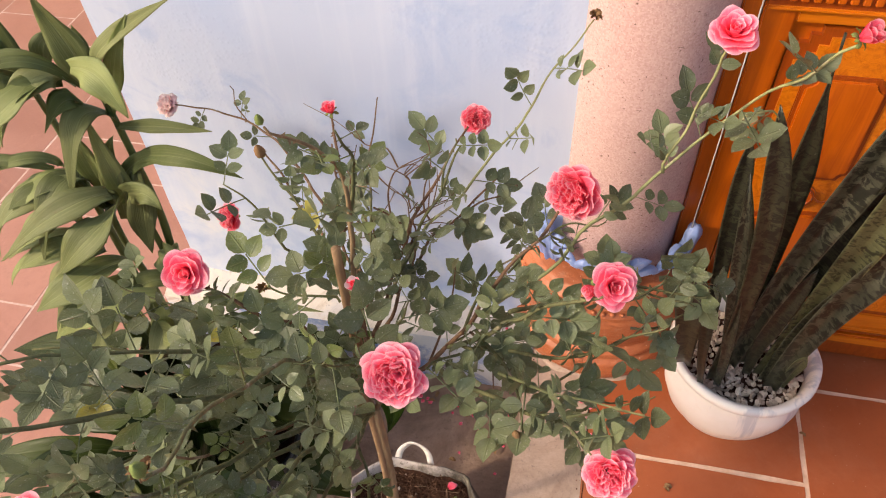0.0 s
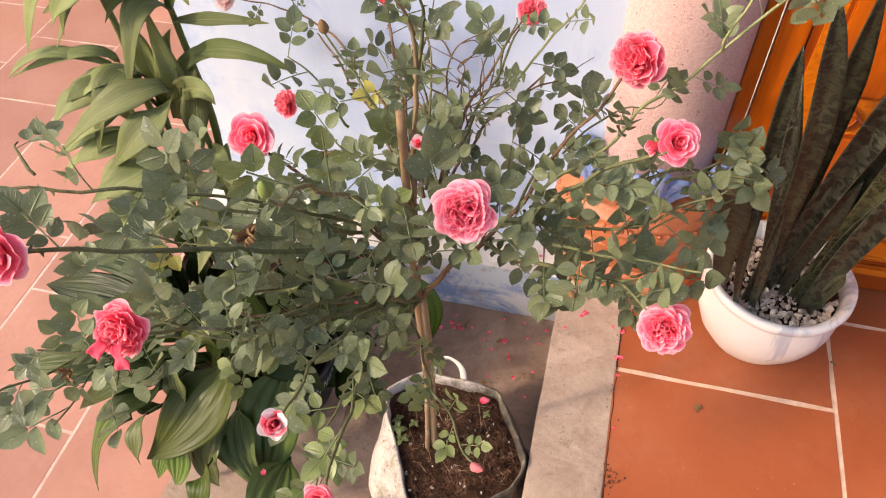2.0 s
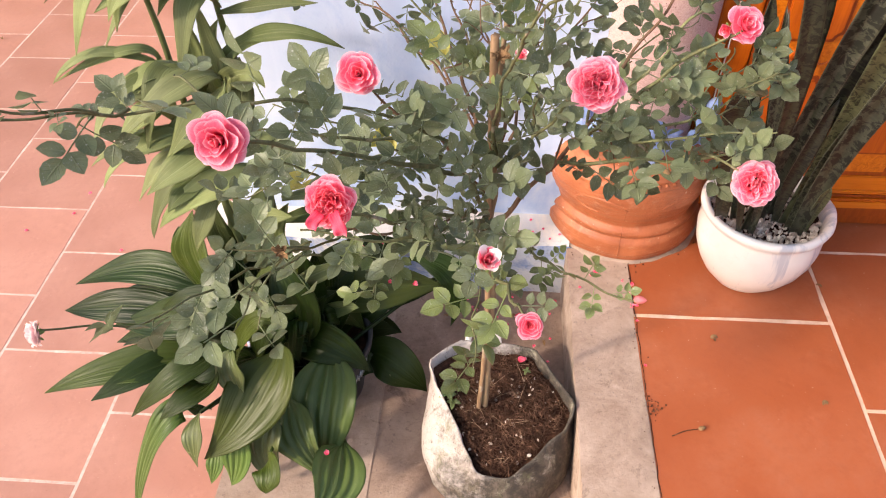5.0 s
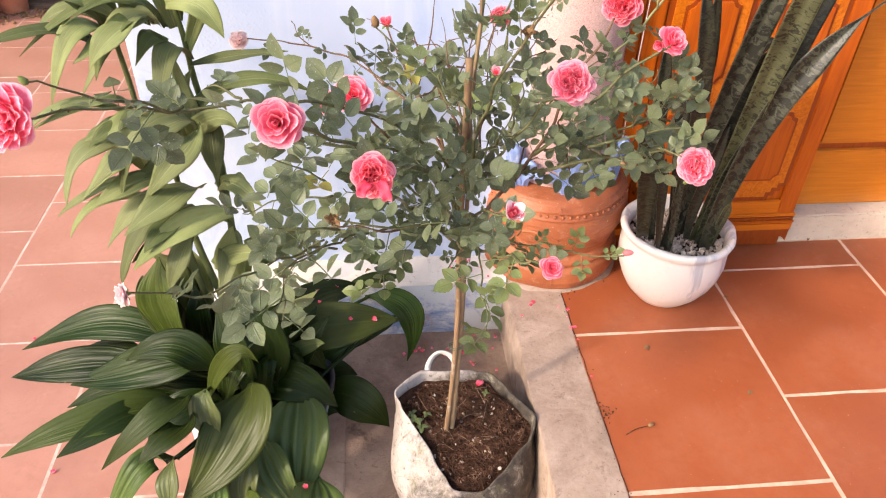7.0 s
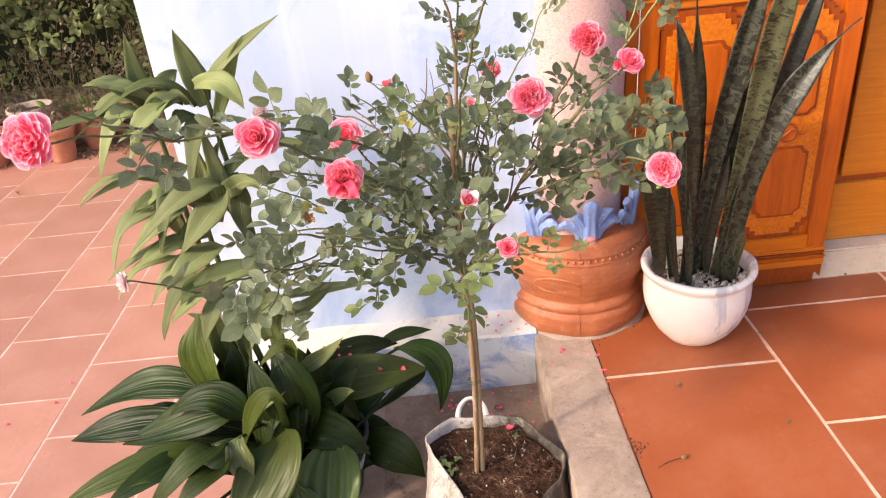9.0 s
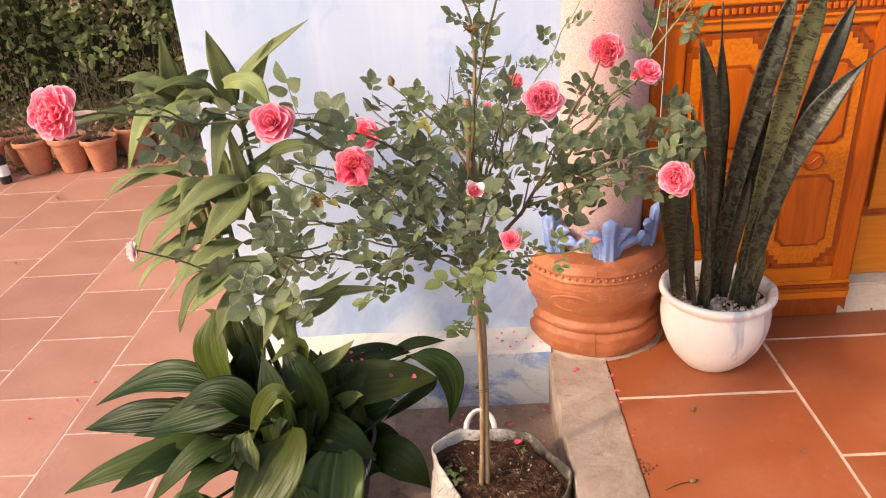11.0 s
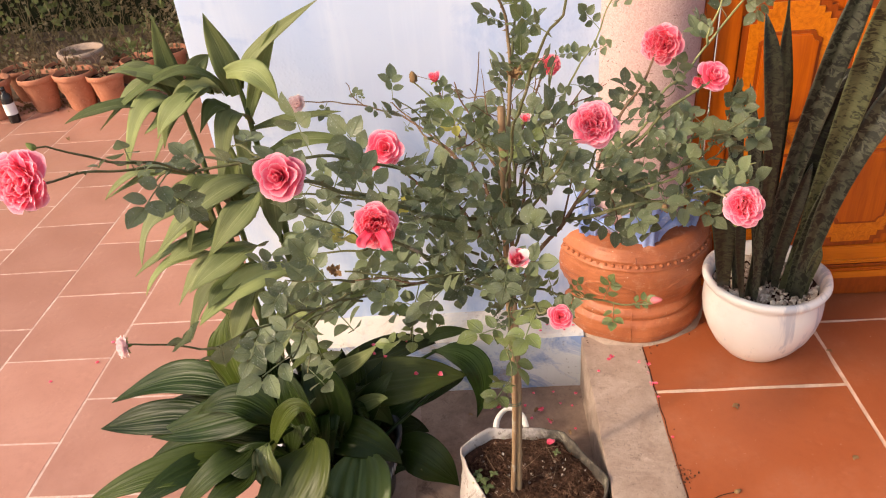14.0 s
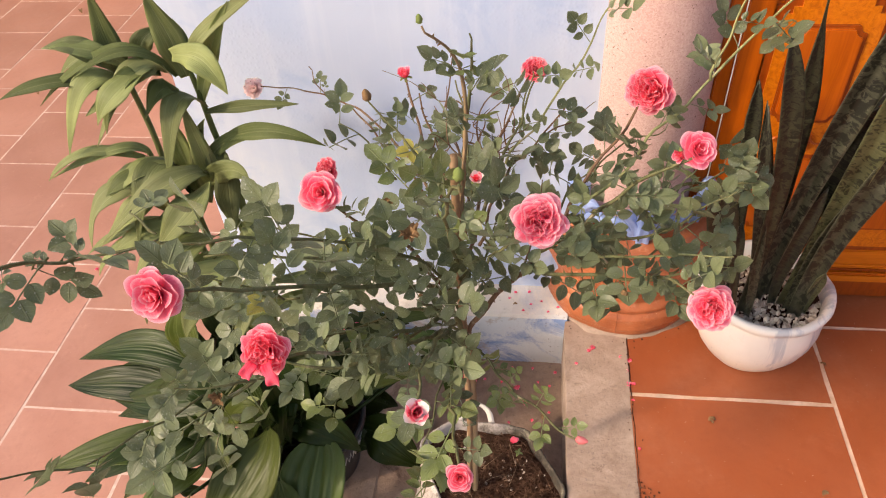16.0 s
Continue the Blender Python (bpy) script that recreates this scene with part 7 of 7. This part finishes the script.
strap((-0.904, 0.05, 0.81), (-0.853, 0.05, 0.919), (-0.795, 0.05, 1.014), 0.034, (0.2, -1, 0.2))
strap((-0.946, 0.05, 0.872), (-0.996, 0.0, 0.891), (-1.097, -0.04, 0.761), 0.048, (-0.5, -0.8, 0.5))
strap((-0.951, 0.05, 0.878), (-1.036, 0.02, 0.933), (-1.206, 0.0, 0.829), 0.026, (-0.1, -0.7, 0.8))
strap((-0.962, 0.03, 0.614), (-0.935, 0.02, 0.71), (-0.891, 0.02, 0.791), 0.037, (0.0, -1, 0.2))
strap((-1.009, 0.0, 0.532), (-1.097, -0.05, 0.562), (-1.203, -0.08, 0.506), 0.030, (-0.2, -0.5, 1))
strap((-1.069, 0.05, 0.832), (-1.147, 0.0, 0.880), (-1.259, -0.03, 0.860), 0.036, (0, -0.5, 1))
strap((-1.031, 0.0, 0.650), (-1.120, -0.06, 0.640), (-1.166, -0.10, 0.548), 0.050, (-0.5, -0.6, 0.7))
strap((-0.880, 0.0, 0.520), (-0.830, -0.06, 0.560), (-0.770, -0.10, 0.530), 0.045, (0.3, -0.7, 0.7))
strap((-0.900, -0.02, 0.450), (-0.960, -0.10, 0.480), (-1.050, -0.15, 0.430), 0.050, (-0.4, -0.6, 0.7))
strap((-0.860, -0.02, 0.400), (-0.850, -0.12, 0.420), (-0.880, -0.18, 0.340), 0.048, (0.1, -0.9, 0.5))

for k, (x, y, z, turn, length, width, rise, droop) in enumerate((
        (-0.865, 0.00, 0.52, 300, 0.16, 0.040, 0.50, 0.35),
        (-0.975, 0.02, 0.66, 250, 0.20, 0.052, 0.50, 0.60), (-1.036, 0.05, 0.86, 170, 0.17, 0.034, 0.50, 0.30), (-1.036, 0.05, 0.84, 230, 0.18, 0.046, 0.45, 0.65),
        (-0.900, 0.05, 0.80, 250, 0.17, 0.048, 0.40, 0.75), (-0.862, -0.02, 0.44, 225, 0.20, 0.048, 0.30, 0.60))):
    # leaves that sheathe the canes between the heads
    p, d = Vector((x, y, z)), Vector((math.cos(radians(turn)), 0.75 * math.sin(radians(turn)), 0))
    strap(p, p + d * length * 0.46 + Vector((0, 0, length * 0.46 * rise)), p + d * length + Vector((0, 0, length * (0.35 * rise - droop))), width, (-0.5 * d.x, -0.5 * d.y - 0.4, 1))

# ---- things lying about ----
def fallen_petal_mesh(seed):
    rr = random.Random(seed)
    verts, faces, uvs = [], [], []
    petal_patch(verts, faces, uvs, 0, 0.1, 70, 105, 1.0, 0.55, 0.35, 0.10, rr)
    c = sum((Vector(v) for v in verts), Vector()) / len(verts)
    return mesh_of("fallen_petal", [Vector(v) - c for v in verts], faces, PETAL_RED if seed % 2 else PETAL, uvs)


FALLEN = [fallen_petal_mesh(k) for k in range(4)]


def fallen(x, y, z, size, kind=0, tilt=0.0):
    ob = new("fallen_petal", FALLEN[kind % 4])
    ob.location, ob.scale = (x, y, z + size * 0.22), (size, size, size)
    ob.rotation_euler = (tilt, 0, x * 90 + y * 37)
    tagged(ob, "small fallen pink rose petal", "petal", "fallen petals")


fallen(0.003, 0.032, 0, 0.0102, 0)
fallen(-0.011, 0.116, 0, 0.0102, 1)
fallen(-0.082, 0.143, 0, 0.0136, 2)
fallen(0.01, 0.107, -0, 0.01105, 3)
fallen(0.016, 0.031, 0, 0.0085, 4)
fallen(-0.173, 0.193, -0.182, 0.0102, 5)
fallen(-0.461, 0.136, -0.182, 0.0102, 6)
fallen(-0.426, 0.147, -0.182, 0.0102, 7)
fallen(-0.414, 0.156, -0.182, 0.0102, 8)
fallen(-0.280, -0.150, -0.010, 0.0187, 9)
fallen(-0.256, 0.087, -0.182, 0.0102, 10)
fallen(-0.281, 0.13, -0.182, 0.0102, 11)
fallen(-0.374, 0.156, -0.182, 0.0085, 12)
fallen(-0.286, 0.133, -0.182, 0.0102, 13)
fallen(-0.272, 0.37, 0.04, 0.0102, 14)
fallen(-0.233, 0.366, 0.04, 0.0102, 15)
fallen(-0.208, 0.338, 0.04, 0.0085, 16)
fallen(-0.293, 0.302, 0.035, 0.0085, 17)
fallen(-0.255, 0.305, 0.035, 0.0085, 18)
fallen(-0.435, 0.161, -0.182, 0.0119, 19)
fallen(-0.405, 0.146, -0.182, 0.0119, 20)
fallen(-0.279, 0.135, -0.182, 0.0119, 21)
fallen(-0.259, 0.082, -0.182, 0.0119, 22)
fallen(-0.326, 0.15, -0.182, 0.00935, 23)
fallen(-0.311, 0.098, -0.182, 0.00935, 24)
fallen(-0.237, 0.027, -0.182, 0.00935, 25)
fallen(-2.174, 1.15, -0.678, 0.0153, 26)
fallen(-2.191, 1.014, -0.678, 0.0153, 27)
fallen(-2.352, 0.899, -0.678, 0.0136, 28)
fallen(-1.895, 0.803, -0.678, 0.0136, 29)
fallen(-1.624, 0.162, -0.678, 0.0153, 30)
fallen(-0.092, 0.132, 0, 0.01105, 31)
fallen(0.002, 0.07, 0, 0.0085, 32)
fallen(0.002, 0.023, 0, 0.0085, 33)
fallen(-0.726, 0.074, 0.142, 0.0085, 34, 0.5)
fallen(-0.691, 0.073, 0.141, 0.0085, 35, 0.5)
fallen(-0.640, 0.086, 0.140, 0.0085, 37, 0.5)
fallen(-0.756, 0.059, 0.129, 0.0085, 39, 0.5)
fallen(-0.724, 0.056, 0.127, 0.0075, 41, 0.5)
fallen(-0.680, -0.020, 0.181, 0.0080, 43, 0.4)
fallen(-0.754, -0.050, 0.160, 0.0080, 45, 0.4)
fallen(-0.604, -0.051, 0.147, 0.0095, 47, 0.5)
fallen(-0.545, -0.044, 0.136, 0.0125, 49, 0.5)
fallen(-0.708, -0.431, 0, 0.0119, 41)
fallen(-0.22, 0.279, 0.026, 0.0075, 45)
fallen(-0.201, 0.25, 0.016, 0.0075, 46)
fallen(-0.239, 0.21, -0.189, 0.0075, 47)
fallen(-0.222, 0.161, -0.189, 0.0075, 48)
fallen(-0.189, 0.148, -0.188, 0.0075, 49)
fallen(-0.084, 0.14, 0.003, 0.0075, 50)
fallen(-0.127, 0.086, 0.003, 0.0075, 51)
fallen(0.011, 0.031, 0.001, 0.0075, 52)
fallen(0.01, -0.019, 0.001, 0.0075, 53)
fallen(-0.264, 0.099, -0.189, 0.0075, 54)
fallen(-0.298, 0.208, -0.189, 0.0075, 55)
fallen(-0.43, 0.192, -0.189, 0.0075, 56)
fallen(0.015, -0.156, 0.001, 0.0075, 57)
fallen(-0.25, 0.27, 0.022, 0.0075, 58)
fallen(-0.27, 0.25, 0.018, 0.0075, 59)
fallen(-0.31, 0.285, 0.028, 0.0075, 60)
fallen(-0.175, 0.265, 0.02, 0.0075, 61)
fallen(-0.2, -0.02, -0.189, 0.0075, 62)
fallen(-0.19, 0.06, -0.189, 0.0075, 63)
fallen(-0.3, 0.02, -0.189, 0.0075, 64)
fallen(-0.34, 0.13, -0.189, 0.0075, 65)


def dry_leaf(x, y, z, size):
    ob = new("dry_leaf", DRY_LEAF)
    ob.location, ob.scale = (x, y, z), (size, size, size)
    ob.rotation_euler = (0, 0, x * 70 + y * 20)
    tagged(ob, "small curled brown dry leaf", "leaf", "dry leaves")


DRY_LEAF = blade_mesh("dry_leaf", (-0.5, 0, 0.1), (0, 0, 0.30), (0.5, 0, 0.05), 0.5, (0, 0, 1), DRIED, leaflet_outline, 0.5, 0.3, 0.02, 8, 4, 3)
dry_leaf(0.194, -0.061, 0, 0.018)
dry_leaf(0.408, -0.236, 0, 0.012)
dry_leaf(0.412, -0.236, 0, 0.012)
dry_leaf(0.404, -0.239, 0, 0.012)
dry_leaf(-0.559, 0.26, 0.045, 0.02)
dry_leaf(-0.573, 0.362, 0.045, 0.018)
dry_leaf(-0.293, 0.261, 0.03, 0.014)
dry_leaf(-0.39, 0.174, -0.182, 0.02)
dry_leaf(-0.487, 0.121, -0.182, 0.014)
dry_leaf(0.19, -0.068, 0, 0.016)
dry_leaf(-0.313, -0.006, -0.182, 0.02)
dry_leaf(-0.209, 0.038, -0.182, 0.018)
dry_leaf(-3.553, 3.596, -0.678, 0.06)
dry_leaf(-3.28, 2.483, -0.678, 0.03)
dry_leaf(0.888, 0.39, 0, 0.016)
dry_leaf(0.51, 0.347, 0, 0.012)
dry_leaf(0.496, 0.125, 0, 0.016)
dry_leaf(-0.401, 0.152, -0.182, 0.02)
dry_leaf(-0.294, 0.129, -0.182, 0.02)
dry_leaf(-0.256, 0.085, -0.182, 0.014)
gv, gf = [], []
rr = random.Random(55)
for k in range(150):
    if k >= 110:
        c = Vector((0.022 + rr.gauss(0, 0.012), -0.268 + rr.gauss(0, 0.016), 0.002))
    elif k % 3:
        c = Vector((0.004 + rr.gauss(0, 0.012), rr.uniform(-1.6, 0.2), 0.003))
    else:
        a = radians(rr.uniform(-170, -5))
        c = Vector((0.006 + 0.232 * math.cos(a), 0.40 + (0.232 + rr.gauss(0, 0.010)) * math.sin(a), 0.003))
    add_stone(gv, gf, c, rr.uniform(0.0010, 0.0030), rr)
tagged(part("grit", mesh_of("grit", gv, gf, STRAW, smooth=False), None, None), "dark crumbs of soil along the porch edge", "grit", kind="stuff")
twig = thing("fallen_bud", "dry rose bud on a thin stalk lying on the tiles", "bud", (0.11, -0.325, 0.0))
part("stalk", tube("stalk", smooth_path([(-0.06, -0.02, 0.003), (-0.03, -0.006, 0.004), (0.0, 0.0, 0.005)], 8), 0.0012, 0.0012, STRAW, 5), None, twig)
bd = part("bud", BUD_DRY, None, twig)
bd.location, bd.scale, bd.rotation_euler = (0.008, 0.002, 0.006), (0.009, 0.009, 0.009), (0, 1.4, 0.3)


# ---- far side of the yard ----
def clay_pot_mesh():
    prof = [(0.0, 0.003), (0.082, 0.002), (0.086, 0.010), (0.121, 0.215), (0.126, 0.222), (0.138, 0.226), (0.141, 0.262), (0.137, 0.268), (0.128, 0.264), (0.124, 0.22)]
    return lathe("body", prof, POT_CLAY, 24, shake=0.004)


CLAY_BODY = clay_pot_mesh()
CLAY_SOIL = lathe("soil", [(0.0, 0.235), (0.125, 0.232)], SOIL, 16, shake=0.01)


def tuft_mesh(seed, count, size, height, spread, material):
    rr = random.Random(seed)
    verts, faces, uvs = [], [], []
    for k in range(count):
        a, r = rr.uniform(0, 6.28), spread * math.sqrt(rr.random())
        c = Vector((r * math.cos(a), r * math.sin(a), rr.uniform(0.0, height)))
        d = Vector((rr.gauss(0, 1), rr.gauss(0, 1), rr.gauss(0.2, 0.7))).normalized()
        s = d.orthogonal().normalized()
        s = Matrix.Rotation(rr.uniform(0, 6.28), 3, d) @ s
        l, w = size * rr.uniform(0.6, 1.3), size * rr.uniform(0.22, 0.4)
        up = d.cross(s) * l * 0.15
        b0 = len(verts)
        verts += [c, c + d * l * 0.45 + s * w + up, c + d * l, c + d * l * 0.45 - s * w + up, c + d * l * 0.5 - up * 0.5]
        uvs += [(0.5, 0), (1, 0.5), (0.5, 1), (0, 0.5), (0.5, 0.5)]
        faces += [(b0, b0 + 1, b0 + 4), (b0 + 1, b0 + 2, b0 + 4), (b0 + 2, b0 + 3, b0 + 4), (b0 + 3, b0, b0 + 4)]
    return mesh_of("foliage", verts, faces, material, uvs)


HEDGE_LEAF = rose_leaf_material("hedge leaf", (0.070, 0.095, 0.026), (0.185, 0.215, 0.072), (0.24, 0.27, 0.11))
HEDGE_DRY = rose_leaf_material("dry hedge leaf", (0.17, 0.125, 0.07), (0.34, 0.25, 0.14), (0.30, 0.24, 0.15))
TUFTS = [tuft_mesh(k, 34, 0.050, 0.16, 0.09, HEDGE_DRY if k == 1 else HEDGE_LEAF) for k in range(3)]


def clay_pot(x, y, scale, tuft, label):
    pot = thing("plant_pot", label, "pot", (x, y, YARD_Z), "clay pots across the yard")
    part("body", CLAY_BODY, None, pot)
    part("soil", CLAY_SOIL, None, pot, "dark soil")
    pot.scale = (scale, scale, scale)
    pot.rotation_euler = (0.02 * math.sin(x * 9), 0.02 * math.cos(x * 13), x * 5)
    sh = thing("small_shrub", "small leafy shrub growing in a clay pot", "shrub", (x, y, YARD_Z + 0.235 * scale), "shrubs in clay pots")
    part("foliage", TUFTS[tuft % 3], None, sh)
    rr = random.Random(int(abs(x) * 100))
    for k in range(4):
        part("stem", tube("stem", smooth_path([(0, 0, -0.01), (rr.uniform(-0.04, 0.04), rr.uniform(-0.04, 0.04), 0.1), (rr.uniform(-0.08, 0.08), rr.uniform(-0.08, 0.08), 0.2)], 6), 0.004, 0.002, TWIG, 5), None, sh)
    sh.scale = (scale, scale, scale)


for x, y, s in ((-3.10, 4.76, 1.1), (-3.27, 4.53, 1.14), (-3.47, 4.28, 1.07), (-3.735, 4.29, 1.15), (-4.05, 4.30, 1.11), (-4.40, 4.20, 1.18), (-3.50, 4.78, 0.92), (-4.02, 4.66, 1.0), (-4.36, 4.60, 1.05)):
    clay_pot(x, y, s, int(abs(x) * 10), "terracotta clay pot in the row across the yard")
grey_pot = thing("plant_pot", "wide pale grey pot behind the clay pots", "pot", (-3.79, 4.62, YARD_Z))
part("body", lathe("body", [(0.0, 0.0), (0.12, 0.0), (0.15, 0.22), (0.175, 0.34), (0.19, 0.36), (0.19, 0.39), (0.17, 0.39), (0.15, 0.34)], CONCRETE, 32), None, grey_pot)
bottle = thing("bottle", "dark plastic bottle with a white label by the pots", "bottle", (-4.22, 4.06, YARD_Z))
part("body", lathe("body", [(0.0, 0.0), (0.040, 0.0), (0.044, 0.01), (0.044, 0.20), (0.038, 0.23), (0.018, 0.25), (0.016, 0.27)], BOTTLE_DARK, 20), None, bottle)
part("label", lathe("label", [(0.0448, 0.07), (0.0448, 0.165)], LABEL_WHITE, 20), None, bottle, "plain white label")
part("cap", lathe("cap", [(0.0, 0.295), (0.018, 0.295), (0.019, 0.265), (0.0, 0.265)], BOTTLE_DARK, 14), None, bottle)
bed = setting("planting_bed", worn_box(-9, 1.0, 4.56, 8.0, YARD_Z - 0.2, YARD_Z + 0.03, 0.5, 0.02, 0.02, 4), EARTH, "dark planting bed behind the pots", "ground")


def hedge_mesh(seed, x0, x1, y0, y1, z0, z1, count, size, material):
    rr = random.Random(seed)
    verts, faces, uvs = [], [], []
    for k in range(count):
        c = Vector((rr.uniform(x0, x1), 0, rr.uniform(z0, z1)))
        bulge = 0.35 * noise.noise(Vector((c.x * 0.9, 3.1, c.z * 1.1))) + 0.2 * noise.noise(Vector((c.x * 3, 1.1, c.z * 3)))
        c.y = y0 + (y1 - y0) * rr.random() ** 1.6 + bulge
        if noise.noise(Vector((c.x * 2.2, seed, c.z * 2.2))) + 0.5 * noise.noise(Vector((c.x * 6, seed, c.z * 6))) < -0.06:
            continue
        d = Vector((rr.gauss(0, 1), rr.gauss(-0.5, 0.6), rr.gauss(-0.2, 0.8))).normalized()
        s = Matrix.Rotation(rr.uniform(0, 6.28), 3, d) @ d.orthogonal().normalized()
        l, w = size * rr.uniform(0.5, 1.2), size * rr.uniform(0.26, 0.50)
        up = d.cross(s) * l * 0.15
        b0 = len(verts)
        verts += [c, c + d * l * 0.25 + s * w * 0.85 + up, c + d * l * 0.65 + s * w * 0.8 + up, c + d * l, c + d * l * 0.65 - s * w * 0.8 + up, c + d * l * 0.25 - s * w * 0.85 + up, c + d * l * 0.5 - up * 0.5]
        uvs += [(0.5, 0), (1, 0.3), (1, 0.7), (0.5, 1), (0, 0.7), (0, 0.3), (0.5, 0.5)]
        faces += [(b0 + q, b0 + (q + 1) % 6, b0 + 6) for q in range(6)]
    return mesh_of("hedge", verts, faces, material, uvs)


for sd, y0, y1, z0, z1, num, size, mat, lab in ((1, 5.2, 6.2, 0.2, 3.2, 24000, 0.095, HEDGE_LEAF, "dense dark green hedge behind the pots"),
                                               (2, 4.95, 5.6, -0.65, 0.85, 14000, 0.042, HEDGE_DRY, "dry brownish undergrowth below the hedge"),
                                               (3, 4.9, 5.5, -0.55, 0.9, 3500, 0.085, HEDGE_LEAF, "green undergrowth below the hedge")):
    tagged(part("hedge", hedge_mesh(sd, -8.6, -1.0, y0, y1, z0, z1, num, size, mat), None, None), lab, "hedge", kind="stuff")
for sd, cx, cy, w, h in ((11, -5.02, 4.20, 0.40, 0.75), (12, -5.75, 4.40, 0.42, 0.60)):
    tagged(part("low_bush", hedge_mesh(sd, cx - w, cx + w, cy - 0.22, cy + 0.28, YARD_Z + 0.02, YARD_Z + h, 1500, 0.055, HEDGE_DRY if sd == 12 else HEDGE_LEAF), None, None), "low half-dry leafy bush beside the clay pots", "bush", kind="stuff")
# backing board added behind the leaves; its near-black colour is the hedge's inner shade
setting("backdrop", worn_box(-9.5, 1.0, 6.7, 6.9, -1.0, 3.4, 0.6, 0.08, 0.02, 8), speckled("deep shade of the hedge", ((0.3, (0.010, 0.013, 0.006)), (0.7, (0.03, 0.036, 0.016))), 8), "backing board behind the hedge, coloured as its deep shade", "backdrop")
hv, hf = [], []
rr = random.Random(12)
for k in range(520):
    p = Vector((rr.uniform(-7.5, -2.0), rr.uniform(4.75, 5.4), -0.66))
    top = p + Vector((rr.gauss(0, 0.30), rr.gauss(-0.05, 0.15), rr.uniform(0.25, 1.25)))
    me_pts = smooth_path([p, p.lerp(top, 0.5) + Vector((rr.gauss(0, 0.05), 0, 0)), top], 5)
    for i, q in enumerate(me_pts):
        w = 0.0026 * (1 - i / 7)
        hv += [q + Vector((w, 0, 0)), q + Vector((-w, w, 0)), q + Vector((-w, -w, 0))]
    b0 = len(hv) - 18
    for i in range(5):
        for j in range(3):
            a, b = b0 + i * 3 + j, b0 + i * 3 + (j + 1) % 3
            hf.append((a, b, b + 3, a + 3))
tagged(part("dry_stalks", mesh_of("dry_stalks", hv, hf, speckled("dry stalk", ((0.3, (0.13, 0.10, 0.055)), (0.7, (0.30, 0.235, 0.13))), 20)), None, None), "thin dry brown stalks among the undergrowth", "stalks", kind="stuff")


db, df = [], []
rr = random.Random(19)
for k in range(700):
    c = Vector((rr.uniform(-6.0, -2.9), 0, YARD_Z + rr.uniform(0.0, 0.012)))
    c.y = 4.46 + 0.10 * (c.x + 2.9) * 0.4 + rr.gauss(0, 0.10)
    add_stone(db, df, c, rr.uniform(0.006, 0.022), rr)
tagged(part("leaf_litter", mesh_of("leaf_litter", db, df, DRIED, smooth=False), None, None), "dry brown leaf litter round the clay pots", "litter", kind="stuff")


# ---- tiles ----
def tile_mesh(name, w, d, material, t=0.018):
    """A tile whose edges wander by a millimetre or two."""
    rr2 = random.Random(int(w * 1000) * 31 + int(d * 1000))
    ring = []
    for (x0, y0), (x1, y1) in (((-1, -1), (1, -1)), ((1, -1), (1, 1)), ((1, 1), (-1, 1)), ((-1, 1), (-1, -1))):
        for k in range(6):
            s = k / 6
            j = rr2.uniform(-0.0022, 0.0012)
            x, y = (x0 + (x1 - x0) * s) * w / 2, (y0 + (y1 - y0) * s) * d / 2
            ring.append((x + (j if x0 == x1 == 1 else -j if x0 == x1 else 0), y + (j if y0 == y1 == 1 else -j if y0 == y1 else 0)))
    n = len(ring)
    verts = [(x, y, 0) for x, y in ring] + [(x * 1.002, y * 1.002, -t) for x, y in ring]
    faces = [tuple(range(n))] + [(k, k + n, (k + 1) % n + n, (k + 1) % n) for k in range(n)]
    return mesh_of(name, verts, faces, material, smooth=False)


def lay(parent, mesh, x, y, z, rr):
    ob = new("tile", mesh)
    ob.parent = parent
    ob.location = (x, y, z + rr.uniform(-0.0006, 0.0006))
    ob.rotation_euler = (rr.uniform(-0.001, 0.001), rr.uniform(-0.001, 0.001), rr.uniform(-0.002, 0.002))


rr = random.Random(31)
SHAPES = {}


def tile_rows(parent, x, width, material, first, y0, y1, z, pitch):
    """One row of tiles from y0 to y1, with a joint at first, cut at both ends."""
    edges = [first + pitch * k for k in range(-40, 40) if y0 < first + pitch * k < y1]
    edges = [y0, *edges, y1]
    for a, b in zip(edges, edges[1:]):
        if b - a < 0.03:
            continue
        key = (width, round(b - a, 3), material.name)
        if key not in SHAPES:
            gap = 0.0105
            SHAPES[key] = tile_mesh("tile", width - gap, b - a - gap, material)
        lay(parent, SHAPES[key], x + width / 2, (a + b) / 2, z, rr)


for x0, w, off in ((-0.004, 0.496, 0.0), (0.492, 0.5, 0.252), (0.992, 0.5, 0.0), (1.492, 0.5, 0.252), (1.992, 0.5, 0.0), (2.492, 0.5, 0.252)):
    tile_rows(porch, x0, w, TILE_PORCH, off, -4.0, 0.390, 0.0, 0.504)
for col in range(11):
    tile_rows(yard, -6.64 + 0.5 * col, 0.5, TILE_YARD, 0.285 if col % 2 else 0.045, -4.0, 4.55, YARD_Z, 0.5)
